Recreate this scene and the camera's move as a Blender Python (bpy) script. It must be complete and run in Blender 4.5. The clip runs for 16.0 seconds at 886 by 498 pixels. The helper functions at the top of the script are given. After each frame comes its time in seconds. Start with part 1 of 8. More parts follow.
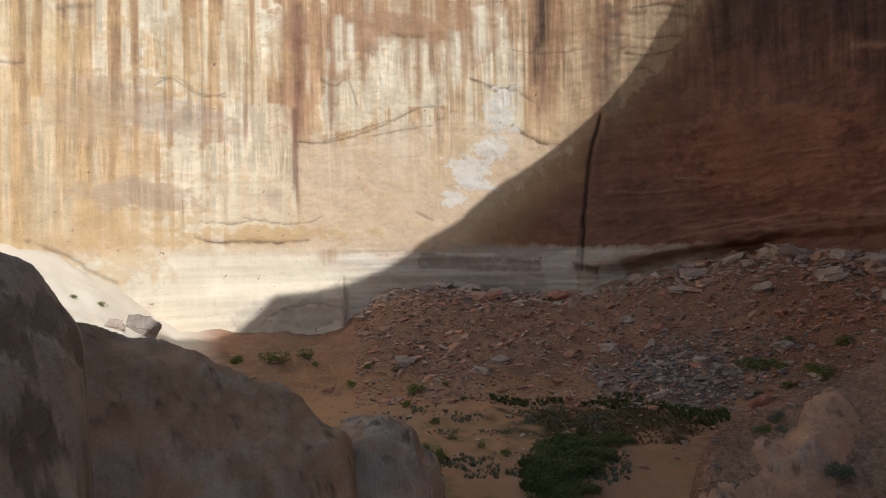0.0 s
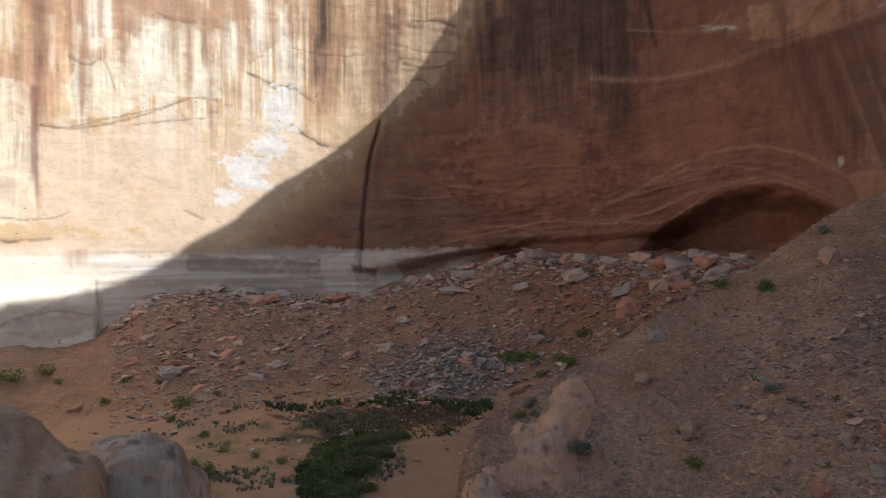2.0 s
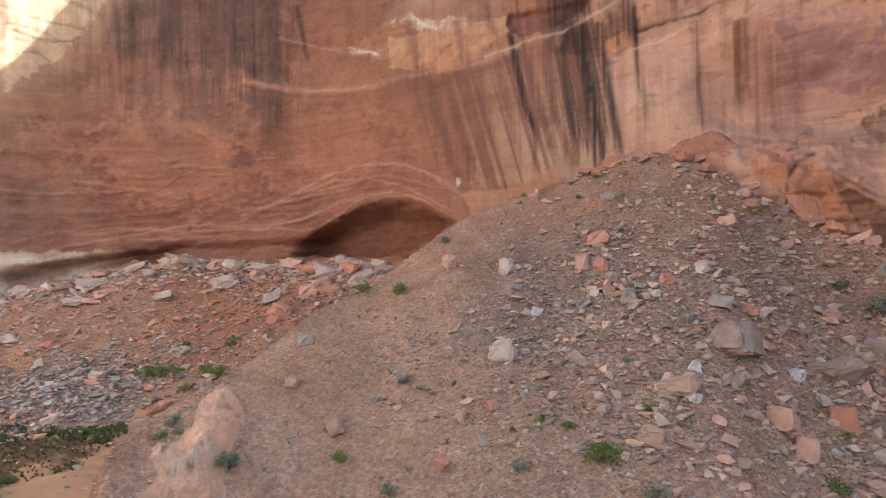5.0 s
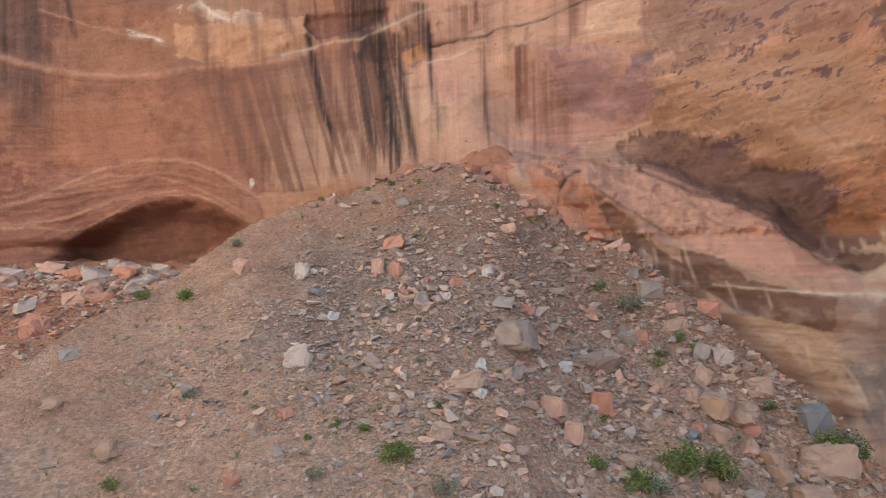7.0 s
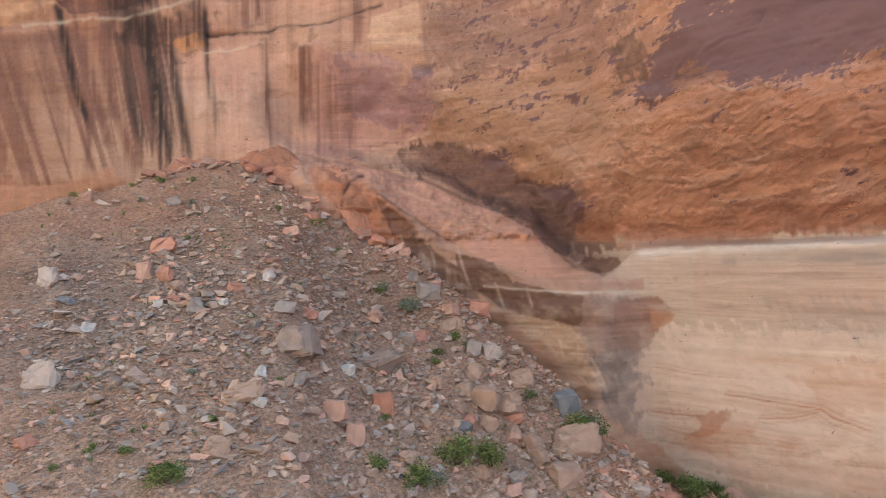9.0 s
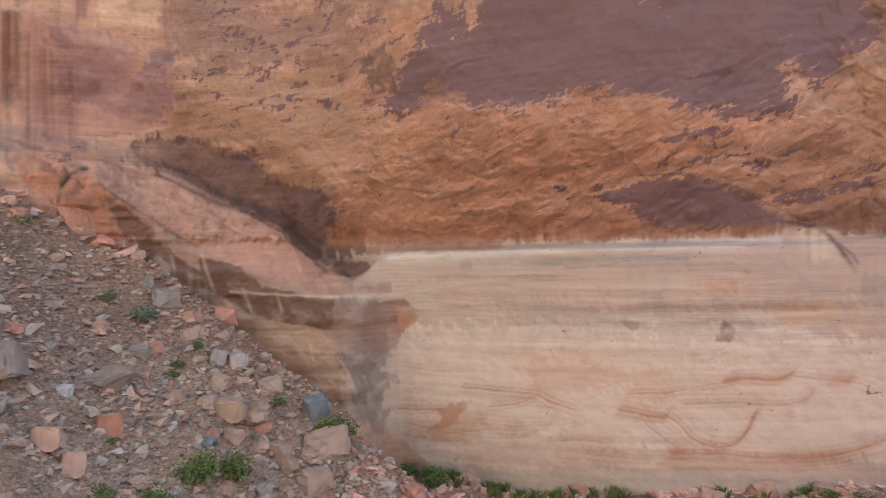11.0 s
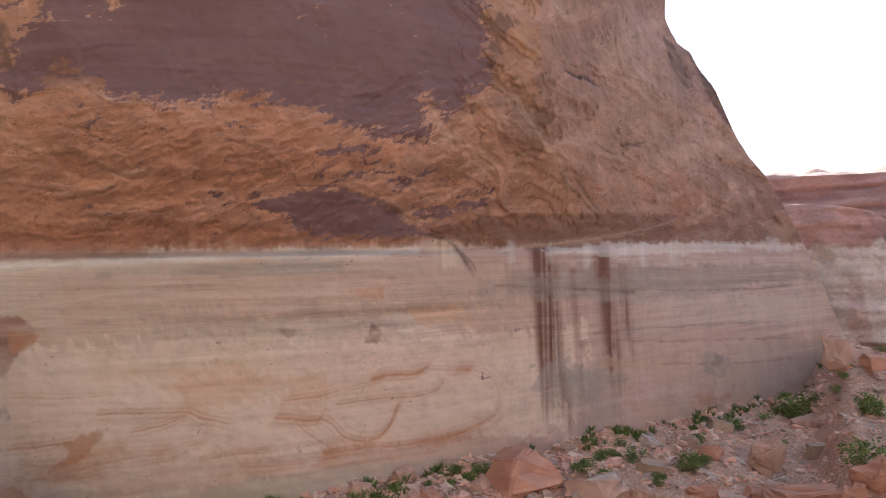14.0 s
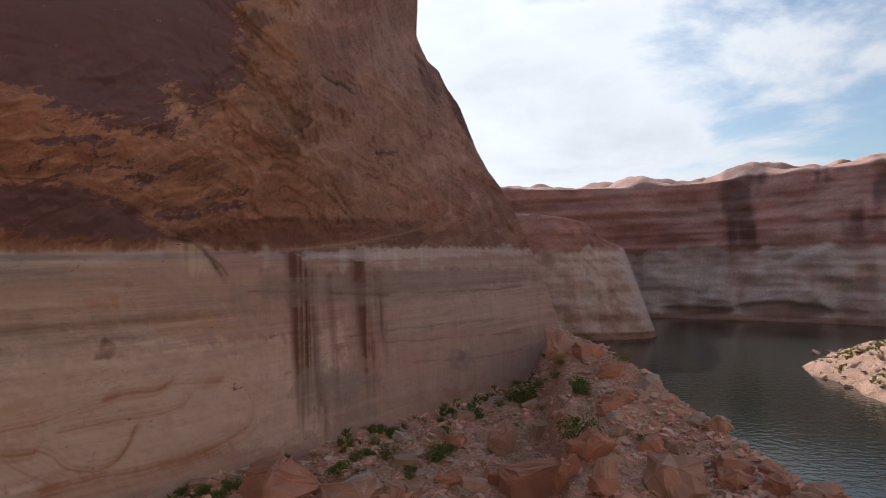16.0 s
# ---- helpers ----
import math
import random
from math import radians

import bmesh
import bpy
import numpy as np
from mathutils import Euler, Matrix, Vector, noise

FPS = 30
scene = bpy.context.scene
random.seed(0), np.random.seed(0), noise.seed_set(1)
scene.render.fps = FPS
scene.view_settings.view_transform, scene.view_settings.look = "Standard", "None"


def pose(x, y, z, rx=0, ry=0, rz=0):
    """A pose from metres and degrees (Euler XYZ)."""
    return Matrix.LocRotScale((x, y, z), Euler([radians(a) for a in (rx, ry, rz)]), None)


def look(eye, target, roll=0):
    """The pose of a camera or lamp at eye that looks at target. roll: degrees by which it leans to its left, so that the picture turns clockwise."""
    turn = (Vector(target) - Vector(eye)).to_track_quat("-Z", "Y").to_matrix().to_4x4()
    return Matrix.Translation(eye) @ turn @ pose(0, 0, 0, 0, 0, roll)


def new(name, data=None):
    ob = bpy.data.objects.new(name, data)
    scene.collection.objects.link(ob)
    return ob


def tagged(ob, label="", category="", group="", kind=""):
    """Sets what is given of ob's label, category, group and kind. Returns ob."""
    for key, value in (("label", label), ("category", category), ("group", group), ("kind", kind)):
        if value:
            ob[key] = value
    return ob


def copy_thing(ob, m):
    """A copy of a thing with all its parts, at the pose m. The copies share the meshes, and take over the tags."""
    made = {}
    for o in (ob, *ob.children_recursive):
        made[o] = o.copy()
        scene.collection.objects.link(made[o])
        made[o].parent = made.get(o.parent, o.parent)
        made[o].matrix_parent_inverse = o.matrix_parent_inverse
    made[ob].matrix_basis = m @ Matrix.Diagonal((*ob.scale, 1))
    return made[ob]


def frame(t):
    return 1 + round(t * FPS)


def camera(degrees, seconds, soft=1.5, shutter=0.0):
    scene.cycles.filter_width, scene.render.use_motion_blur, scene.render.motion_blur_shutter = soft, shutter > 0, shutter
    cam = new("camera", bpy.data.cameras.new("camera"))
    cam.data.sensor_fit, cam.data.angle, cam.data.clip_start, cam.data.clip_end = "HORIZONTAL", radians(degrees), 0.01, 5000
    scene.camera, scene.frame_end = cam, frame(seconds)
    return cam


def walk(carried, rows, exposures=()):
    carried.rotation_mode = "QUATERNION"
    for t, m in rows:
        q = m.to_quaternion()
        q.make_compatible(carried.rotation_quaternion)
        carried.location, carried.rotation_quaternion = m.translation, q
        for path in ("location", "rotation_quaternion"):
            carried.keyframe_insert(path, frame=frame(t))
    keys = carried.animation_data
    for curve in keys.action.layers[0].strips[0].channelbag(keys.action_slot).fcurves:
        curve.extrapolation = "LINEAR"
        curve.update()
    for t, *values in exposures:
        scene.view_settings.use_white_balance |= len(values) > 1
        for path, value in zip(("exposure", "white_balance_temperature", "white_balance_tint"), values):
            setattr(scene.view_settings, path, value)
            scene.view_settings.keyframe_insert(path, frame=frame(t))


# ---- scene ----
EYE = 30.0  # metres of the camera over the lake
cam = camera(69.95, 16.0, soft=0.85, shutter=0.25)
PATH = [
    (0.0, 90.98, 1.10, 0.02),
    (0.5, 90.95, 1.07, -3.59),
    (1.0, 90.94, 1.01, -8.03),
    (1.5, 90.87, 0.99, -14.32),
    (2.0, 90.85, 0.89, -19.77),
    (2.5, 90.86, 0.90, -25.12),
    (3.0, 90.84, 0.89, -30.63),
    (3.5, 90.86, 0.88, -35.88),
    (4.0, 90.85, 0.84, -40.85),
    (4.5, 90.88, 0.83, -45.79),
    (7.0, 91.06, 0.73, -68.82),
    (7.5, 91.09, 0.73, -73.42),
    (8.0, 91.10, 0.75, -78.11),
    (8.5, 91.12, 0.77, -82.96),
    (9.0, 91.13, 0.78, -88.23),
    (11.5, 91.25, 0.74, -115.71),
    (12.0, 91.31, 0.72, -120.63),
    (12.5, 91.37, 0.76, -125.30),
    (13.0, 91.44, 0.85, -130.14),
    (13.5, 91.46, 0.94, -135.26),
    (14.0, 91.46, 1.04, -140.75),
    (14.5, 91.46, 1.10, -146.20),
    (15.0, 91.46, 1.21, -151.66),
    (15.5, 91.43, 1.32, -157.10),
    (16.0, 91.38, 1.44, -162.51),
]
walk(cam, [(t, pose(0, 0, EYE, rx, ry, rz)) for t, rx, ry, rz in PATH],
     exposures=[(0.0, -0.68, 6450, 7), (1.0, -0.54, 6100, 7), (2.0, -0.15, 6050, 9), (3.0, 0.57, 6400, 13), (4.5, 1.5, 6400, 12), (7.0, 1.78, 6200, 4), (9.0, 1.8, 6100, 4), (12.5, 1.62, 5800, 3), (14.0, 1.29, 6000, 8), (15.0, 0.57, 6450, 15), (16.0, -0.07, 6650, 16)])

# ---- light: low sun over the far rim, cloudy bright sky ----
SUN_BEARING, SUN_HEIGHT = 150.0, 30.0
world = bpy.data.worlds.new("sky")
scene.world = world
world.use_nodes = True
wn, wl = world.node_tree.nodes, world.node_tree.links
sky = wn.new("ShaderNodeTexSky")
sky.sky_type = "NISHITA"
sky.sun_disc = False
sky.sun_elevation, sky.sun_rotation = radians(SUN_HEIGHT), radians(SUN_BEARING)
wn["Background"].inputs[1].default_value = 0.0275
way = wn.new("ShaderNodeTexCoord")
part_z = wn.new("ShaderNodeSeparateXYZ")
wl.new(way.outputs["Generated"], part_z.inputs[0])
lift = wn.new("ShaderNodeMath")
lift.operation = "MULTIPLY_ADD"
lift.inputs[1].default_value, lift.inputs[2].default_value = 0.9, 0.22
wl.new(part_z.outputs[2], lift.inputs[0])
flat = wn.new("ShaderNodeVectorMath")
flat.operation = "DIVIDE"
wl.new(way.outputs["Generated"], flat.inputs[0])
wl.new(lift.outputs[0], flat.inputs[1])
cloud = wn.new("ShaderNodeTexNoise")
cloud.inputs["Scale"].default_value, cloud.inputs["Detail"].default_value, cloud.inputs["Roughness"].default_value = 1.35, 9, 0.56
cloud.inputs["Distortion"].default_value = 0.25
wl.new(flat.outputs[0], cloud.inputs["Vector"])
cover = wn.new("ShaderNodeMapRange")
cover.interpolation_type = "SMOOTHSTEP"
cover.inputs[1].default_value, cover.inputs[2].default_value = 0.41, 0.56
cover.inputs[3].default_value = 0.08
wl.new(cloud.outputs[0], cover.inputs[0])
shade = wn.new("ShaderNodeMapRange")
shade.inputs[1].default_value, shade.inputs[2].default_value, shade.inputs[3].default_value, shade.inputs[4].default_value = 0.55, 0.75, 11.5, 9.5
wl.new(cloud.outputs[0], shade.inputs[0])
# clouds glow towards the sun, as they scatter its light forward
aim = wn.new("ShaderNodeVectorMath")
aim.operation = "DOT_PRODUCT"
aim.inputs[1].default_value = (math.sin(radians(SUN_BEARING)) * math.cos(radians(SUN_HEIGHT)), math.cos(radians(SUN_BEARING)) * math.cos(radians(SUN_HEIGHT)), math.sin(radians(SUN_HEIGHT)))
wl.new(way.outputs["Generated"], aim.inputs[0])
glow = wn.new("ShaderNodeMapRange")
glow.inputs[1].default_value, glow.inputs[2].default_value, glow.inputs[3].default_value, glow.inputs[4].default_value = 0.1, 0.95, 0.65, 3.6
wl.new(aim.outputs["Value"], glow.inputs[0])
both = wn.new("ShaderNodeMath")
both.operation = "MULTIPLY"
wl.new(shade.outputs[0], both.inputs[0])
wl.new(glow.outputs[0], both.inputs[1])
white = wn.new("ShaderNodeVectorMath")
white.operation = "SCALE"
white.inputs[0].default_value = (0.86, 0.97, 1.05)
wl.new(both.outputs[0], white.inputs["Scale"])
blend = wn.new("ShaderNodeMix")
blend.data_type = "RGBA"
wl.new(cover.outputs[0], blend.inputs[0])
clear = wn.new("ShaderNodeVectorMath")
clear.operation = "MULTIPLY"
clear.inputs[1].default_value = (2.8, 3.5, 3.9)
wl.new(sky.outputs[0], clear.inputs[0])
wl.new(clear.outputs[0], blend.inputs[6])
wl.new(white.outputs[0], blend.inputs[7])
wl.new(blend.outputs[2], wn["Background"].inputs[0])
sun = new("sun", bpy.data.lights.new("sun", "SUN"))
sun.data.energy, sun.data.angle, sun.data.color = 5.0, radians(0.53), (1.0, 0.95, 0.88)
sb, sh = radians(SUN_BEARING), radians(SUN_HEIGHT)
sun.matrix_world = look((0, 0, 400), (-math.sin(sb) * math.cos(sh), -math.cos(sb) * math.cos(sh), 400 - math.sin(sh)))

# ---- noise and curves ----
def lattice(ix, iy, iz, seed):
    h = (ix.astype(np.int64) * 374761393 + iy.astype(np.int64) * 668265263 + iz.astype(np.int64) * 2147483647 + seed * 974634777) & 0xFFFFFFFF
    h = ((h ^ (h >> 13)) * 1274126177) & 0xFFFFFFFF
    h = ((h ^ (h >> 15)) * 2246822519) & 0xFFFFFFFF
    return ((h ^ (h >> 16)) & 0xFFFFFF) / 16777215.0


def grain(x, y, z, seed=0):
    """Smooth value noise, 0 to 1."""
    x, y, z = np.broadcast_arrays(np.asarray(x, float), np.asarray(y, float), np.asarray(z, float))
    fx, fy, fz = np.floor(x), np.floor(y), np.floor(z)
    ux, uy, uz = x - fx, y - fy, z - fz
    ux, uy, uz = (u * u * (3 - 2 * u) for u in (ux, uy, uz))
    total = 0.0
    for i in (0, 1):
        for j in (0, 1):
            for k in (0, 1):
                total = total + lattice(fx + i, fy + j, fz + k, seed) * (ux if i else 1 - ux) * (uy if j else 1 - uy) * (uz if k else 1 - uz)
    return total


def fbm(x, y, z, octaves=4, seed=0, gain=0.5):
    total, weight, size = 0.0, 0.0, 1.0
    for o in range(octaves):
        total = total + size * (grain(np.asarray(x) * 2.03 ** o + 7.1 * o, np.asarray(y) * 2.03 ** o, np.asarray(z) * 2.03 ** o, seed + o) - 0.5)
        weight += size
        size *= gain
    return total / weight * 2  # about -0.6 to 0.6


def step(a, b, x):
    u = np.clip((np.asarray(x, float) - a) / (b - a), 0, 1)
    return u * u * (3 - 2 * u)


def line(x, soft, *pairs):
    """A rounded line through (x, y) pairs."""
    px, py = zip(*pairs)
    n = 2400
    tx = np.linspace(px[0] - 4 * soft, px[-1] + 4 * soft, n)
    ty = np.interp(tx, px, py)
    if soft > 0:
        half = max(1, int(3 * soft / (tx[1] - tx[0])))
        k = np.exp(-0.5 * (np.arange(-half, half + 1) * (tx[1] - tx[0]) / soft) ** 2)
        ty = np.convolve(np.pad(ty, half, mode="edge"), k / k.sum(), mode="valid")
    return np.interp(x, tx, ty)


def up(rise, r):
    """Height of a point seen at that rise, in degrees, from the amphitheatre's middle, r metres out."""
    return EYE + r * np.tan(np.radians(rise))


def plan(bearing, r):
    a = np.radians(bearing)
    return r * np.sin(a), r * np.cos(a)


def sheet(name, x, y, z, col=None, material=None, smooth=True, loop=False, skip=None, grit=None, extra=()):
    """A grid of points (rows, columns) as one mesh; faces whose corners are all marked in skip are left out."""
    rows, cols = x.shape
    me = bpy.data.meshes.new(name)
    idx = np.arange(rows * cols).reshape(rows, cols)
    if loop:
        idx = np.concatenate([idx, idx[:, :1]], axis=1)
    q = np.stack([idx[:-1, :-1], idx[1:, :-1], idx[1:, 1:], idx[:-1, 1:]], axis=-1).reshape(-1, 4)
    if skip is not None:
        f = skip.ravel()[q]
        q = q[~f.all(axis=1)]
    me.vertices.add(rows * cols)
    me.vertices.foreach_set("co", np.stack([x, y, z], axis=-1).astype(np.float32).ravel())
    me.loops.add(q.size)
    me.loops.foreach_set("vertex_index", q.astype(np.int32).ravel())
    me.polygons.add(len(q))
    me.polygons.foreach_set("loop_start", np.arange(0, q.size, 4, dtype=np.int32))
    me.polygons.foreach_set("use_smooth", np.full(len(q), smooth))
    me.update(calc_edges=True)
    if col is not None:
        at = me.attributes.new("tone", "FLOAT_COLOR", "POINT")
        at.data.foreach_set("color", np.concatenate([np.clip(col, 0, 1), (np.ones(col.shape[:2]) if grit is None else grit)[..., None]], axis=-1).astype(np.float32).ravel())
    for label, data in extra:
        if data.ndim == 2:
            me.attributes.new(label, "FLOAT", "POINT").data.foreach_set("value", data.astype(np.float32).ravel())
        else:
            me.attributes.new(label, "FLOAT_VECTOR", "POINT").data.foreach_set("vector", data.astype(np.float32).ravel())
    if material:
        me.materials.append(material)
    return new(name, me)


def mix(col, other, amount):
    return col + (np.asarray(other) - col) * np.clip(amount, 0, 1)[..., None]


# ---- materials ----
PLUM = (0.215, 0.136, 0.148)  # desert varnish


def stone(name, base=None, grain_size=1.0, bump=0.6, rough=0.9, spread=0.25, island=False, stretch=(1, 1, 1), pebbles=0.0, cracks=0.0, face=False):
    """Weathered rock or soil: the mesh's own tone (or a base colour), mottled at two scales, with fine relief."""
    m = bpy.data.materials.new(name)
    m.use_nodes = True
    n, l = m.node_tree.nodes, m.node_tree.links
    b = n["Principled BSDF"]
    b.inputs["Roughness"].default_value = rough
    b.inputs["Specular IOR Level"].default_value = 0.2
    co = n.new("ShaderNodeTexCoord")
    mp = n.new("ShaderNodeMapping")
    mp.inputs["Scale"].default_value = stretch
    l.new(co.outputs["Object"], mp.inputs[0])
    fine, wide = n.new("ShaderNodeTexNoise"), n.new("ShaderNodeTexNoise")
    fine.inputs["Scale"].default_value, fine.inputs["Detail"].default_value, fine.inputs["Roughness"].default_value = 1.6 / grain_size, 6, 0.65
    wide.inputs["Scale"].default_value, wide.inputs["Detail"].default_value = 0.16 / grain_size, 4
    for k in (fine, wide):
        l.new(mp.outputs[0], k.inputs["Vector"])
    if base is None:
        src = n.new("ShaderNodeAttribute")
        src.attribute_name = "tone"
        colour = src.outputs["Color"]
    else:
        src = n.new("ShaderNodeRGB")
        src.outputs[0].default_value = (*base, 1)
        colour = src.outputs[0]
    total = n.new("ShaderNodeMath")
    total.operation = "ADD"
    l.new(fine.outputs[0], total.inputs[0])
    l.new(wide.outputs[0], total.inputs[1])
    rng = n.new("ShaderNodeMapRange")
    rng.inputs[1].default_value, rng.inputs[2].default_value = 0.6, 1.4
    rng.inputs[3].default_value, rng.inputs[4].default_value = 1 - spread, 1 + spread
    l.new(total.outputs[0], rng.inputs[0])
    value = rng.outputs[0]
    vary = n.new("ShaderNodeNewGeometry") if island else n.new("ShaderNodeObjectInfo")
    if base is not None:
        r2 = n.new("ShaderNodeMapRange")
        r2.inputs[3].default_value, r2.inputs[4].default_value = 0.7, 1.35
        l.new(vary.outputs["Random Per Island" if island else "Random"], r2.inputs[0])
        mul = n.new("ShaderNodeMath")
        mul.operation = "MULTIPLY"
        l.new(value, mul.inputs[0])
        l.new(r2.outputs[0], mul.inputs[1])
        value = mul.outputs[0]
    if base is None:
        # the mesh's alpha says how mottled and rough the surface is
        even = n.new("ShaderNodeMix")
        even.inputs[2].default_value = 1.0
        l.new(src.outputs["Alpha"], even.inputs[0])
        l.new(value, even.inputs[3])
        value = even.outputs[0]
    scale = n.new("ShaderNodeVectorMath")
    scale.operation = "SCALE"
    l.new(colour, scale.inputs[0])
    l.new(value, scale.inputs["Scale"])
    l.new(scale.outputs[0], b.inputs["Base Color"])
    height = fine.outputs[0]
    if pebbles:
        # packed small stones: each cell its own shade, edges sunk
        cell, edge = n.new("ShaderNodeTexVoronoi"), n.new("ShaderNodeTexVoronoi")
        edge.feature = "DISTANCE_TO_EDGE"
        for k in (cell, edge):
            k.inputs["Scale"].default_value = 1 / pebbles
            l.new(mp.outputs[0], k.inputs["Vector"])
        r3, r4 = n.new("ShaderNodeMapRange"), n.new("ShaderNodeMapRange")
        r3.inputs[3].default_value, r3.inputs[4].default_value = 0.78, 1.22
        sep = n.new("ShaderNodeSeparateColor")
        l.new(cell.outputs["Color"], sep.inputs[0])
        l.new(sep.outputs[0], r3.inputs[0])
        m2 = n.new("ShaderNodeMath")
        m2.operation = "MULTIPLY"
        l.new(value, m2.inputs[0])
        l.new(r3.outputs[0], m2.inputs[1])
        soft_to = n.new("ShaderNodeMix")
        l.new(src.outputs["Alpha"], soft_to.inputs[0])
        l.new(value, soft_to.inputs[2])
        l.new(m2.outputs[0], soft_to.inputs[3])
        l.new(soft_to.outputs[0], scale.inputs["Scale"])
        r4.inputs[2].default_value = 0.25
        l.new(edge.outputs["Distance"], r4.inputs[0])
        add = n.new("ShaderNodeMath")
        add.operation = "ADD"
        l.new(r4.outputs[0], add.inputs[0])
        l.new(fine.outputs[0], add.inputs[1])
        height = add.outputs[0]
    if cracks:
        # hairline beds and cracks: thin level lines of two slow noises, here and there
        last = scale.inputs["Scale"].links[0].from_socket
        for size, squash, seed in ((0.30, 4.5, 3.0), (0.17, 2.2, 11.0)):
            m3 = n.new("ShaderNodeMapping")
            m3.inputs["Scale"].default_value, m3.inputs["Location"].default_value = (size, size, size * squash), (seed, seed, seed)
            l.new(co.outputs["Object"], m3.inputs[0])
            slow, where = n.new("ShaderNodeTexNoise"), n.new("ShaderNodeTexNoise")
            slow.inputs["Scale"].default_value, slow.inputs["Detail"].default_value, slow.inputs["Roughness"].default_value = 1.0, 4, 0.55
            where.inputs["Scale"].default_value, where.inputs["Detail"].default_value = 0.8, 2
            l.new(m3.outputs[0], slow.inputs["Vector"])
            l.new(m3.outputs[0], where.inputs["Vector"])
            off, size_of = n.new("ShaderNodeMath"), n.new("ShaderNodeMath")
            off.operation, size_of.operation = "SUBTRACT", "ABSOLUTE"
            off.inputs[1].default_value = 0.5
            l.new(slow.outputs[0], off.inputs[0])
            l.new(off.outputs[0], size_of.inputs[0])
            thin = n.new("ShaderNodeMapRange")
            thin.inputs[2].default_value, thin.inputs[3].default_value, thin.inputs[4].default_value = 0.013, cracks, 0.0
            l.new(size_of.outputs[0], thin.inputs[0])
            gate = n.new("ShaderNodeMapRange")
            gate.inputs[1].default_value, gate.inputs[2].default_value = 0.48, 0.60
            l.new(where.outputs[0], gate.inputs[0])
            cut, less, keep_on = n.new("ShaderNodeMath"), n.new("ShaderNodeMath"), n.new("ShaderNodeMath")
            cut.operation, less.operation, keep_on.operation = "MULTIPLY", "SUBTRACT", "MULTIPLY"
            l.new(thin.outputs[0], cut.inputs[0])
            l.new(gate.outputs[0], cut.inputs[1])
            less.inputs[0].default_value = 1.0
            l.new(cut.outputs[0], less.inputs[1])
            l.new(last, keep_on.inputs[0])
            l.new(less.outputs[0], keep_on.inputs[1])
            last = keep_on.outputs[0]
            deeper = n.new("ShaderNodeMath")
            deeper.operation = "SUBTRACT"
            l.new(height, deeper.inputs[0])
            l.new(cut.outputs[0], deeper.inputs[1])
            height = deeper.outputs[0]
        l.new(last, scale.inputs["Scale"])
    if face:
        value, height, crust = weathering(n, l, scale.inputs["Scale"].links[0].from_socket, height)
        l.new(value, scale.inputs["Scale"])
        dark = n.new("ShaderNodeMix")
        dark.data_type = "RGBA"
        l.new(crust, dark.inputs[0])
        l.new(scale.outputs[0], dark.inputs[6])
        varnish, shaded = n.new("ShaderNodeRGB"), n.new("ShaderNodeMix")
        varnish.outputs[0].default_value = (*PLUM, 1)
        shaded.data_type = "RGBA"
        shaded.inputs[6].default_value = (*(0.8 * c for c in PLUM), 1)
        l.new(wide.outputs[0], shaded.inputs[0])
        l.new(varnish.outputs[0], shaded.inputs[7])
        l.new(shaded.outputs[2], dark.inputs[7])
        l.new(dark.outputs[2], b.inputs["Base Color"])
    bp = n.new("ShaderNodeBump")
    bp.inputs["Strength"].default_value, bp.inputs["Distance"].default_value = bump, 0.35 * grain_size
    l.new(height, bp.inputs["Height"])
    if base is None:
        firm = n.new("ShaderNodeMath")
        firm.operation = "MULTIPLY"
        firm.inputs[1].default_value = bump
        l.new(src.outputs["Alpha"], firm.inputs[0])
        l.new(firm.outputs[0], bp.inputs["Strength"])
    l.new(bp.outputs[0], b.inputs["Normal"])
    return m


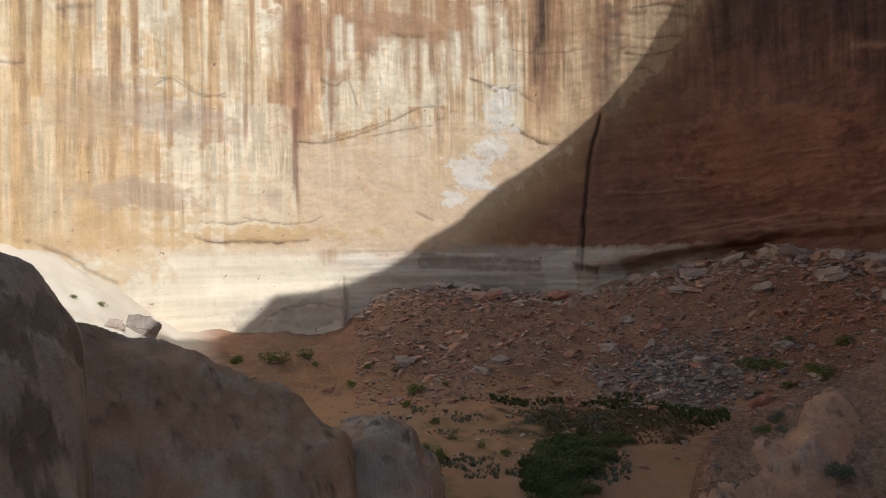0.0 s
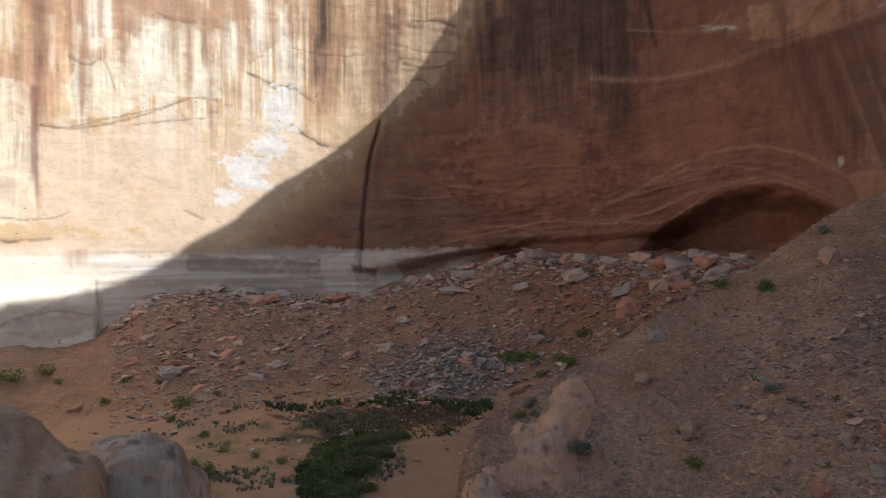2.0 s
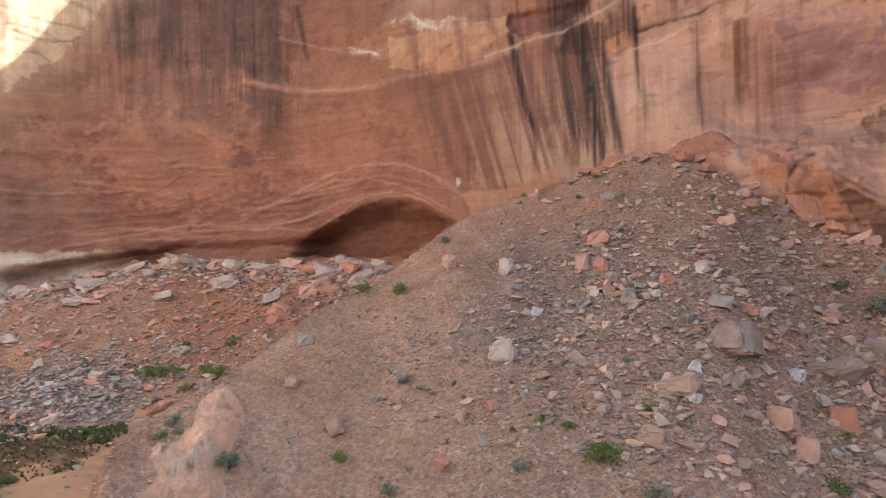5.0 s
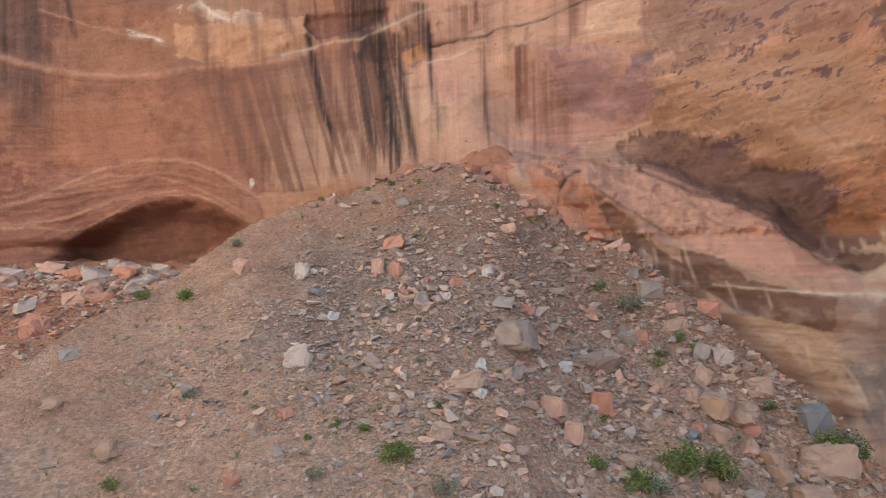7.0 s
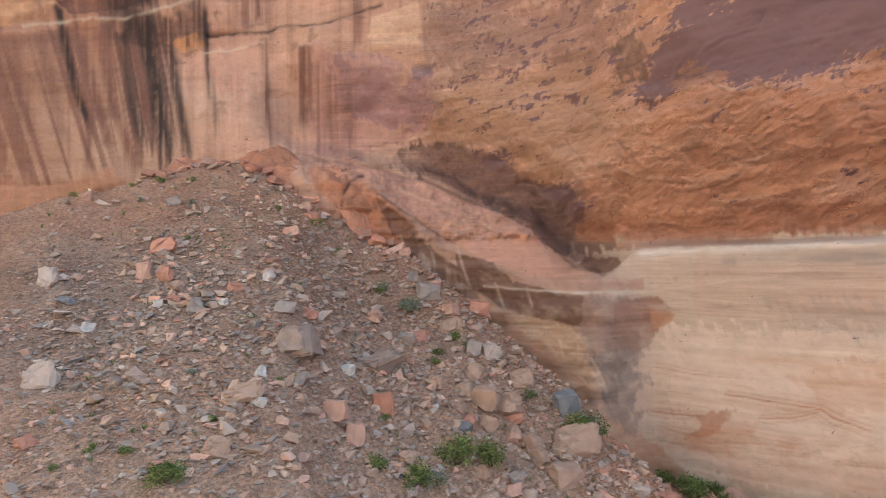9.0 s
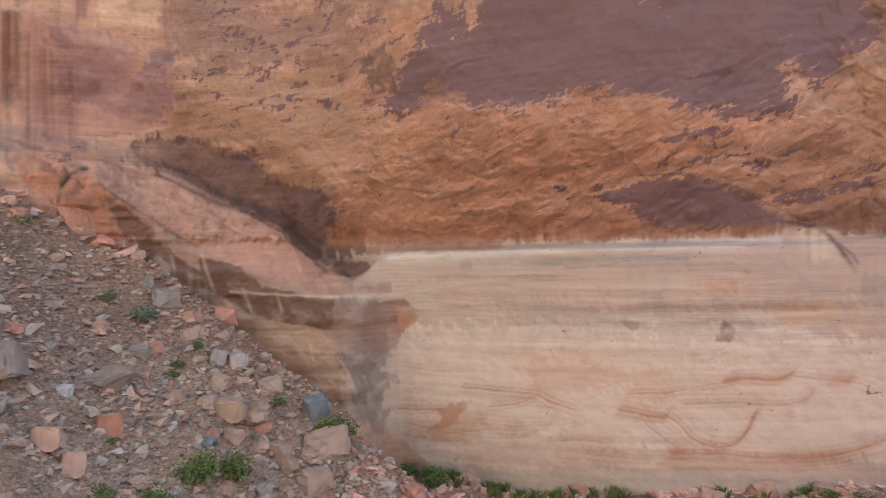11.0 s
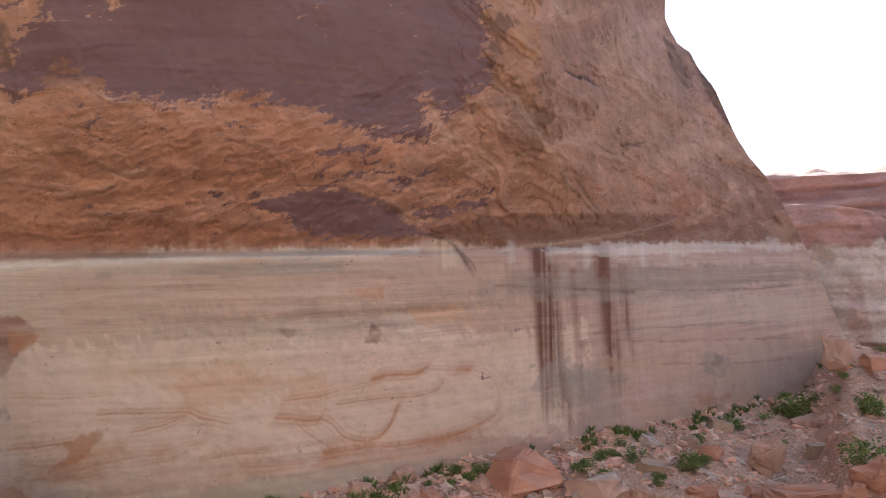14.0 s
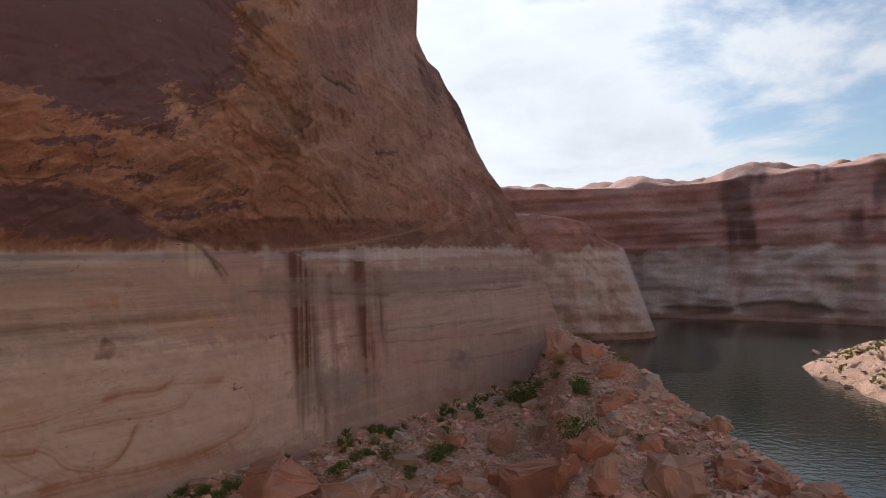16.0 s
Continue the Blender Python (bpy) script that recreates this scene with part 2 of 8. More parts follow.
def weathering(n, l, value, height):
    """Fine runs, spalled flakes and beds of a cliff, as strong as the mesh's "wear" says, along its bearing, rise and height."""
    at, wear = n.new("ShaderNodeAttribute"), n.new("ShaderNodeAttribute")
    at.attribute_name, wear.attribute_name = "face", "wear"
    amount = n.new("ShaderNodeSeparateXYZ")
    l.new(wear.outputs["Vector"], amount.inputs[0])

    def placed(size, turn=0.0, shift=0.0):
        m = n.new("ShaderNodeMapping")
        m.vector_type = "TEXTURE"
        m.inputs["Scale"].default_value, m.inputs["Rotation"].default_value, m.inputs["Location"].default_value = size, (0, 0, radians(turn)), (shift, shift, shift)
        l.new(at.outputs["Vector"], m.inputs[0])
        return m.outputs[0]

    def clouds(where, detail, rough, bend=0.0):
        k = n.new("ShaderNodeTexNoise")
        k.inputs["Scale"].default_value, k.inputs["Detail"].default_value, k.inputs["Roughness"].default_value, k.inputs["Distortion"].default_value = 1.0, detail, rough, bend
        l.new(where, k.inputs["Vector"])
        return k.outputs[0]

    def spread_of(src, a, b, lo, hi):
        k = n.new("ShaderNodeMapRange")
        k.inputs[1].default_value, k.inputs[2].default_value, k.inputs[3].default_value, k.inputs[4].default_value = a, b, lo, hi
        l.new(src, k.inputs[0])
        return k.outputs[0]

    def maths(kind, a, b):
        k = n.new("ShaderNodeMath")
        k.operation = kind
        for i, q in enumerate((a, b)):
            if isinstance(q, float):
                k.inputs[i].default_value = q
            else:
                l.new(q, k.inputs[i])
        return k.outputs[0]

    def worn(src, how_much):
        k = n.new("ShaderNodeMix")
        k.inputs[2].default_value = 1.0
        l.new(how_much, k.inputs[0])
        l.new(src, k.inputs[3])
        return k.outputs[0]

    # runs down the face, wide and narrow
    runs = maths("ADD", maths("MULTIPLY", clouds(placed((0.7, 9, 60)), 5, 0.66, 0.3), 0.7), maths("MULTIPLY", clouds(placed((0.25, 3.5, 40), 0, 5.0), 3, 0.6, 0.4), 0.3))
    broken = spread_of(clouds(placed((2.5, 3.0, 40), 0, 7.0), 3, 0.6), 0.38, 0.60, 0.1, 1.0)
    value = maths("MULTIPLY", value, worn(spread_of(runs, 0.45, 0.56, 0.70, 1.22), maths("MULTIPLY", amount.outputs[0], broken)))
    # beds
    beds = clouds(placed((7, 30, 0.7), 0, 9.0), 5, 0.6, 0.7)
    thin_out = spread_of(clouds(placed((6, 2.0, 40), 0, 11.0), 3, 0.6), 0.38, 0.62, 0.1, 1.0)
    value = maths("MULTIPLY", value, worn(spread_of(beds, 0.36, 0.64, 0.80, 1.16), maths("MULTIPLY", amount.outputs[2], thin_out)))
    # flakes: warped cells, each with its own shade and a sunk lower edge
    warp = n.new("ShaderNodeVectorMath")
    warp.operation = "SCALE"
    bent = n.new("ShaderNodeTexNoise")
    bent.inputs["Scale"].default_value, bent.inputs["Detail"].default_value = 0.9, 3
    l.new(placed((1, 1, 100), 14), bent.inputs["Vector"])
    l.new(bent.outputs["Color"], warp.inputs[0])
    warp.inputs["Scale"].default_value = 1.9
    for size, turn, low, high in (((2.2, 1.0, 100), 14, 0.86, 1.10), ((0.75, 0.36, 100), 20, 0.92, 1.07)):
        move = n.new("ShaderNodeVectorMath")
        l.new(placed(size, turn, 3.0), move.inputs[0])
        l.new(warp.outputs[0], move.inputs[1])
        cell = n.new("ShaderNodeTexVoronoi")
        cell.inputs["Scale"].default_value = 1.0
        l.new(move.outputs[0], cell.inputs["Vector"])
        one = n.new("ShaderNodeSeparateColor")
        l.new(cell.outputs["Color"], one.inputs[0])
        value = maths("MULTIPLY", value, worn(spread_of(one.outputs[0], 0.0, 1.0, low, high), amount.outputs[1]))
        height = maths("ADD", height, maths("MULTIPLY", maths("MULTIPLY", cell.outputs["Distance"], -0.35), amount.outputs[1]))
        height = maths("ADD", height, maths("MULTIPLY", maths("MULTIPLY", one.outputs[1], 0.45), amount.outputs[1]))
    # crescent lips where shells of rock have come away
    for size, turn, count in (((3.2, 1.3, 100), 15, 7.0), ((1.5, 0.7, 100), 24, 5.0)):
        shell = maths("FRACT", maths("MULTIPLY", clouds(placed(size, turn, 4.0), 3, 0.5, 0.9), count), 0.0)
        here = maths("MULTIPLY", amount.outputs[1], spread_of(clouds(placed((2.6, 1.6, 100), 10, 8.0), 3, 0.6), 0.47, 0.60, 0.0, 1.0))
        lip = maths("MULTIPLY", spread_of(shell, 0.0, 0.13, 1.38, 1.0), spread_of(shell, 0.86, 1.0, 1.0, 0.60))
        value = maths("MULTIPLY", value, worn(lip, here))
        height = maths("ADD", height, maths("MULTIPLY", maths("MULTIPLY", shell, 0.7), here))
    height = maths("ADD", height, maths("MULTIPLY", maths("MULTIPLY", beds, 1.2), amount.outputs[2]))
    # desert varnish: whole where the mesh's "varnish" is high, chipped along its edges
    cover = n.new("ShaderNodeAttribute")
    cover.attribute_name = "varnish"
    chips = maths("ADD", maths("MULTIPLY", clouds(placed((1.7, 0.65, 100), 17, 2.0), 7, 0.62, 0.8), 0.7), maths("MULTIPLY", clouds(placed((0.28, 0.9, 100), -18, 6.0), 5, 0.6, 0.3), 0.3))
    lying = maths("ADD", cover.outputs["Fac"], maths("MULTIPLY", maths("SUBTRACT", chips, 0.5), 3.4))
    crust = spread_of(lying, 0.46, 0.60, 0.0, 0.93)
    return value, maths("ADD", height, maths("MULTIPLY", crust, 0.5)), crust


CLIFF = stone("cliff_sandstone", grain_size=0.8, bump=0.7, spread=0.32, cracks=0.16, face=True)
SLICKROCK = stone("slickrock", grain_size=0.35, bump=0.7, spread=0.3, cracks=0.15)
SOIL = stone("talus_soil", grain_size=0.5, bump=0.8, pebbles=0.26)
FAR_CLIFF = stone("far_sandstone", grain_size=1.8, bump=0.5, spread=0.3, cracks=0.3)

# ---- plan of the canyon: radii of the walls and lines of the slopes, by bearing ----
def wall_radius(b):
    return line(b, 2.0, (-95, 120), (-70, 150), (-45, 178), (-20, 190), (10, 190), (20, 184), (30, 170), (38, 156), (46, 138), (54, 118), (62, 104), (70, 97),
                (80, 94), (90, 91), (100, 85), (106, 80), (115, 76), (126, 74), (137, 78), (147, 86), (155, 97), (160, 106), (165, 122), (168.5, 138), (171, 150), (173, 162))


def foot_height(b):
    return line(b, 0.8, (-95, 30), (-45, 36), (-34, 35.5), (-30.5, 31), (-27.5, 25), (-25, 18), (-23, 11.5), (-10, 8.5), (-8.5, 12), (-5, 22.5), (4, 21), (11, 19.4), (16, 23.5), (27, 31), (35, 31.5), (50, 30), (60, 8), (70, 4.0), (100, 5.4), (112, 5.2), (126, 4.6), (140, 4.8), (160, 5), (175, 4.0), (180, -4), (300, -4))


def gravel_ridge(b):
    """Radius and height of the debris cone's crest."""
    r = line(b, 1.5, (15, 44), (20, 47), (30, 56), (40, 68), (50, 78), (60, 85), (70, 88), (80, 84), (90, 76), (100, 67), (108, 62), (120, 58))
    e = line(b, 1.0, (17, -45), (19.8, -24), (21.5, -15.6), (24.4, -14.1), (28.4, -11.5), (34.5, -7.7), (39.2, -4.2), (44.3, -1.8), (46.8, 0.2), (51.2, 3.0), (58.1, 5.7), (64.4, 7.5),
             (70, 8.5), (74, 7.6), (79.8, 3.5), (82.7, 1.9), (89.1, -2.1), (94.3, -7), (98.9, -10.9), (103.6, -15.8), (108.2, -19.3), (114, -23), (124, -26))
    return r, up(e, r)


def spur_ridge(b):
    r = line(b, 1.0, (150, 150), (172, 152), (174, 148), (176.6, 125), (182.5, 100), (187.2, 80), (192.6, 64), (199, 52), (212, 44))
    e = line(b, 0.5, (150, -13), (160, -11.6), (168, -9.9), (171, -8.2), (173.2, -5.9), (176.6, -7.8), (182.5, -11.9), (187.2, -15.1), (192.6, -18.2), (199, -22), (212, -28))
    return r, up(e, r)


def ground_height(b, r, rough=True):
    b = np.asarray(b, float)
    rw, foot = wall_radius(b), foot_height(b)
    near = line(b, 2.0, (-95, 90), (-30, 118), (-10, 124), (25, 126), (45, 100), (60, 80), (175, 70), (300, 70))
    floor = line(b, 3.0, (-95, 3), (20, 2.4), (60, 3), (98, 4.6), (112, 4.9), (126, 4.4), (140, 4.8), (160, 5), (170, 4), (176, 2), (200, -4), (262, -4), (265, 3))
    z = floor + (foot - floor) * np.clip((r - near) / np.maximum(rw - near, 5), 0, 1) ** 0.9
    rr, zr = gravel_ridge(b)
    k = line(b, 2.0, (15, 0.5), (40, 0.52), (70, 0.62), (100, 0.5), (120, 0.3))
    cone = np.where(r < rr, zr - k * (rr - r), zr - 0.8 * (r - rr))
    cone = np.where((b > 14) & (b < 126), cone, -60)
    rs, zs = spur_ridge(b)
    spur = np.where(r < rs, zs - 0.075 * (rs - r), zs - 0.62 * (r - rs))
    spur = spur - 9 * (1 - step(156, 173, b))
    spur = np.where((b > 150) & (b < 214), spur, -60)
    lake = step(172.5, 176, b) * step(1.0, 12.0, r - rs)
    z = z + (-5 - z) * lake
    z = np.maximum(np.maximum(z, cone), np.maximum(spur, -6))
    shore = line(b, 0.5, (190, 196), (192.4, 183), (197.1, 156), (205, 132), (230, 110))
    crest = line(b, 0.8, (190, -3), (192.4, 0.8), (197.3, 10.5), (205, 17), (230, 20))
    spit = np.minimum(0.38 * (r - shore), crest - 0.05 * (r - shore)) - 12 * step(40, 80, r - shore)
    z = np.where((b > 188) & (b < 232), np.maximum(z, spit), z)
    z = 3 + (z - 3) * step(4, 30, r)
    if rough:
        x, y = plan(b, r)
        near_wall = step(0, 18, r - near)
        z = z + 1.3 * fbm(x / 17, y / 17, 0, 3, 11) + (0.5 + 0.9 * near_wall) * fbm(x / 4.1, y / 4.1, 0, 3, 14)
    return z


def ledge_rise(b):
    """Top of the buttress that slopes down from the debris cone's head."""
    return line(b, 0.4, (70, 10.2), (76, 9.6), (79, 8.9), (82.3, 8.4), (87.8, 7.0), (91.2, 5.2), (93.8, 4.6), (96.4, 3.2), (98.2, 1.0), (100.6, -1.0), (103.3, -1.0), (104.4, 0.5), (109, 0.9))


def ledge_face(b):
    """Rise at which the buttress's sloping top turns into its steep face."""
    return line(b, 0.5, (76, 7.4), (79.5, 6.9), (83.3, 5.8), (86.4, 2.6), (89.5, 0.8), (93.7, -0.8), (97.5, -2.6), (101, -3.6), (108, -4.2))


def ledge_offset(b, e):
    """Rise over the ledge's broken edge."""
    return e - ledge_rise(b) + 0.55 * fbm(b / 1.6, e / 1.6, 0, 4, 19)


def cave_depth(b, e):
    """The arched cave over the rubble: 0 outside, 1 at its back."""
    roof = line(b, 0.5, (35, -0.6), (37.1, 0.8), (38.7, 2.3), (41.4, 4.0), (43.7, 5.0), (46.4, 5.6), (49.3, 4.9), (51.3, 3.8), (53, 2.6))
    return step(-0.1, 2.6, roof - e) ** 0.7 * step(35.5, 41, b) * step(53.4, 51.6, b)


def cliff_radius(b, e):
    """How far out the cliff's face lies at a bearing and rise: alcove, ledges, caves and joints."""
    r = wall_radius(b) + 0 * e
    wob = fbm(b / 2.2, e / 1.1, 0, 4, 17)
    # great overhang over the pale band
    over = step(98, 112, b) * (1 - step(150, 163, b))
    r = r - over * 7.0 * step(2.0, 13, e) + over * 2.2 * step(1.6, 0.9, e) * -1
    # buttress under a sloping ledge
    over_ledge = ledge_offset(b, e)
    butt = step(71, 76, b) * (1 - step(101, 107, b))
    slope = np.clip(-over_ledge / np.maximum(ledge_rise(b) - ledge_face(b), 0.6), 0, 1)
    r = r - butt * (3.5 * step(0.06, -0.22, over_ledge) + 6.5 * slope) + butt * 4 * step(0, 1.5, over_ledge) * step(9, 3, over_ledge)
    # cave and undercut over the rubble
    r = r + 11 * cave_depth(b, e + 0.35 * wob)
    hollow = line(b, 1.5, (12, -2), (17, -0.9), (22, 0.0), (27, 1.0), (33, 1.2), (40, 1.5))
    r = r + 7 * np.exp(-((e + 0.4 * wob - hollow) / np.where(e + 0.4 * wob > hollow, 0.45, 1.0)) ** 2) * step(12, 17, b) * (1 - step(38, 43, b)) * (1 - 0.7 * step(25, 30, b) * step(41, 37, b))
    r = r + 5.0 * step(46, 60, b) * (1 - step(72, 80, b)) * step(4, 22, e) * 1.2
    # pale bulge at the foot
    r = r - 3.5 * step(-24, -17, b) * (1 - step(-9.2, -8.4, b)) * step(-1.2, -3.5, e)
    # chimney joint
    joint = line(e, 0.5, (-2, 12.3), (5, 12.8), (9, 13.3), (12.4, 14.3))
    r = r + 1.8 * np.exp(-((b - joint + 0.15 * wob) / 0.14) ** 2) * (1 - step(11.8, 12.6, e)) * step(-2, 0, e)
    return r


def cone_cover(b):
    return line(b, 0.5, (40, -12), (48, -4), (52, 0), (58, 3.5), (64, 5.5), (70, 6.0), (75, 4), (80, 0), (84, -3), (90, -7), (96, -14))


def cliff_end(e):
    return line(e, 0.22, (-24, 176.5), (-5.7, 172.8), (-1.9, 171.6), (1.0, 170.5), (4.1, 169.2), (6.8, 167.9), (8.1, 166.9), (10.1, 165.8), (11.9, 165.1), (13.9, 164.4), (15.6, 163.2), (17.3, 162.5), (17.7, 161.7), (20, 160.6), (24.4, 160.9), (45, 161.5), (70, 158))


# ---- cliff: one sheet from the sunlit wall round the alcove to the spur's end ----
def build_cliff():
    b1 = np.concatenate([np.linspace(-95, -42, 60)[:-1], np.linspace(-42, 173, 2050)])
    e1 = np.concatenate([np.linspace(-26, 24, 450), np.linspace(24, 60, 40)[1:]])
    S, E = np.meshgrid(b1, e1)
    R = cliff_radius(S, E)
    B = np.where(S > 150, 150 + (S - 150) * (cliff_end(E) - 150) / 23.0, S)
    rim = line(S, 2.0, (-95, 150), (20, 150), (45, 132), (64, 146), (82, 151), (96, 156), (122, 158), (135, 153), (150, 138), (160, 136), (173, 152))
    Z = np.minimum(up(E, R), rim)
    Z = np.maximum(Z, -7)
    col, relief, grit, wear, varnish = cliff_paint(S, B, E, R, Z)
    grit = np.pad(grit, ((0, 4), (0, 13)), mode="edge")
    wear = np.pad(wear, ((0, 4), (0, 13), (0, 0)), mode="edge")
    varnish = np.pad(varnish, ((0, 4), (0, 13)), mode="edge")
    face = np.pad(np.stack([B, E, Z], axis=-1), ((0, 4), (0, 13), (0, 0)), mode="edge")
    R = R + relief
    X, Y = plan(B, R)
    # leave out what lies deep in the ground or behind the debris cone's foot
    deep = ground_height(np.clip(B, -94, 172.5), R - 3, False) - 6
    deep = np.where((S > 48) & (S < 96), np.maximum(deep, up(cone_cover(S), R)), deep)
    hid = Z < deep
    buried = np.zeros((len(e1) + 4, len(b1) + 13), bool)
    buried[:len(e1), :len(b1)] = hid
    # the wall's end turns away from the canyon
    back = np.linspace(0, 1, 14)[1:][None, :] ** 1.5 * 260
    ex, ey, ez = X[:, -1:], Y[:, -1:], Z[:, -1:]
    X = np.concatenate([X, ex + back * math.sin(radians(158))], axis=1)
    Y = np.concatenate([Y, ey + back * math.cos(radians(158))], axis=1)
    Z = np.concatenate([Z, ez + 0 * back], axis=1)
    col = np.concatenate([col, np.repeat(col[:, -1:], 13, axis=1)], axis=1)
    # plateau behind the rim
    for d in (6, 40, 160, 420):
        px, py = X[-1:], Y[-1:]
        k = np.hypot(px, py)
        if d == 6:
            tx, ty, tz = px / k, py / k, Z[-1:]
            X0, Y0 = px, py
        X = np.concatenate([X, X0 + tx * d], axis=0)
        Y = np.concatenate([Y, Y0 + ty * d], axis=0)
        Z = np.concatenate([Z, tz + min(d * 0.05, 4)], axis=0)
        col = np.concatenate([col, col[-1:]], axis=0)
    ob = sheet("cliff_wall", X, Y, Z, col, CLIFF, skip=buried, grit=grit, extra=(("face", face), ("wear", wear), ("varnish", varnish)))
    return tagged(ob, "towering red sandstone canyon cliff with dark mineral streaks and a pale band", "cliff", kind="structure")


class Wall:
    """The cliff's tone and relief, worked on by bearing and rise."""

    def __init__(self, S, B, E, R, Z):
        x, y = plan(B, R)
        self.B, self.E, self.Z = B, E, Z
        self.tall = fbm(B / 0.55, E / 26, 0, 4, 41)
        self.comb = fbm(B / 0.22, E / 18, 0, 3, 42)
        self.beds = fbm(x / 60, y / 60, Z / 1.7, 4, 43)
        self.big = fbm(x / 28, y / 28, Z / 22, 4, 45)
        self.mid = fbm(x / 6, y / 6, Z / 4.5, 4, 47)
        self.fine = fbm(x / 1.5, y / 1.5, Z / 1.1, 4, 49)
        across, along = (B * 0.96 + E * 0.28), (E * 0.96 - B * 0.28)
        self.flakes = fbm(across / 3.0 + 0.8 * self.mid + 1.5 * self.big, along / 1.25 + 0.8 * self.mid + 1.5 * self.big, 0, 5, 55)
        self.fray = fbm((B + 0.4 * E) / 0.32, E / 1.3, 0, 3, 56)
        self.relief, self.varnish = np.zeros(B.shape), np.zeros(B.shape)
        self.col = np.empty(B.shape + (3,))
        self.col[:] = TAWNY
        self.lo, self.hi, self.rise = B.min(axis=0), B.max(axis=0), E[:, 0]

    def part(self, b0, b1, e0, e1):
        r = np.flatnonzero((self.rise >= e0) & (self.rise <= e1))
        c = np.flatnonzero((self.hi >= b0) & (self.lo <= b1))
        if len(r) == 0 or len(c) == 0:
            return None
        return slice(r[0], r[-1] + 1), slice(c[0], c[-1] + 1)

    def tint(self, tone, amount, at=(slice(None), slice(None))):
        self.col[at] = mix(self.col[at], tone, amount)

    def streak(self, tone, w, k, *pts):
        """A run of mineral stain down the face, from its top to its foot."""
        bs, es = np.array(pts).T
        at = self.part(bs.min() - 4 * w, bs.max() + 4 * w, es.min() - 0.6, es.max() + 0.6)
        if at is None:
            return
        o = np.argsort(es)
        B, E = self.B[at], self.E[at]
        w = max(1.45 * w, 0.14)
        d = (B + 0.25 * w * self.mid[at] - np.interp(E, es[o], bs[o])) / w
        long = es.max() - es.min()
        ends = step(es.min() - 0.1, es.min() + 0.3 * long, E + 0.3 * long * self.tall[at]) * step(es.max() + 0.3, es.max() - 0.2, E + 0.5 * self.mid[at])
        self.tint(tone, 1.15 * k * np.exp(-np.abs(d) ** 2.6) * ends * np.clip(1.0 + 1.3 * self.comb[at] + 0.35 * self.fine[at], 0.3, 1), at)

    def seam(self, tone, w, k, deep, *pts):
        """A crack, bed or lip along a line; deep: metres that it is cut in (or stands out, below 0)."""
        p = np.array(list(pts))
        for _ in range(2):
            p = np.concatenate([p[:1], np.stack([0.75 * p[:-1] + 0.25 * p[1:], 0.25 * p[:-1] + 0.75 * p[1:]], 1).reshape(-1, 2), p[-1:]])
        w = max(w, 0.06)
        at = self.part(p[:, 0].min() - 9 * w, p[:, 0].max() + 9 * w, p[:, 1].min() - 9 * w, p[:, 1].max() + 9 * w)
        if at is None:
            return
        B, E = self.B[at] + 0.15 * self.mid[at], self.E[at] + 0.22 * self.mid[at] + 0.12 * self.fine[at]
        d = np.full(B.shape, 1e9)
        for (b0, e0), (b1, e1) in zip(p[:-1], p[1:]):
            n = (b1 - b0) ** 2 + (e1 - e0) ** 2
            u = np.clip(((B - b0) * (b1 - b0) + (E - e0) * (e1 - e0)) / max(n, 1e-6), 0, 1)
            d = np.minimum(d, np.hypot(B - b0 - u * (b1 - b0), E - e0 - u * (e1 - e0)))
        self.tint(tone, k * np.exp(-(d / w) ** 2) * np.clip(1.0 + 1.2 * self.fine[at] + 0.7 * self.mid[at], 0.1, 1), at)
        self.tint(tone, (0.16 if max(tone) > 0.1 else 0.05) * k * np.exp(-(d / (4 * w)) ** 2) * np.clip(0.6 + 2.5 * self.mid[at] + self.fine[at], 0, 1), at)
        self.relief[at] += deep * np.exp(-(d / (1.5 * w)) ** 2) * np.clip(0.6 + 2.0 * self.mid[at], 0, 1)

    def swirl(self, w, k, deep, *pts):
        """A stained cross-bed and fainter ones beside it."""
        for off, part in ((0.0, 1.0), (0.3, 0.5), (-0.38, 0.4), (0.7, 0.28)):
            self.seam(SCAR, 0.75 * w, k * part, deep * part, *((b + 0.7 * off, e + off) for b, e in pts))

    def area(self, tone, k, ragged, out, *pts):
        """A stain, scar, plate or painted shade with that outline: ragged, in degrees; out: metres that it stands
        proud.
        """
        p = np.array(pts)
        m = 0.6 + 1.5 * ragged
        at = self.part(p[:, 0].min() - m, p[:, 0].max() + m, p[:, 1].min() - m, p[:, 1].max() + m)
        if at is None:
            return
        B, E = self.B[at] + ragged * 0.5 * self.mid[at], self.E[at]
        d, inside = np.full(B.shape, 1e9), np.zeros(B.shape, bool)
        for (b0, e0), (b1, e1) in zip(p, np.roll(p, -1, axis=0)):
            u = np.clip(((B - b0) * (b1 - b0) + (E - e0) * (e1 - e0)) / max((b1 - b0) ** 2 + (e1 - e0) ** 2, 1e-6), 0, 1)
            d = np.minimum(d, np.hypot(B - b0 - u * (b1 - b0), E - e0 - u * (e1 - e0)))
            inside ^= ((e0 > E) != (e1 > E)) & (B < (b1 - b0) * (E - e0) / (e1 - e0 if e1 != e0 else 1e-6) + b0)
        d = np.where(inside, d, -d)
        if tone == PLUM:
            self.varnish[at] = np.maximum(self.varnish[at], k * 1.05 * np.clip(0.5 + d / (0.5 + 4.5 * ragged), 0, 1))
            return
        d = d + ragged * (1.0 if ragged > 0.5 else 0.55) * (1.0 * self.mid[at] + 1.0 * self.fine[at] + 1.3 * self.flakes[at] + 1.3 * self.fray[at])
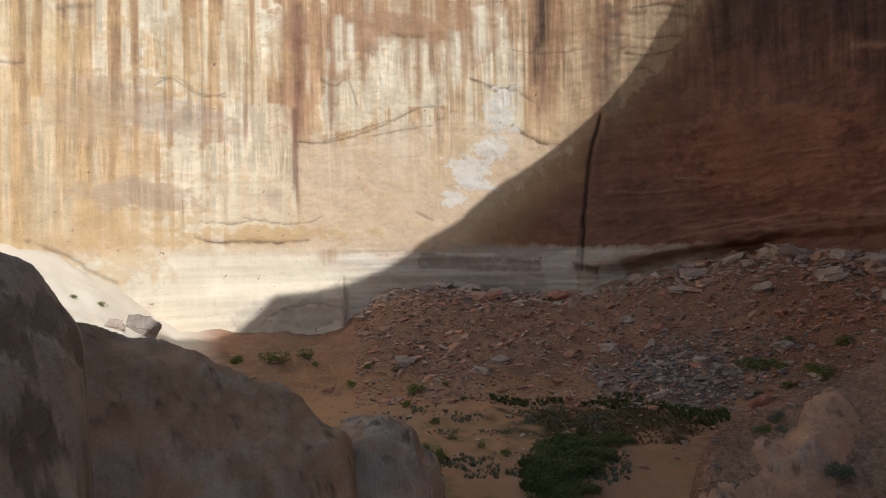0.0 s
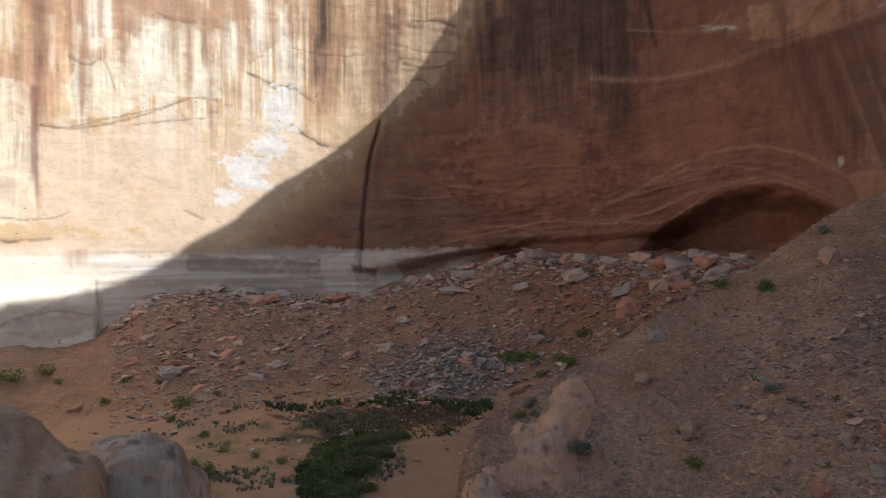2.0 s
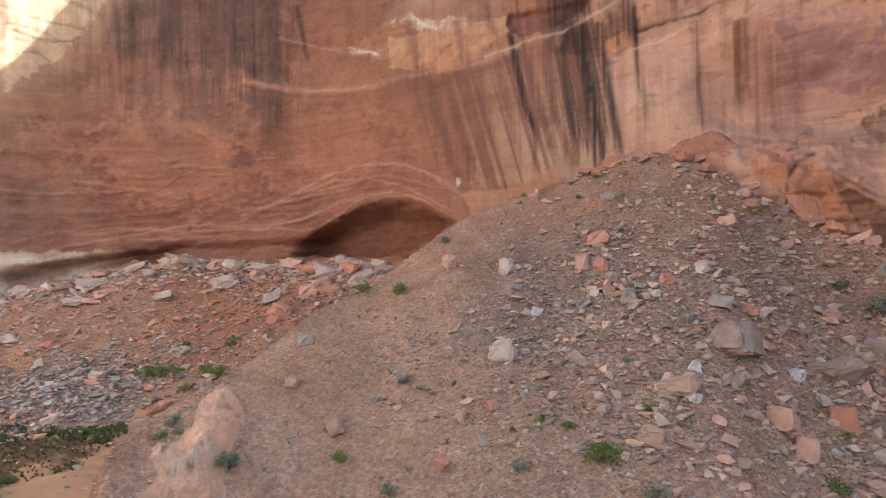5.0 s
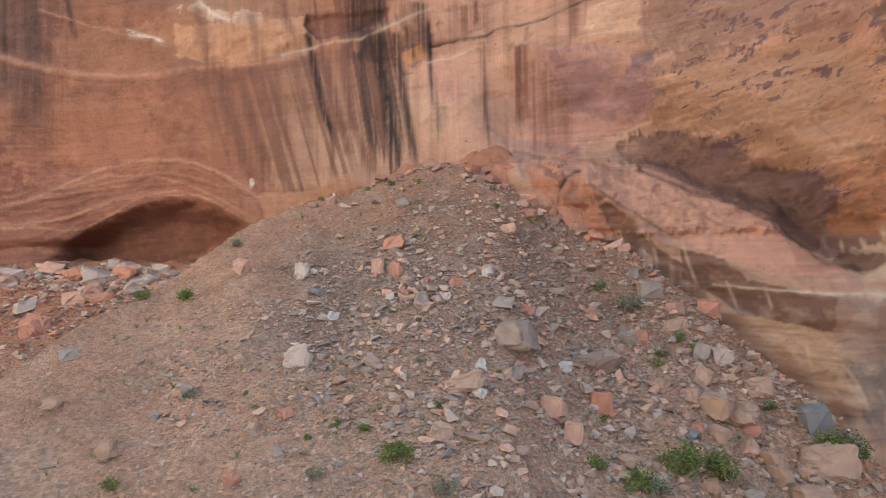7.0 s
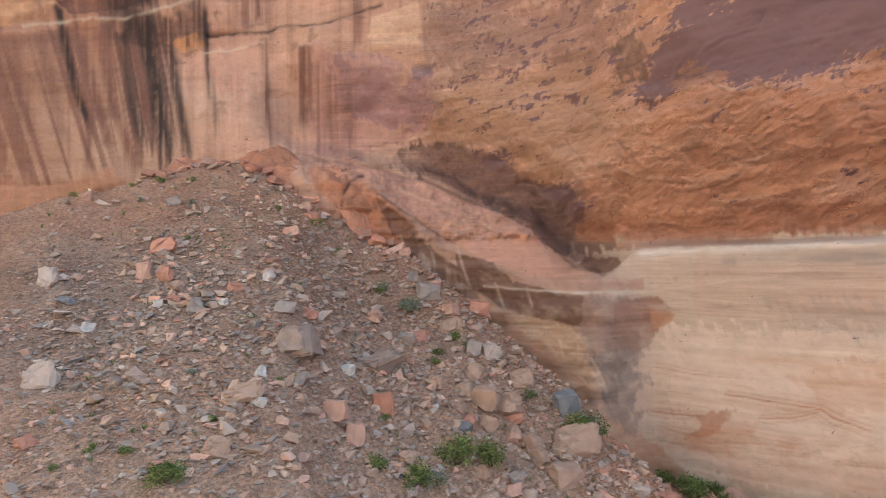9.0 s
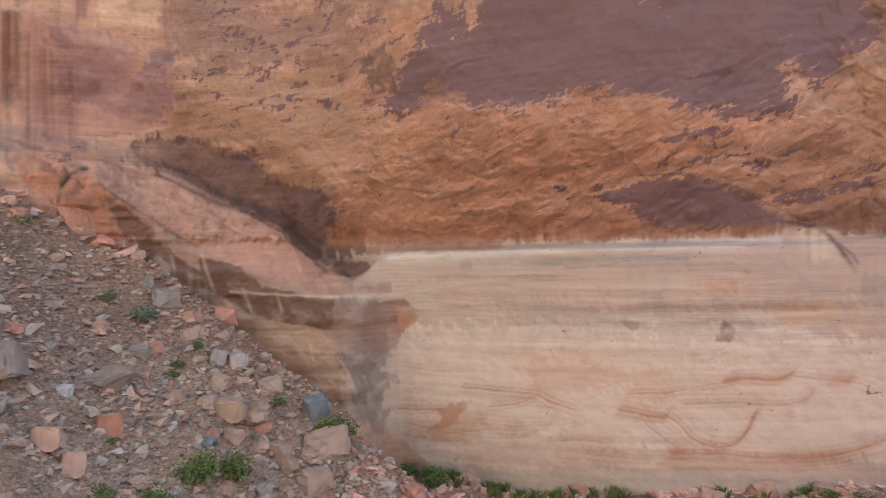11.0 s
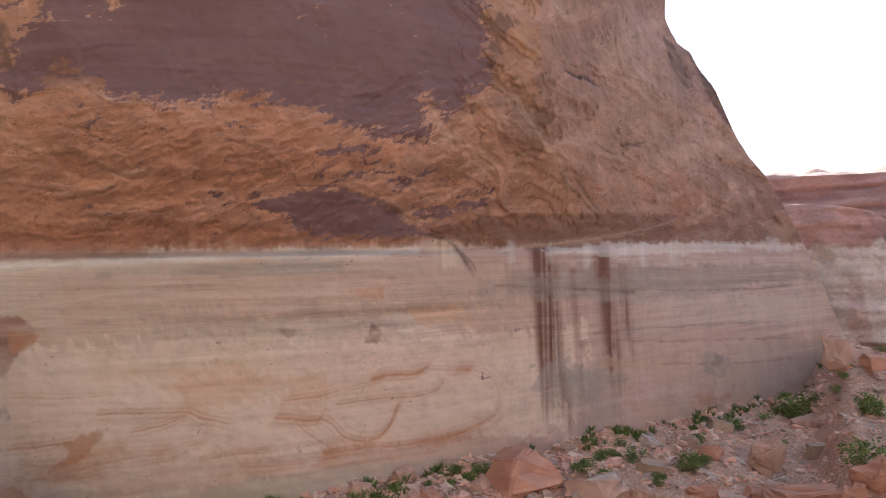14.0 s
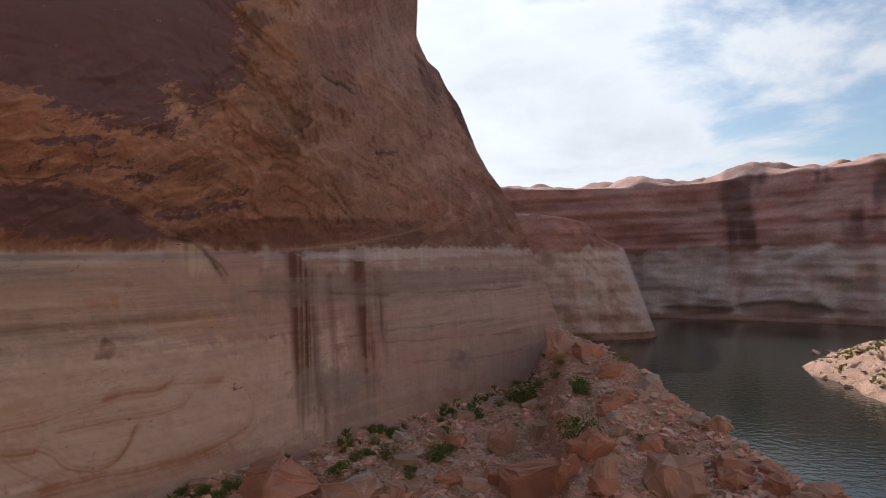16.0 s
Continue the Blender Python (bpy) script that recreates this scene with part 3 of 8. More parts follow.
        edge = 0.06 + 0.16 * ragged if ragged < 1.2 else 0.5 * ragged
        if tone is not None:
            self.tint(tone, k * step(-edge, edge, d) * np.clip(0.92 + 0.9 * self.fine[at] + 0.5 * self.mid[at] + 0.4 * self.beds[at], 0.4, 1), at)
        if out:
            self.relief[at] -= out * step(-0.08, 0.3, d)

    def patch(self, tone, b, e, hb, he, k, ragged=1.0):
        """A stain or fresh scar with a ragged outline."""
        at = self.part(b - 1.6 * hb - 1, b + 1.6 * hb + 1, e - 1.6 * he - 1, e + 1.6 * he + 1)
        if at is None:
            return
        d = np.hypot((self.B[at] - b) / hb, (self.E[at] - e) / he)
        d = d + ragged * (0.6 * self.mid[at] + 0.55 * self.fine[at] + 0.25 * self.big[at])
        self.tint(tone, k * step(1.05, 0.90 if ragged > 1.1 else 0.66, d), at)


RUNS = (0.83, 0.77, 0.65)
TAWNY, BUFF, GOLD, CREAM, CHALK, ASH = (0.49, 0.30, 0.205), (0.69, 0.52, 0.345), (0.59, 0.415, 0.23), (0.70, 0.60, 0.49), (0.72, 0.69, 0.66), (0.35, 0.31, 0.285)
RUST, UMBER, SOOT, BLACK, DUSK = (0.42, 0.26, 0.16), (0.19, 0.10, 0.08), (0.095, 0.066, 0.06), (0.04, 0.03, 0.03), (0.42, 0.325, 0.275)
PALEBED, SCAR = (0.47, 0.27, 0.20), (0.47, 0.235, 0.135)
BRICK, OCHRE, TAN, ROSE = (0.43, 0.205, 0.13), (0.49, 0.285, 0.17), (0.51, 0.365, 0.28), (0.60, 0.355, 0.27)


def cliff_paint(S, B, E, R, Z):
    w = Wall(S, B, E, R, Z)
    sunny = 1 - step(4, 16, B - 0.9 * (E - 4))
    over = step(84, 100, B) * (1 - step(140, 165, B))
    # broad tones from wall to wall; past a diagonal, shade is painted in
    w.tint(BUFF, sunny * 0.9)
    # maroon rock, darkened past the diagonal for the shade lying there
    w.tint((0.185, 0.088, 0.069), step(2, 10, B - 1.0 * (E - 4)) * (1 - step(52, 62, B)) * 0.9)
    w.tint((0.30, 0.155, 0.103), step(46, 54, B) * (1 - step(62, 68, B)) * 0.85)
    w.tint((0.53, 0.29, 0.215), step(62, 68, B) * (1 - step(84, 94, B)) * 0.8)
    w.tint((0.43, 0.24, 0.168), over * 0.9)
    w.tint((0.40, 0.198, 0.145), step(138, 156, B) * 0.85)
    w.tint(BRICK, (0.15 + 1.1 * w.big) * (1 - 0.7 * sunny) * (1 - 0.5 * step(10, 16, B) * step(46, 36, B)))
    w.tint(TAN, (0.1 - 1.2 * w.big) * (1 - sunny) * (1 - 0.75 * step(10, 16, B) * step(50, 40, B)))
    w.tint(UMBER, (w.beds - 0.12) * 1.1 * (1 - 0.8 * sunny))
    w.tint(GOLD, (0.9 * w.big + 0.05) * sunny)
    # runs of brown and cream varnish hanging from the upper wall
    hang = fbm(B / 1.6, 0, 0, 3, 52) * 5 + line(B, 1.0, (-36, 3), (-25, 6), (-14, 9), (-11, 11.5), (0, 13.5), (8, 15), (14, 13.5))
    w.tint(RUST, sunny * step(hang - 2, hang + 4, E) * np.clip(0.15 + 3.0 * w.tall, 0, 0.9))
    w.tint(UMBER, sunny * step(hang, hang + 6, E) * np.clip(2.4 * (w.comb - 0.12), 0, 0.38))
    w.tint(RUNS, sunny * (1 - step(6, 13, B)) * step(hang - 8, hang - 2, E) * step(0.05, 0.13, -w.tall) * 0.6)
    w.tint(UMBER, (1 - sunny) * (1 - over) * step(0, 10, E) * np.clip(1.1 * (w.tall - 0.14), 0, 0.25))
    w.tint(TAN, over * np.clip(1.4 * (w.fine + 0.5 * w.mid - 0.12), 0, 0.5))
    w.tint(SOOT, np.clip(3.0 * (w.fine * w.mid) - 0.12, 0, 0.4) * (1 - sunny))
    scaly = step(84, 92, B) * step(1.5, 4, E)
    broad = fbm((B * 0.96 + E * 0.28) / 8 + 0.6 * w.big, (E * 0.96 - B * 0.28) / 2.6 + 0.8 * w.big, 0, 4, 75)
    flakes = w.flakes
    w.varnish[:] = over * step(1, 4, E) * (0.08 + 0.35 * w.big) * step(150, 142, B)
    w.varnish[:] = np.maximum(w.varnish, step(84, 90, B) * step(112, 104, B) * step(9, 14, E) * 0.30)
    # shadow band at the overhang's foot towards the lake, tinted umber
    w.tint(UMBER, 1.2 * step(136, 146, B) * step(0.7, 1.4, E) * step(4.8, 2.5, E + 1.5 * w.mid) * 0.5)
    w.tint((0.30, 0.155, 0.105), scaly * step(0.05, 0.10, w.mid + 0.6 * w.fine - 0.4 * flakes) * 0.45)
    w.tint(TAN, step(145, 152, B) * np.clip(2.2 * (-flakes - 0.05), 0, 0.3))
    w.tint(ROSE, scaly * step(0.14, 0.20, -flakes + 0.3 * w.fine) * 0.45)
    # pale band below the old shoreline
    shore = 33.0 - 0.6 * step(102, 108, B) * step(156, 148, B) + 0.8 * w.tall + 0.5 * w.comb
    pale = step(0.5 + 2.5 * sunny, -0.4 - 2.5 * sunny, Z - shore)
    pale = pale * (1 - step(19, 25, B) * (1 - step(66, 72, B)))
    bleach = np.where(B < 60, 0.92, 0.95)[..., None] * pale[..., None]
    w.col[:] = w.col + (np.array((0.67, 0.565, 0.48)) - w.col) * bleach
    w.tint((0.80, 0.73, 0.61), pale * (1 - step(-12, 0, B)) * 0.85)
    w.tint((0.52, 0.48, 0.44), pale * step(-12, 0, B) * (1 - step(20, 40, B)) * 0.7)
    w.tint((0.46, 0.34, 0.255), pale * step(66, 74, B) * (1 - step(101, 108, B)) * 0.8)
    w.tint(ASH, 0.6 * pale * np.clip(0.9 * (w.beds - 0.04) + 0.5 * w.tall, 0, 0.15) * step(-6.5, -2, E) * step(70, 100, B))
    w.tint(CREAM, pale * np.clip(1.2 * w.big + 0.1 - 0.3 * w.tall, 0, 0.6))
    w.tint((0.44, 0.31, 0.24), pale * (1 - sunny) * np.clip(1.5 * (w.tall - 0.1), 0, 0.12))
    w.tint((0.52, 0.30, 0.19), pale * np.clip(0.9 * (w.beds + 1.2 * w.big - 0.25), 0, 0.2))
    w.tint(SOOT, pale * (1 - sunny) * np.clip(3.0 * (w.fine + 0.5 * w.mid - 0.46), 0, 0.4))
    # shadow under the overhang, painted as an umber band above the shoreline
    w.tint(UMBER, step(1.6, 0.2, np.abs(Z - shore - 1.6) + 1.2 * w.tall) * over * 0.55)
    rind = pale * step(-12, -6, B) * step(24, 16, B)
    w.tint((0.30, 0.265, 0.24), rind * step(0.06, 0.16, 0.6 * w.mid + 0.6 * w.big + 0.5 * w.beds) * 0.45)
    w.tint((0.68, 0.65, 0.62), rind * step(0.06, 0.18, -w.mid - 0.4 * w.beds) * 0.5)
    # buttress, and the hollow over its ledge with its shade painted dark
    high = ledge_offset(B, E)
    butt = step(75, 80, B) * (1 - step(100, 104, B))
    w.tint((0.47, 0.285, 0.205), butt * step(0.25, 0.15, high) * step(-0.3, 0.3, E - ledge_face(B) + 0.5 * w.mid) * 0.9)
    w.tint((0.42, 0.235, 0.165), butt * step(0.25, 0.15, high) * step(0.02, 0.12, w.fine + 0.5 * w.beds) * 0.4)
    # steep face under the ledge: shadow and brown stain both in its tone
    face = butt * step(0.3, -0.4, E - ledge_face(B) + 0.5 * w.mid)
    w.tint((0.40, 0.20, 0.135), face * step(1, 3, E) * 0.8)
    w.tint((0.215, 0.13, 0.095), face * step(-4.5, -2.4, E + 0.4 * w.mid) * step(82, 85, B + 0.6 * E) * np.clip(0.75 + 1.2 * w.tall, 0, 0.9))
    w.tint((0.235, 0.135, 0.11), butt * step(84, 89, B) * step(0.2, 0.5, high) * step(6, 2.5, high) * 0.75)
    # curtain of leaning brown and black runs on the slab over the cone
    q = B - 0.28 * (17 - E)
    runs = fbm(q / 0.42, E / 30, 0, 3, 57)
    curtain = step(45.5, 49.5, q) * step(59.5, 57, q) * step(3.5, 7, E + 3 * w.tall) * step(18.6, 17.4, E + 0.6 * w.mid - 0.12 * (B - 54))
    w.tint(UMBER, curtain * np.clip(5.0 * (runs + 0.0), 0, 0.8))
    q = B - 0.17 * (20 - E)
    runs = fbm(q / 0.30, E / 30, 0, 3, 58)
    curtain = step(56, 57.5, q) * step(66.5, 64.5, q) * step(7, 10, E + 3 * w.tall)
    w.tint(UMBER, curtain * np.clip(5.0 * runs, 0, 0.8))
    # laminated grey top of the pale band towards the lake
    laminae = fbm(B / 9, 0, Z / 0.55, 3, 59)
    w.tint((0.36, 0.27, 0.225), pale * step(112, 132, B) * step(-8.5, -4.5, E + w.mid) * np.clip(0.25 + 1.8 * laminae, 0, 0.6))
    w.tint((0.45, 0.31, 0.27), pale * step(126, 148, B) * 0.65)
    # swept cross-beds round the cave and low on the pale wall
    arch = line(B, 2.0, (10, 0), (22, 1.2), (32, 2.0), (38, 3.6), (44, 6.5), (48, 7.2), (53, 5.5), (58, 4), (104, 0), (170, 0))
    sweep = np.where(B < 70, 1.25 * (E - arch), 0.8 * E) + 3.6 * fbm(B / 9, E / 5, 0, 3, 62) + 1.2 * w.big
    off = np.abs(sweep - np.floor(sweep) - 0.5)
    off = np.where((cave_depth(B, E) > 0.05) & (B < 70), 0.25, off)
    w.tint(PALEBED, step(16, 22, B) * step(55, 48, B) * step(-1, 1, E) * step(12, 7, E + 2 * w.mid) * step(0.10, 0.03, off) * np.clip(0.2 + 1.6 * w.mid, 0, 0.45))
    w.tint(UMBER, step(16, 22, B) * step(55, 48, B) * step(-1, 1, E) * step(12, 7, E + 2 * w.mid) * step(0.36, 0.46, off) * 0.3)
    w.tint((0.44, 0.22, 0.14), pale * step(104, 108, B) * step(-8.5, -10.5, E + w.mid) * step(0.14, 0.04, off) * np.clip(0.1 + 1.0 * w.mid, 0, 0.22))
    w.tint((0.46, 0.31, 0.25), pale * step(122, 132, B) * step(-2.5, -5, E + w.mid) * step(-14, -11, E) * step(0.34, 0.46, off) * 0.25)
    w.tint((0.47, 0.375, 0.30), pale * step(99, 105, B) * step(134, 118, B) * step(-9.5, -5, E + w.mid) * 0.6)
    w.tint((0.56, 0.345, 0.26), scaly * step(0.05, 0.28, broad) * 0.5)
    w.tint((0.27, 0.145, 0.11), scaly * step(0.05, 0.28, -broad) * 0.5)
    w.tint((0.58, 0.43, 0.40), 0.35 * pale * step(118, 140, B))
    stain_sunlit(w)
    stain_and_shade_back(w)
    stain_and_shade_slab(w)
    stain_and_shade_overhang(w)
    stain_and_shade_band(w)
    stain_end(w)
    # plates that have spalled off, beds and fine roughness
    plates = fbm(B / 9, E / 6, Z / 40, 4, 71) * 7
    plate = np.floor(plates) + step(0.0, 0.12, plates - np.floor(plates))
    rough = step(84, 100, B) * step(0.5, 3, E) * (1 - over * step(14, 18, E + 4 * w.big))
    # slabs leaning down towards the lake on the wall's end
    lean = fbm((B + E) / 3.0 + 0.4 * w.mid, (B - E) / 9 + 0.5 * w.mid, 0, 3, 73) * 5
    slab = np.floor(lean) + step(0.0, 0.14, lean - np.floor(lean))
    slabby = step(139, 146, B) * step(1.5, 4, E)
    crack = step(0.10, 0.03, np.abs(lean - np.floor(lean) - 0.06)) * slabby
    w.tint((0.17, 0.095, 0.07), crack * np.clip(0.1 + 1.5 * w.mid, 0, 0.5))
    terraces = flakes * 5
    scale = np.floor(terraces) + step(0.0, 0.18, terraces - np.floor(terraces)) - 1
    relief = 2.0 * w.big + 0.8 * w.mid + 0.35 * w.beds * (1 - 0.5 * sunny) + 0.16 * plate * (1 - step(55, 70, B)) + 0.22 * w.fine
    relief = relief * (1 - 0.5 * sunny)
    relief = relief + rough * (0.3 * w.mid + 0.08 * w.fine + 0.3 * flakes + 0.14 * scale) + w.relief * np.where(B < 22, 0.55, np.where(B > 80, 0.4, 0.8))
    relief = relief + slabby * (0.38 * slab + 0.2 * w.fine)
    relief = relief + butt * step(0.5, 0.0, high) * (0.5 * w.mid + 0.45 * w.fine + 0.25 * plate + 0.5 * w.beds)
    relief = relief + 0.18 * step(0.16, 0.05, off) * step(16, 22, B) * step(55, 48, B) * step(-1, 1, E) * step(12, 7, E) * -1
    relief = relief * (1 - 0.55 * pale) + pale * (0.25 - 0.17 * step(102, 108, B) * step(-4, -7, E)) * w.beds + rind * (0.5 * w.beds + 0.35 * w.mid)
    plum = step(0.4, 0.75, w.varnish)
    grit = 1 - 0.68 * pale - 0.55 * sunny * (1 - pale) - 0.75 * plum * (1 - pale)
    back = step(12, 18, B) * step(60, 52, B)
    runs = np.clip(0.75 * sunny * (1 - pale) * step(hang - 5, hang + 1, E) + 0.9 * step(20, 24, B) * step(40, 37, B) * step(9, 14, E) + 0.3 * step(44, 50, B) * step(84, 76, B) + 0.2 * step(140, 148, B) * pale, 0, 0.9)
    flaky = (1 - pale) * (0.12 + 0.75 * step(80, 90, B) * step(0.5, 3, E) * (1 - 0.5 * step(142, 150, B))) * (1 - 0.9 * plum) * (1 - butt)
    bedded = np.clip(0.8 * pale * step(80, 95, B) * step(-9, -4, E + 2 * w.mid) + 0.1 * pale + 0.4 * back * step(14, 9, E) + 0.7 * butt + 0.1, 0, 0.9)
    return w.col, relief, np.clip(grit * (1 - 0.5 * over) * (1 - 0.5 * step(44, 50, B) * step(90, 82, B)), 0.2, 1), np.stack([runs, flaky, bedded], axis=-1), np.clip(w.varnish, 0, 1)


def stain_sunlit(w):
    w.area((0.60, 0.44, 0.25), 0.5, 0.5, 0, (-34.9, 19.3), (-32.7, 19.7), (-29.0, 17.9), (-29.8, 14.9), (-33.5, 16.0), (-34.9, 15.4))
    w.area((0.60, 0.39, 0.25), 0.5, 0.6, 0, (-34.9, 15.0), (-29.8, 14.1), (-24.1, 10.2), (-23.7, 7.9), (-27.5, 6.4), (-26.3, 1.4), (-35.0, 1.4))
    w.area((0.69, 0.55, 0.43), 0.75, 0.7, 0, (-13.1, 10.4), (-4.1, 11.9), (0.2, 13.1), (11.1, 9.3), (-0.0, 1.0), (-12.3, 1.2), (-13.2, 4.2))
    w.area((0.76, 0.66, 0.52), 0.7, 0.5, 0, (-17.8, 13.8), (-13.1, 13.5), (-13.5, 3.2), (-22.0, 3.3), (-24.1, 9.7), (-18.8, 10.4))
    w.area((0.44, 0.345, 0.295), 0.55, 0.4, 0, (-30.2, 14.5), (-26.2, 14.5), (-22.4, 13.5), (-18.8, 12.8), (-19.2, 11.4), (-23.7, 11.1), (-27.4, 11.7))
    w.area((0.42, 0.33, 0.29), 0.6, 0.3, 0, (-27.1, 7.3), (-25.0, 6.9), (-22.0, 4.7), (-23.3, 4.4), (-26.7, 5.5))
    w.area((0.37, 0.225, 0.165), 0.75, 0.25, 0.3, (-13.9, 21.0), (-4.9, 21.7), (-0.8, 21.1), (1.2, 19.7), (-3.9, 19.6), (-5.8, 17.9), (-7.0, 18.4), (-10.5, 18.2), (-13.9, 19.4))
    w.area((0.53, 0.31, 0.205), 0.6, 0.3, 0, (-13.9, 19.5), (-10.5, 18.2), (-11.1, 14.0), (-13.0, 10.6), (-14.0, 13.9))
    w.area((0.78, 0.69, 0.55), 0.75, 0.2, -0.2, (-4.8, 19.4), (0.7, 19.2), (0.6, 13.8), (-4.6, 13.6), (-7.1, 11.7), (-10.6, 11.2), (-11.0, 13.6), (-9.1, 17.4), (-6.0, 17.7))
    w.area((0.45, 0.28, 0.19), 0.6, 0.3, 0, (0.4, 22.5), (6.4, 22.2), (6.6, 19.5), (2.7, 16.4), (0.6, 17.0))
    w.area((0.60, 0.46, 0.32), 0.55, 0.5, 0, (16.2, 21.0), (22.6, 20.5), (19.8, 16.1), (16.0, 12.8), (15.9, 17.0))
    w.area((0.34, 0.27, 0.19), 0.6, 0.3, 0, (14.4, 21.1), (16.1, 21.0), (15.8, 12.4), (14.5, 12.5))
    w.streak(RUNS, 0.16, 0.75, (-25.2, 19.3), (-25.3, 13.0))
    w.streak(RUNS, 0.18, 0.75, (-23.6, 20.3), (-23.7, 13.8))
    w.streak(RUNS, 0.12, 0.7, (-22.4, 20.0), (-22.4, 14.1))
    w.streak(RUNS, 0.16, 0.75, (-21.4, 19.9), (-21.4, 13.5))
    w.streak(RUNS, 0.14, 0.7, (-20.4, 19.6), (-20.5, 13.4))
    w.streak(RUNS, 0.16, 0.7, (-19.0, 19.9), (-19.1, 13.2))
    w.streak(RUNS, 0.22, 0.75, (-17.3, 17.4), (-17.4, 8.1))
    w.streak(RUNS, 0.45, 0.8, (-15.4, 21.0), (-15.6, 15.7))
    w.streak(RUNS, 0.30, 0.8, (-14.4, 21.6), (-14.6, 16.2))
    w.streak(RUNS, 0.14, 0.7, (-11.8, 18.6), (-11.8, 14.3))
    w.streak(RUNS, 0.16, 0.7, (-10.0, 18.3), (-10.2, 11.7))
    w.streak(RUNS, 0.14, 0.7, (-6.5, 17.4), (-6.6, 12.2))
    w.streak(RUNS, 0.45, 0.8, (-32.5, 12.9), (-32.4, 1.4))
    w.streak(RUNS, 0.30, 0.75, (-31.9, 10.5), (-31.8, 1.4))
    w.streak(RUNS, 0.18, 0.7, (-34.6, 11.5), (-34.6, 1.9))
    w.streak(RUNS, 0.18, 0.7, (-28.7, 9.2), (-28.6, 5.7))
    w.streak(RUNS, 0.22, 0.7, (-30.7, 5.4), (-30.7, 1.4))
    w.streak(RUST, 0.25, 0.6, (-26.9, 18.2), (-26.9, 12.7))
    w.streak(RUST, 0.22, 0.6, (-18.2, 19.1), (-18.2, 12.8))
    w.streak((0.38, 0.22, 0.15), 0.20, 0.7, (-17.0, 17.0), (-17.2, 9.5))
    w.streak((0.38, 0.22, 0.15), 0.22, 0.7, (-12.5, 19.5), (-12.8, 11.1))
    w.streak((0.38, 0.22, 0.15), 0.16, 0.6, (-9.8, 16.9), (-10.0, 10.7))
    w.streak((0.38, 0.22, 0.15), 0.20, 0.6, (-4.0, 18.4), (-4.0, 14.1))
    w.streak((0.38, 0.22, 0.15), 0.25, 0.65, (-0.6, 19.8), (-0.8, 15.6))
    w.streak((0.38, 0.22, 0.15), 0.40, 0.7, (2.0, 22.4), (1.9, 16.4))
    w.streak((0.40, 0.235, 0.155), 0.25, 0.65, (6.6, 22.2), (6.5, 18.1))
    w.streak((0.40, 0.235, 0.155), 0.30, 0.6, (11.2, 21.9), (10.8, 17.0))
    w.streak(SOOT, 0.30, 0.65, (9.0, 22.1), (8.8, 15.7))
    w.streak((0.36, 0.22, 0.15), 0.20, 0.6, (9.7, 18.0), (9.3, 12.8))
    w.streak((0.40, 0.25, 0.17), 0.20, 0.6, (13.9, 19.0), (13.5, 11.6))
    w.seam((0.12, 0.08, 0.06), 0.07, 0.60, 0.2, (-24.5, 15.0), (-23.2, 15.4), (-22.3, 15.3), (-21.2, 14.2), (-19.7, 14.0), (-18.8, 14.4))
    w.seam((0.12, 0.08, 0.06), 0.07, 0.60, 0.2, (-4.4, 19.9), (-2.9, 19.5), (0.7, 19.4))
    w.seam((0.12, 0.08, 0.06), 0.06, 0.55, 0.2, (-13.1, 10.6), (-11.2, 10.6), (-9.7, 10.9), (-7.1, 11.8), (-4.1, 12.6), (-2.5, 13.4))
    w.seam((0.12, 0.08, 0.06), 0.08, 0.60, 0.2, (2.7, 16.0), (4.2, 15.3), (5.7, 15.0), (6.7, 15.2))
    w.seam((0.12, 0.08, 0.06), 0.08, 0.60, 0.2, (6.4, 11.8), (7.9, 10.8), (9.6, 10.1))
    w.seam((0.12, 0.08, 0.06), 0.06, 0.55, 0.2, (7.2, 14.6), (8.5, 13.8), (8.9, 13.0))
    w.seam((0.12, 0.08, 0.06), 0.10, 0.70, 0.2, (16.4, 17.2), (18.5, 16.6), (20.3, 16.9))
    w.seam((0.12, 0.08, 0.06), 0.10, 0.70, 0.2, (17.2, 20.6), (19.5, 20.8), (21.3, 20.2))
    w.seam((0.12, 0.08, 0.06), 0.08, 0.60, 0.2, (17.0, 15.7), (18.2, 15.9), (18.9, 15.4))
    w.seam((0.12, 0.08, 0.06), 0.08, 0.60, 0.2, (-21.2, 2.1), (-19.8, 1.9), (-17.1, 2.0), (-14.2, 1.8))
    w.seam((0.12, 0.08, 0.06), 0.06, 0.50, 0.2, (-21.1, 3.6), (-18.0, 3.5), (-15.6, 3.8))
    w.area((0.24, 0.135, 0.10), 0.5, 0.3, 0.3, (17.7, 6.0), (19.6, 6.8), (23.2, 6.4), (24.4, 4.9), (22.6, 2.9), (19.5, 2.4), (17.2, 3.6))
    w.patch(GOLD, -31.4, 7.5, 10.2, 11.8, 0.55, 1.0)
    w.patch(RUST, -3.9, 20.9, 9.2, 2.3, 0.60, 1.0)
    w.patch(RUST, -11.0, 18.7, 5.1, 3.1, 0.35, 1.0)
    w.patch(RUST, 10.4, 20.2, 5.6, 2.6, 0.55, 1.0)
    w.patch(DUSK, -25.4, 5.8, 4.9, 1.4, 0.50, 1.0)
    w.patch(DUSK, -21.9, 11.4, 4.6, 1.4, 0.40, 1.0)
    w.patch(DUSK, -27.8, 12.6, 4.6, 3.1, 0.30, 1.0)
    w.patch(GOLD, -14.2, 2.5, 8.2, 0.8, 0.60, 1.0)
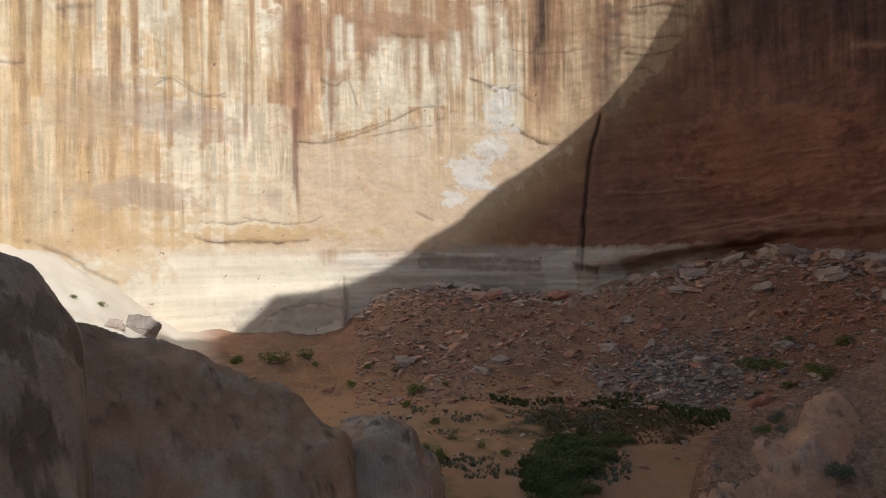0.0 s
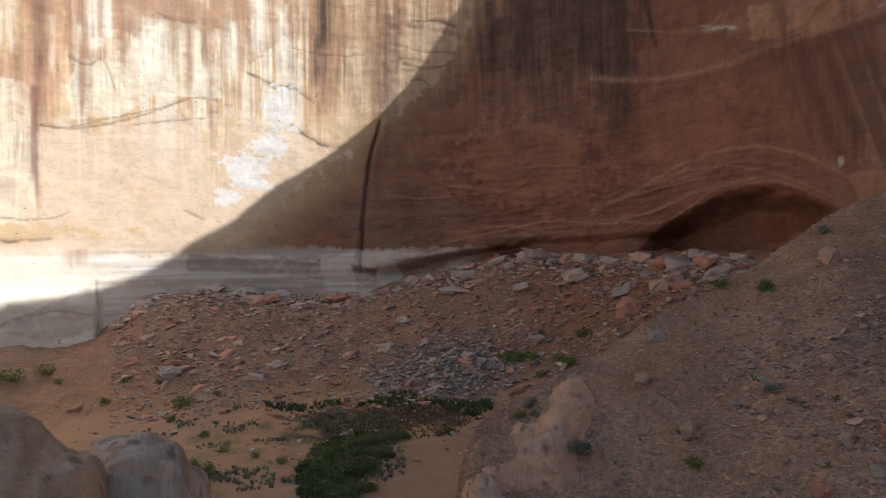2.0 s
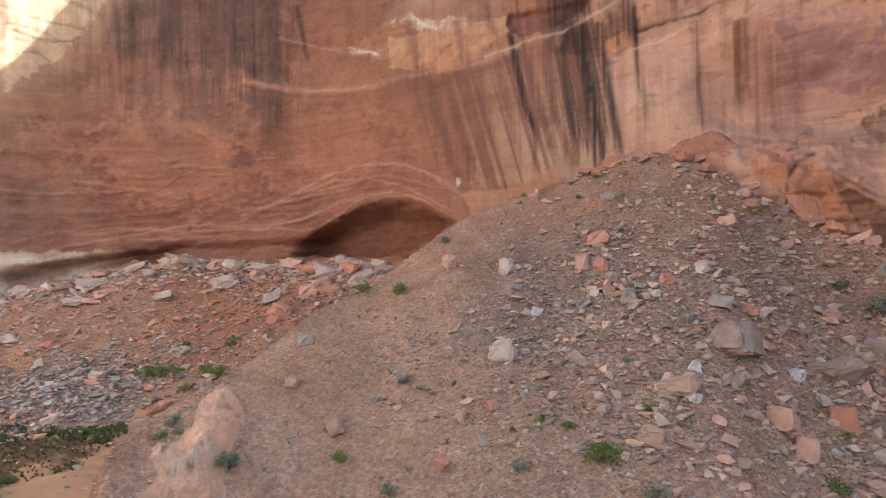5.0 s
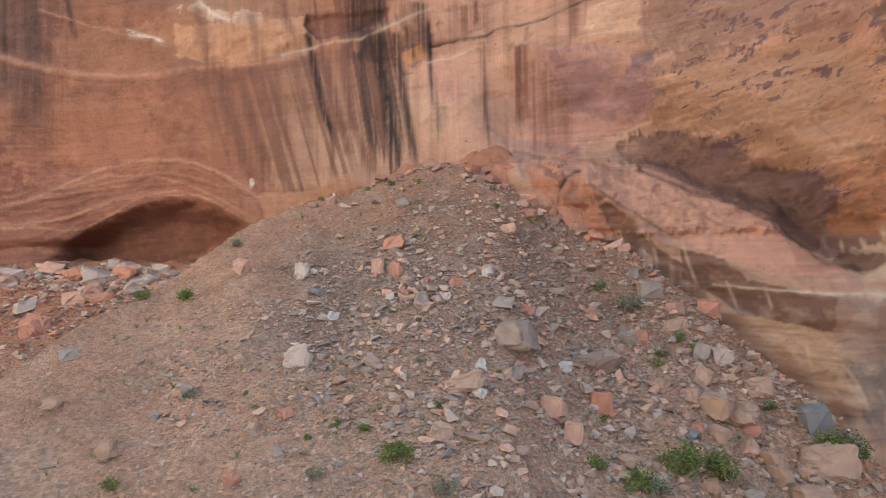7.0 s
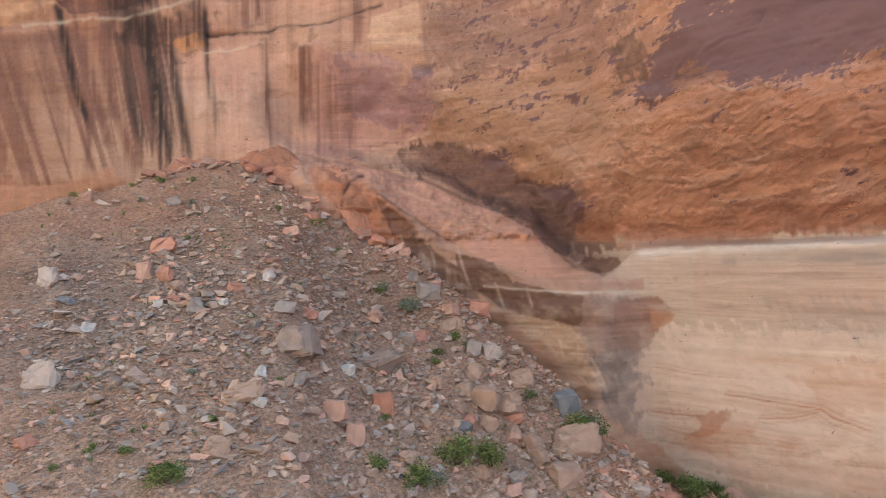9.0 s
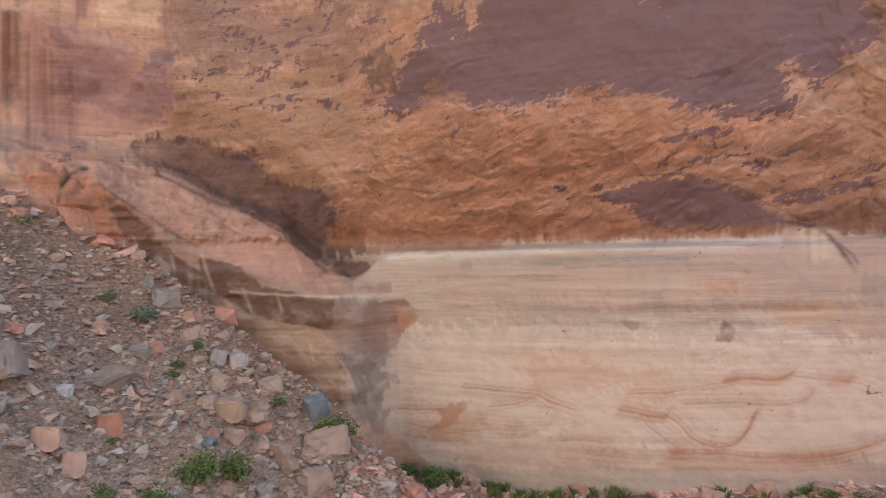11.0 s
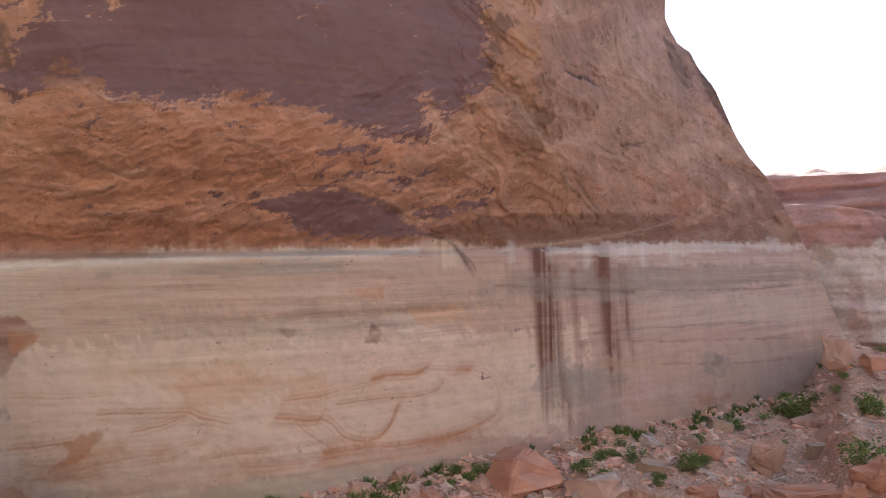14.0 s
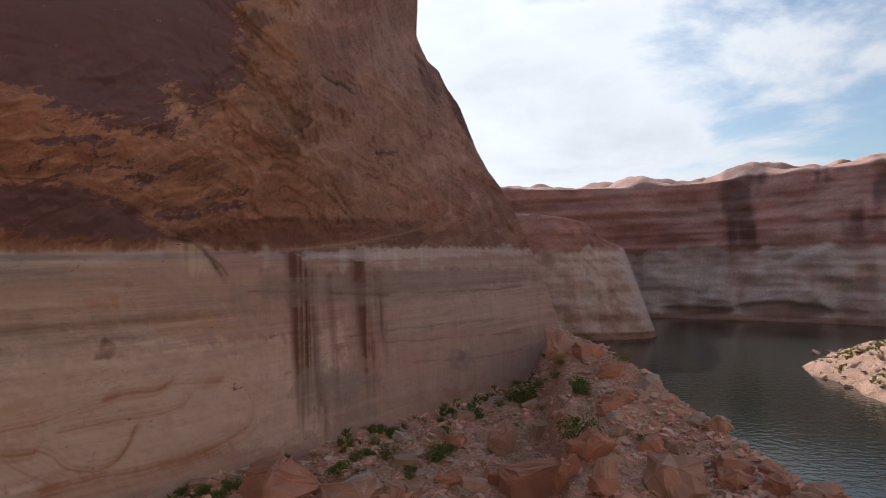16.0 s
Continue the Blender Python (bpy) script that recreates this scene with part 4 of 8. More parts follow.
    w.patch(GOLD, -19.6, 17.3, 6.6, 3.6, 0.40, 1.0)
    w.patch(GOLD, 2.0, 9.4, 4.6, 3.1, 0.25, 1.0)
    w.streak(UMBER, 0.21, 0.70, (-13.0, 13.5), (-13.0, 8.7), (-12.9, 4.0))
    w.streak(UMBER, 0.35, 0.50, (-12.6, 22.2), (-12.7, 13.0))
    w.streak(BLACK, 0.44, 0.65, (9.4, 22.0), (9.2, 18.1))
    w.streak(UMBER, 0.71, 0.60, (15.5, 21.5), (14.9, 17.1), (14.2, 12.7))
    w.streak(UMBER, 0.18, 0.50, (9.6, 18.0), (8.9, 12.8))
    w.streak(UMBER, 0.15, 0.40, (-0.3, 17.9), (-0.2, 9.4))
    w.streak(UMBER, 0.24, 0.40, (6.6, 19.5), (6.5, 15.3))
    w.streak(UMBER, 0.24, 0.35, (11.3, 17.8), (11.7, 12.6))
    w.streak(RUST, 0.26, 0.60, (-1.9, 19.8), (-1.9, 13.9))
    w.streak(RUST, 0.21, 0.50, (-11.6, 18.7), (-11.9, 9.7))
    w.streak(DUSK, 0.53, 0.50, (-14.9, 6.7), (-14.9, 4.7))
    w.streak(RUNS, 0.29, 0.70, (-9.0, 21.0), (-9.0, 16.5))
    w.streak(RUNS, 0.24, 0.70, (-8.0, 20.6), (-8.0, 17.0))
    w.streak(RUNS, 0.65, 0.70, (-4.7, 19.3), (-4.7, 14.1))
    w.streak(RUNS, 0.47, 0.70, (1.5, 19.7), (1.5, 15.0))
    w.streak(RUNS, 0.41, 0.70, (3.8, 21.9), (3.8, 16.9))
    w.streak(RUNS, 0.29, 0.70, (5.8, 21.4), (5.9, 17.2))
    w.streak(RUST, 0.29, 0.50, (-9.8, 17.4), (-9.7, 13.1))
    w.streak(RUST, 0.29, 0.50, (-6.7, 19.7), (-6.7, 14.6))
    w.streak(RUST, 0.29, 0.50, (-3.2, 20.7), (-3.1, 14.1))
    w.streak(RUST, 0.35, 0.50, (-0.3, 20.7), (-0.3, 16.0))
    w.streak(RUST, 0.59, 0.50, (-10.3, 1.2), (-10.2, -0.3))
    w.seam((0.12, 0.08, 0.06), 0.20, 0.50, 0.2, (4.5, 15.3), (5.4, 14.9), (7.0, 15.0))
    w.seam((0.12, 0.08, 0.06), 0.07, 0.50, 0.2, (-12.6, 10.7), (-10.7, 10.5), (-8.2, 11.0), (-4.1, 12.5), (-1.5, 13.8), (-0.1, 13.7))
    w.seam((0.12, 0.08, 0.06), 0.07, 0.50, 0.2, (-24.5, 14.5), (-23.2, 15.4), (-21.9, 14.6), (-20.9, 13.9), (-18.8, 14.1))
    w.seam((0.12, 0.08, 0.06), 0.07, 0.50, 0.2, (-10.7, 15.9), (-9.5, 15.3), (-8.2, 16.2), (-7.5, 13.7))
    w.seam((0.12, 0.08, 0.06), 0.07, 0.50, 0.2, (-6.4, 11.1), (-4.1, 11.6), (-0.8, 12.0))
    w.seam((0.12, 0.08, 0.06), 0.13, 0.50, 0.2, (-2.3, 4.4), (-0.9, 3.6))
    w.seam((0.12, 0.08, 0.06), 0.15, 0.50, 0.2, (-33.4, 2.0), (-30.3, 0.8), (-28.9, -0.4), (-27.3, -1.4))
    w.seam((0.12, 0.08, 0.06), 0.09, 0.50, 0.2, (6.4, 12.0), (7.6, 10.9), (9.2, 10.2))
    w.seam((0.12, 0.08, 0.06), 0.11, 0.50, 0.2, (-21.4, 2.3), (-20.2, 1.9), (-17.5, 1.9), (-14.2, 1.8), (-12.0, 2.0))
    w.seam((0.12, 0.08, 0.06), 0.07, 0.50, 0.2, (-17.5, 3.9), (-14.7, 3.5), (-12.2, 3.4), (-10.7, 4.1))
    w.seam((0.12, 0.08, 0.06), 0.20, 0.50, 0.2, (-31.1, 19.5), (-28.9, 20.0))
    w.seam((0.12, 0.08, 0.06), 0.07, 0.50, 0.2, (6.3, 18.3), (9.3, 17.7), (12.9, 17.9))
    w.seam((0.12, 0.08, 0.06), 0.09, 0.50, 0.2, (16.1, 17.6), (18.0, 17.5), (20.1, 16.4))
    w.seam((0.12, 0.08, 0.06), 0.09, 0.50, 0.2, (2.7, 15.9), (4.4, 15.4))
    w.seam((0.12, 0.08, 0.06), 0.13, 0.50, 0.2, (-34.9, 15.2), (-33.5, 15.2))
    w.seam((0.12, 0.08, 0.06), 0.09, 0.50, 0.2, (-4.4, 19.8), (-2.9, 19.4))
    w.seam((0.12, 0.08, 0.06), 0.09, 0.50, 0.2, (-8.9, -1.3), (-8.8, -4.9), (-9.1, -6.7))
    w.seam((0.12, 0.08, 0.06), 0.20, 0.50, 0.2, (15.3, 20.2), (17.2, 20.4), (21.7, 19.5))
    w.seam((0.12, 0.08, 0.06), 0.09, 0.50, 0.2, (15.7, 18.8), (18.5, 18.1), (21.2, 18.1))
    w.patch(CHALK, 5.4, 13.2, 1.3, 2.1, 0.85, 1.6)
    w.patch(CHALK, 4.5, 9.9, 1.3, 1.5, 0.85, 1.6)
    w.patch(CHALK, 2.6, 8.1, 1.8, 1.0, 0.85, 1.6)
    w.patch(CHALK, 3.5, 6.7, 1.8, 0.6, 0.85, 1.6)
    w.patch(CHALK, 1.1, 5.6, 0.8, 0.7, 0.85, 1.6)


def stain_and_shade_back(w):
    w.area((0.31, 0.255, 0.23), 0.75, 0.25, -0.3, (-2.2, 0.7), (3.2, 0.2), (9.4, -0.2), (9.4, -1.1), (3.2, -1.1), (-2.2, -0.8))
    w.area((0.58, 0.55, 0.52), 0.75, 0.2, 0.3, (-2.2, -0.8), (1.3, -0.9), (7.2, -1.4), (8.9, -1.9), (5.2, -1.7), (-2.2, -1.5))
    w.area((0.60, 0.57, 0.53), 0.85, 0.12, 0.8, (8.7, -0.2), (11.1, 0.7), (11.8, 0.6), (11.9, -3.8), (9.3, -3.0))
    w.area((0.42, 0.385, 0.36), 0.6, 0.3, 0.3, (4.4, 0.8), (9.0, 0.9), (11.1, 0.7), (8.9, -0.1), (5.2, 0.1))
    w.area((0.62, 0.60, 0.58), 0.75, 0.25, 0, (14.0, -1.0), (16.1, -0.6), (16.8, -1.4), (14.7, -2.3), (13.8, -2.0))
    # undercut's shadow painted as a dark strip
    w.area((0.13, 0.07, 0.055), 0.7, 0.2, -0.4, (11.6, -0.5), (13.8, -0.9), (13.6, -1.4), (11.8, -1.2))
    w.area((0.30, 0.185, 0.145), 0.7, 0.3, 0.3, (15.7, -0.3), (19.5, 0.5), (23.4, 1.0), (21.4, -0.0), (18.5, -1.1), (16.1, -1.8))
    # the same undercut's shadow, painted further along the rubble
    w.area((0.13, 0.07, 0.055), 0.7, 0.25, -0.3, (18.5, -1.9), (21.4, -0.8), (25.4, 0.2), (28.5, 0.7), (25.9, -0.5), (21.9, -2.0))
    w.area((0.52, 0.47, 0.43), 0.5, 0.4, 0.4, (-19.0, -4.5), (-15.2, -2.7), (-13.3, -3.2), (-12.4, -6.2), (-17.6, -6.4))
    w.area((0.40, 0.35, 0.32), 0.5, 0.3, 0, (-15.7, -4.6), (-9.4, -1.8), (-8.9, -4.9), (-12.4, -6.2))
    w.seam((0.2, 0.15, 0.13), 0.08, 0.5, 0.4, (-16.0, -5.1), (-14.3, -3.9), (-11.4, -3.5), (-9.2, -4.1))
    w.streak((0.66, 0.60, 0.52), 0.2, 0.5, (-26.2, -0.4), (-26.3, -4.1))
    w.streak(RUNS, 0.25, 0.6, (-23.8, -0.0), (-23.9, -4.2))
    w.streak(RUNS, 0.25, 0.6, (-19.8, -0.6), (-19.9, -3.9))
    w.area((0.30, 0.13, 0.095), 0.5, 1.0, 0, (27, 1.5), (34, 8), (42, 11), (50, 9), (54, 5), (51, 1), (40, -1), (30, 0))
    w.area((0.10, 0.055, 0.05), 0.3, 0.8, 0, (23.7, 19.5), (25.7, 22.3), (37.5, 22.2), (37.9, 17.6), (36.9, 16.3), (35.3, 14.9), (33.8, 15.4), (30.7, 15.9), (28.7, 15.9), (25.6, 15.9))
    w.area((0.29, 0.165, 0.115), 0.55, 0.4, 0, (24.8, 19.6), (26.2, 19.4), (26.2, 16.1), (24.9, 16.2))
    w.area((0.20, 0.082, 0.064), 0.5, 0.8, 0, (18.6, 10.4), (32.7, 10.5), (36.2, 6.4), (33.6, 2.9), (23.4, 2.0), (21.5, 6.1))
    w.area((0.38, 0.205, 0.135), 0.75, 0.35, 0.5, (36.4, 17.9), (39.0, 18.6), (43.0, 18.7), (46.0, 20.7), (49.4, 20.9), (53.5, 20.7), (57.2, 20.2), (57.0, 18.6), (53.5, 17.7), (49.8, 16.9), (46.9, 17.1), (44.0, 17.8), (39.0, 18.5))
    w.area((0.25, 0.125, 0.085), 0.6, 0.2, -0.5, (49.3, 17.1), (50.3, 18.5), (51.9, 18.9), (51.6, 17.7), (50.2, 17.0))
    w.area((0.32, 0.17, 0.115), 0.5, 0.4, 0, (36.9, 17.2), (41.0, 17.7), (45.9, 17.4), (47.8, 16.5), (43.9, 15.7), (37.9, 15.5))
    w.patch(BRICK, 27.5, 8.1, 7.2, 4.6, 0.50, 1.0)
    w.patch(BRICK, 39.7, 10.7, 8.2, 4.6, 0.40, 1.0)
    w.streak(SOOT, 0.10, 0.5, (14.2, 12.3), (13.4, 9.3), (12.9, 5.6))
    w.streak(SOOT, 0.10, 0.5, (12.7, 5.6), (12.2, 2.0), (11.8, -0.8))
    w.streak(UMBER, 0.5, 0.5, (14.9, 12.0), (13.9, 8.0), (13.2, 4.0))
    w.streak(SOOT, 0.71, 0.70, (24.2, 22.3), (23.8, 15.4))
    w.streak(SOOT, 0.47, 0.60, (25.0, 20.5), (24.9, 15.9))
    w.streak(SOOT, 0.88, 0.65, (27.5, 22.3), (27.1, 15.7))
    w.streak(SOOT, 0.47, 0.40, (28.8, 22.3), (28.7, 13.0))
    w.streak(SOOT, 0.53, 0.55, (30.4, 22.3), (30.4, 11.5))
    w.streak(SOOT, 0.82, 0.80, (32.6, 22.3), (32.5, 14.9))
    w.streak(SOOT, 0.47, 0.80, (34.4, 22.2), (34.4, 15.3), (35.3, 7.9))
    w.streak(SOOT, 0.47, 0.70, (36.0, 22.2), (35.9, 15.3), (36.4, 8.4))
    w.streak(SOOT, 0.41, 0.50, (26.2, 22.3), (26.0, 16.8))
    w.streak(SOOT, 0.29, 0.60, (33.8, 22.3), (33.7, 17.2))
    w.streak(UMBER, 1.00, 0.60, (34.9, 15.3), (35.8, 7.4))
    w.streak(BLACK, 0.18, 0.65, (37.8, 21.6), (38.6, 18.0), (39.3, 16.1))
    w.streak(UMBER, 0.76, 0.35, (31.3, 19.6), (31.6, 10.0))
    w.streak(UMBER, 1.47, 0.30, (27.5, 11.0), (27.7, 6.5))
    w.seam(UMBER, 0.13, 0.60, 0.60, (41.9, 18.4), (44.8, 17.8), (47.2, 17.0), (49.5, 16.9))
    w.seam(CHALK, 0.10, 0.60, -0.20, (42.4, 18.5), (44.8, 18.1))
    w.seam(PALEBED, 0.09, 0.40, -0.25, (41.7, 8.4), (44.6, 8.6), (47.0, 8.7), (49.3, 7.8), (51.6, 6.0))
    w.seam(UMBER, 0.08, 0.30, 0.40, (41.7, 8.1), (44.6, 8.3), (47.0, 8.4), (49.3, 7.5), (51.6, 5.7))
    w.seam(PALEBED, 0.09, 0.40, -0.25, (39.7, 6.3), (42.2, 6.8), (44.6, 7.6), (47.0, 7.4), (49.3, 6.7))
    w.seam(UMBER, 0.08, 0.30, 0.40, (39.7, 5.9), (42.2, 6.4), (44.6, 7.2), (47.0, 7.1), (49.3, 6.4))
    w.seam(PALEBED, 0.09, 0.40, -0.25, (38.1, 3.6), (41.6, 5.5), (44.6, 6.0), (47.0, 6.0), (49.7, 4.9))
    w.seam(UMBER, 0.08, 0.30, 0.40, (38.1, 3.2), (41.6, 5.1), (44.6, 5.7), (47.0, 5.7), (49.7, 4.6))
    w.seam(PALEBED, 0.09, 0.40, -0.25, (32.5, 4.3), (36.6, 5.1), (39.7, 6.0), (42.2, 6.4))
    w.seam(UMBER, 0.08, 0.30, 0.40, (32.5, 4.0), (36.6, 4.8), (39.7, 5.7), (42.1, 6.1))
    w.seam(PALEBED, 0.09, 0.40, -0.25, (26.4, 2.0), (29.4, 2.7), (33.0, 3.0), (36.6, 3.3), (39.6, 4.2))
    w.seam(UMBER, 0.08, 0.30, 0.40, (26.4, 1.6), (29.4, 2.3), (33.0, 2.6), (36.6, 3.0), (39.6, 3.8))
    w.seam(PALEBED, 0.09, 0.40, -0.25, (16.4, 1.7), (20.4, 2.8), (23.9, 2.9), (28.4, 2.6))
    w.seam(UMBER, 0.08, 0.30, 0.40, (16.4, 1.3), (20.3, 2.4), (23.8, 2.6), (28.4, 2.2))
    w.seam(PALEBED, 0.09, 0.40, -0.25, (17.4, 0.7), (22.3, 2.1), (26.4, 1.8), (30.5, 2.3))
    w.seam(UMBER, 0.08, 0.30, 0.40, (17.4, 0.3), (22.3, 1.8), (26.4, 1.4), (30.5, 2.0))
    w.seam(PALEBED, 0.09, 0.40, -0.25, (19.4, 2.3), (23.3, 2.6), (26.4, 3.0))
    w.seam(UMBER, 0.08, 0.30, 0.40, (19.4, 2.0), (23.3, 2.3), (26.4, 2.6))
    w.seam(PALEBED, 0.09, 0.40, -0.25, (34.5, 1.6), (38.1, 0.8), (40.6, 1.3), (44.5, 2.0))
    w.seam(UMBER, 0.08, 0.30, 0.40, (34.5, 1.2), (38.1, 0.4), (40.6, 1.0), (44.5, 1.7))
    w.seam(PALEBED, 0.09, 0.40, -0.25, (25.9, 7.6), (28.5, 8.2), (31.6, 8.0))
    w.seam(UMBER, 0.08, 0.30, 0.40, (25.9, 7.2), (28.5, 7.9), (31.6, 7.6))
    w.seam(PALEBED, 0.09, 0.40, -0.25, (20.4, 6.6), (24.4, 6.1), (28.0, 5.4))
    w.seam(UMBER, 0.08, 0.30, 0.40, (20.4, 6.2), (24.4, 5.7), (27.9, 5.1))
    w.patch(CHALK, 52.1, 7.0, 0.3, 0.7, 0.70, 1.0)
    w.patch(CREAM, 48.7, 20.4, 1.5, 0.5, 0.40, 1.8)
    w.patch(CREAM, 51.9, 20.3, 0.9, 0.6, 0.35, 1.8)
    w.seam(PALEBED, 0.22, 0.7, -0.5, (33.3, 15.3), (36.9, 14.8), (40.9, 14.9), (44.9, 15.4), (47.8, 16.3), (51.1, 16.7), (54.8, 17.3), (57.4, 18.3))
    w.seam(UMBER, 0.08, 0.6, 0.3, (33.3, 14.8), (36.9, 14.3), (40.9, 14.4), (44.9, 14.9), (47.8, 15.8))
    w.seam(PALEBED, 0.07, 0.6, -0.2, (36.4, 19.1), (39.0, 18.5), (44.0, 18.1), (46.9, 17.2))
    w.seam(CHALK, 0.08, 0.6, -0.1, (42.5, 18.2), (43.5, 18.3), (45.0, 18.0))
    w.seam(CHALK, 0.14, 0.6, -0.2, (47.9, 21.1), (48.9, 20.4), (50.3, 20.1))
    w.seam(PALEBED, 0.12, 0.75, -0.35, (33.1, 4.0), (36.7, 5.4), (39.8, 7.4), (43.3, 8.5), (46.7, 8.6), (49.1, 7.9), (51.0, 6.9), (52.3, 5.8))
    w.seam(PALEBED, 0.10, 0.7, -0.35, (35.1, 2.9), (38.7, 3.9), (41.7, 5.3), (44.7, 5.7), (47.6, 5.8), (49.1, 5.3))
    w.seam(PALEBED, 0.10, 0.7, -0.3, (32.6, 2.7), (36.1, 2.9), (38.7, 2.6), (40.7, 3.6), (43.2, 5.5), (46.2, 6.1))
    w.seam(PALEBED, 0.09, 0.6, -0.3, (37.7, 5.9), (41.3, 7.3), (44.3, 7.2), (47.2, 6.6), (49.5, 5.5), (51.4, 4.2))
    w.seam(PALEBED, 0.08, 0.6, -0.2, (23.4, 2.0), (27.5, 3.0), (30.5, 3.2), (32.8, 2.9))
    w.seam(PALEBED, 0.07, 0.5, -0.2, (14.8, 5.7), (17.6, 5.4), (20.5, 5.7))
    w.area((0.40, 0.22, 0.15), 0.75, 0.25, 0.4, (52.3, 5.8), (57.2, 6.4), (60.5, 8.0), (61.7, 6.7), (57.1, 5.1), (53.2, 3.8))
    # cave's inside darkened: its shade painted over the dark red rock
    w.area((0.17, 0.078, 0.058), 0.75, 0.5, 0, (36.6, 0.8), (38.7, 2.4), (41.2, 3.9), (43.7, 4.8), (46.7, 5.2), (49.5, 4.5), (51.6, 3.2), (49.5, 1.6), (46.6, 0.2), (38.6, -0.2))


def stain_and_shade_slab(w):
    w.area((0.52, 0.315, 0.205), 0.75, 0.35, 0.5, (46.0, 19.2), (56.7, 21.0), (57.0, 19.4), (53.6, 17.4), (50.4, 16.7), (48.2, 16.7), (46.0, 16.9))
    w.area((0.36, 0.195, 0.125), 0.6, 0.2, -0.5, (49.8, 17.2), (50.8, 18.5), (51.8, 18.9), (51.6, 17.8), (50.4, 17.2))
    w.area((0.20, 0.098, 0.078), 0.85, 0.2, -1.2, (56.8, 21.1), (56.6, 20.1), (57.8, 19.1), (60.0, 19.7), (63.2, 20.5), (64.4, 21.9))
    w.area(BLACK, 0.3, 0.9, 0, (60.8, 19.4), (62.2, 19.0), (64.1, 18.8), (65.5, 18.1), (65.8, 19.4), (65.1, 21.1), (67.0, 21.9), (67.7, 19.6), (67.2, 17.9), (63.1, 17.2), (61.5, 17.7))
    w.area((0.58, 0.285, 0.135), 0.8, 0.25, 0, (64.8, 18.1), (67.0, 19.0), (67.8, 18.1), (66.0, 17.4))
    w.area((0.60, 0.36, 0.27), 0.5, 0.5, 0, (67.9, 17.8), (75.9, 18.0), (75.8, 10.8), (69.8, 9.3), (68.8, 11.2))
    w.area((0.56, 0.29, 0.23), 0.6, 0.6, 0, (68.1, 15.9), (70.4, 16.0), (70.8, 14.1), (68.9, 13.8))
    w.area((0.45, 0.26, 0.225), 0.85, 0.15, 0.35, (76.0, 18.6), (77.0, 19.1), (78.5, 18.3), (80.0, 18.0), (81.6, 18.3), (83.6, 17.9), (85.7, 17.1), (87.5, 17.3), (87.5, 13.1), (86.7, 11.5), (84.5, 10.7), (82.0, 10.2), (80.9, 8.7), (76.8, 9.6), (76.0, 13.3))
    w.area((0.31, 0.19, 0.195), 0.7, 0.7, 0, (79.0, 17.3), (83.1, 17.6), (87.2, 17.0), (86.9, 13.1), (85.1, 11.9), (81.5, 12.5), (79.2, 14.2))
    w.area((0.62, 0.42, 0.295), 0.9, 0.12, 0.3, (82.0, 21.1), (86.3, 22.4), (86.7, 19.0), (85.3, 19.0), (83.1, 18.7), (81.5, 18.2))
    w.area((0.52, 0.30, 0.185), 0.7, 0.3, 0, (82.9, 18.4), (86.7, 18.6), (87.0, 17.3), (85.2, 17.3), (84.1, 17.7))
    w.area((0.20, 0.155, 0.17), 0.85, 0.15, -0.2, (85.5, 17.1), (87.9, 17.3), (87.0, 16.5), (85.7, 15.8))
    w.area(OCHRE, 0.8, 0.15, 0, (84.5, 17.1), (85.5, 17.1), (85.1, 15.5), (84.6, 15.5))
    w.area((0.32, 0.19, 0.155), 0.6, 0.9, 0, (86.9, 22.4), (104.0, 20.7), (103.5, 17.8), (99.4, 17.4), (94.7, 16.9), (90.2, 16.3), (87.2, 17.9))
    w.area((0.45, 0.262, 0.172), 0.75, 0.5, 0.3, (85.1, 10.7), (87.1, 11.4), (88.2, 13.5), (90.2, 16.3), (101.3, 17.0), (105.6, 11.8), (110.1, 14.5), (116.3, 13.7), (116.1, 5.1), (110.7, 2.9), (103.7, 2.7), (101.5, 3.7), (102.0, 6.5), (99.7, 7.1), (96.9, 6.8), (95.0, 7.9), (92.1, 10.2), (89.1, 10.8))
    # hollow over the ledge, darkened inside for its shade
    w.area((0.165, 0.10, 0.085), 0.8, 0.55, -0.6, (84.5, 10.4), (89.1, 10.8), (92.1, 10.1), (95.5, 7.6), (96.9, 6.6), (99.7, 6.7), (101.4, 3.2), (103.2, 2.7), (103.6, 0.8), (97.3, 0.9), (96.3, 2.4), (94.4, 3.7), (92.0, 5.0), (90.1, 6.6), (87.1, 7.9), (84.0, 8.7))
    w.area(PLUM, 0.8, 0.2, 0, (92.1, 9.7), (94.8, 9.4), (94.5, 8.4), (92.6, 8.2))
    w.area(PLUM, 0.75, 0.4, 0, (97.8, 7.1), (99.9, 6.6), (101.7, 4.2), (100.1, 3.5), (97.8, 4.8))
    w.area(PLUM, 0.7, 0.3, 0, (93.9, 16.4), (95.3, 16.8), (95.0, 14.6), (94.3, 15.1))
    w.area(PLUM, 0.65, 0.3, 0, (96.3, 15.0), (96.9, 15.0), (96.8, 13.0), (96.3, 13.5))
    w.area(PLUM, 0.6, 0.3, 0, (94.3, 11.1), (95.5, 10.8), (95.8, 9.9), (94.8, 10.3))
    w.area(PLUM, 0.6, 0.3, 0, (96.2, 9.5), (97.2, 9.2), (97.9, 8.2), (96.7, 8.7))
    w.seam(BLACK, 0.07, 0.7, 0.5, (97.0, 11.5), (99.3, 11.2), (100.7, 11.2), (102.1, 11.4))
    w.seam(UMBER, 0.12, 0.7, 0.5, (99.3, 10.5), (100.2, 9.5), (100.9, 8.3))
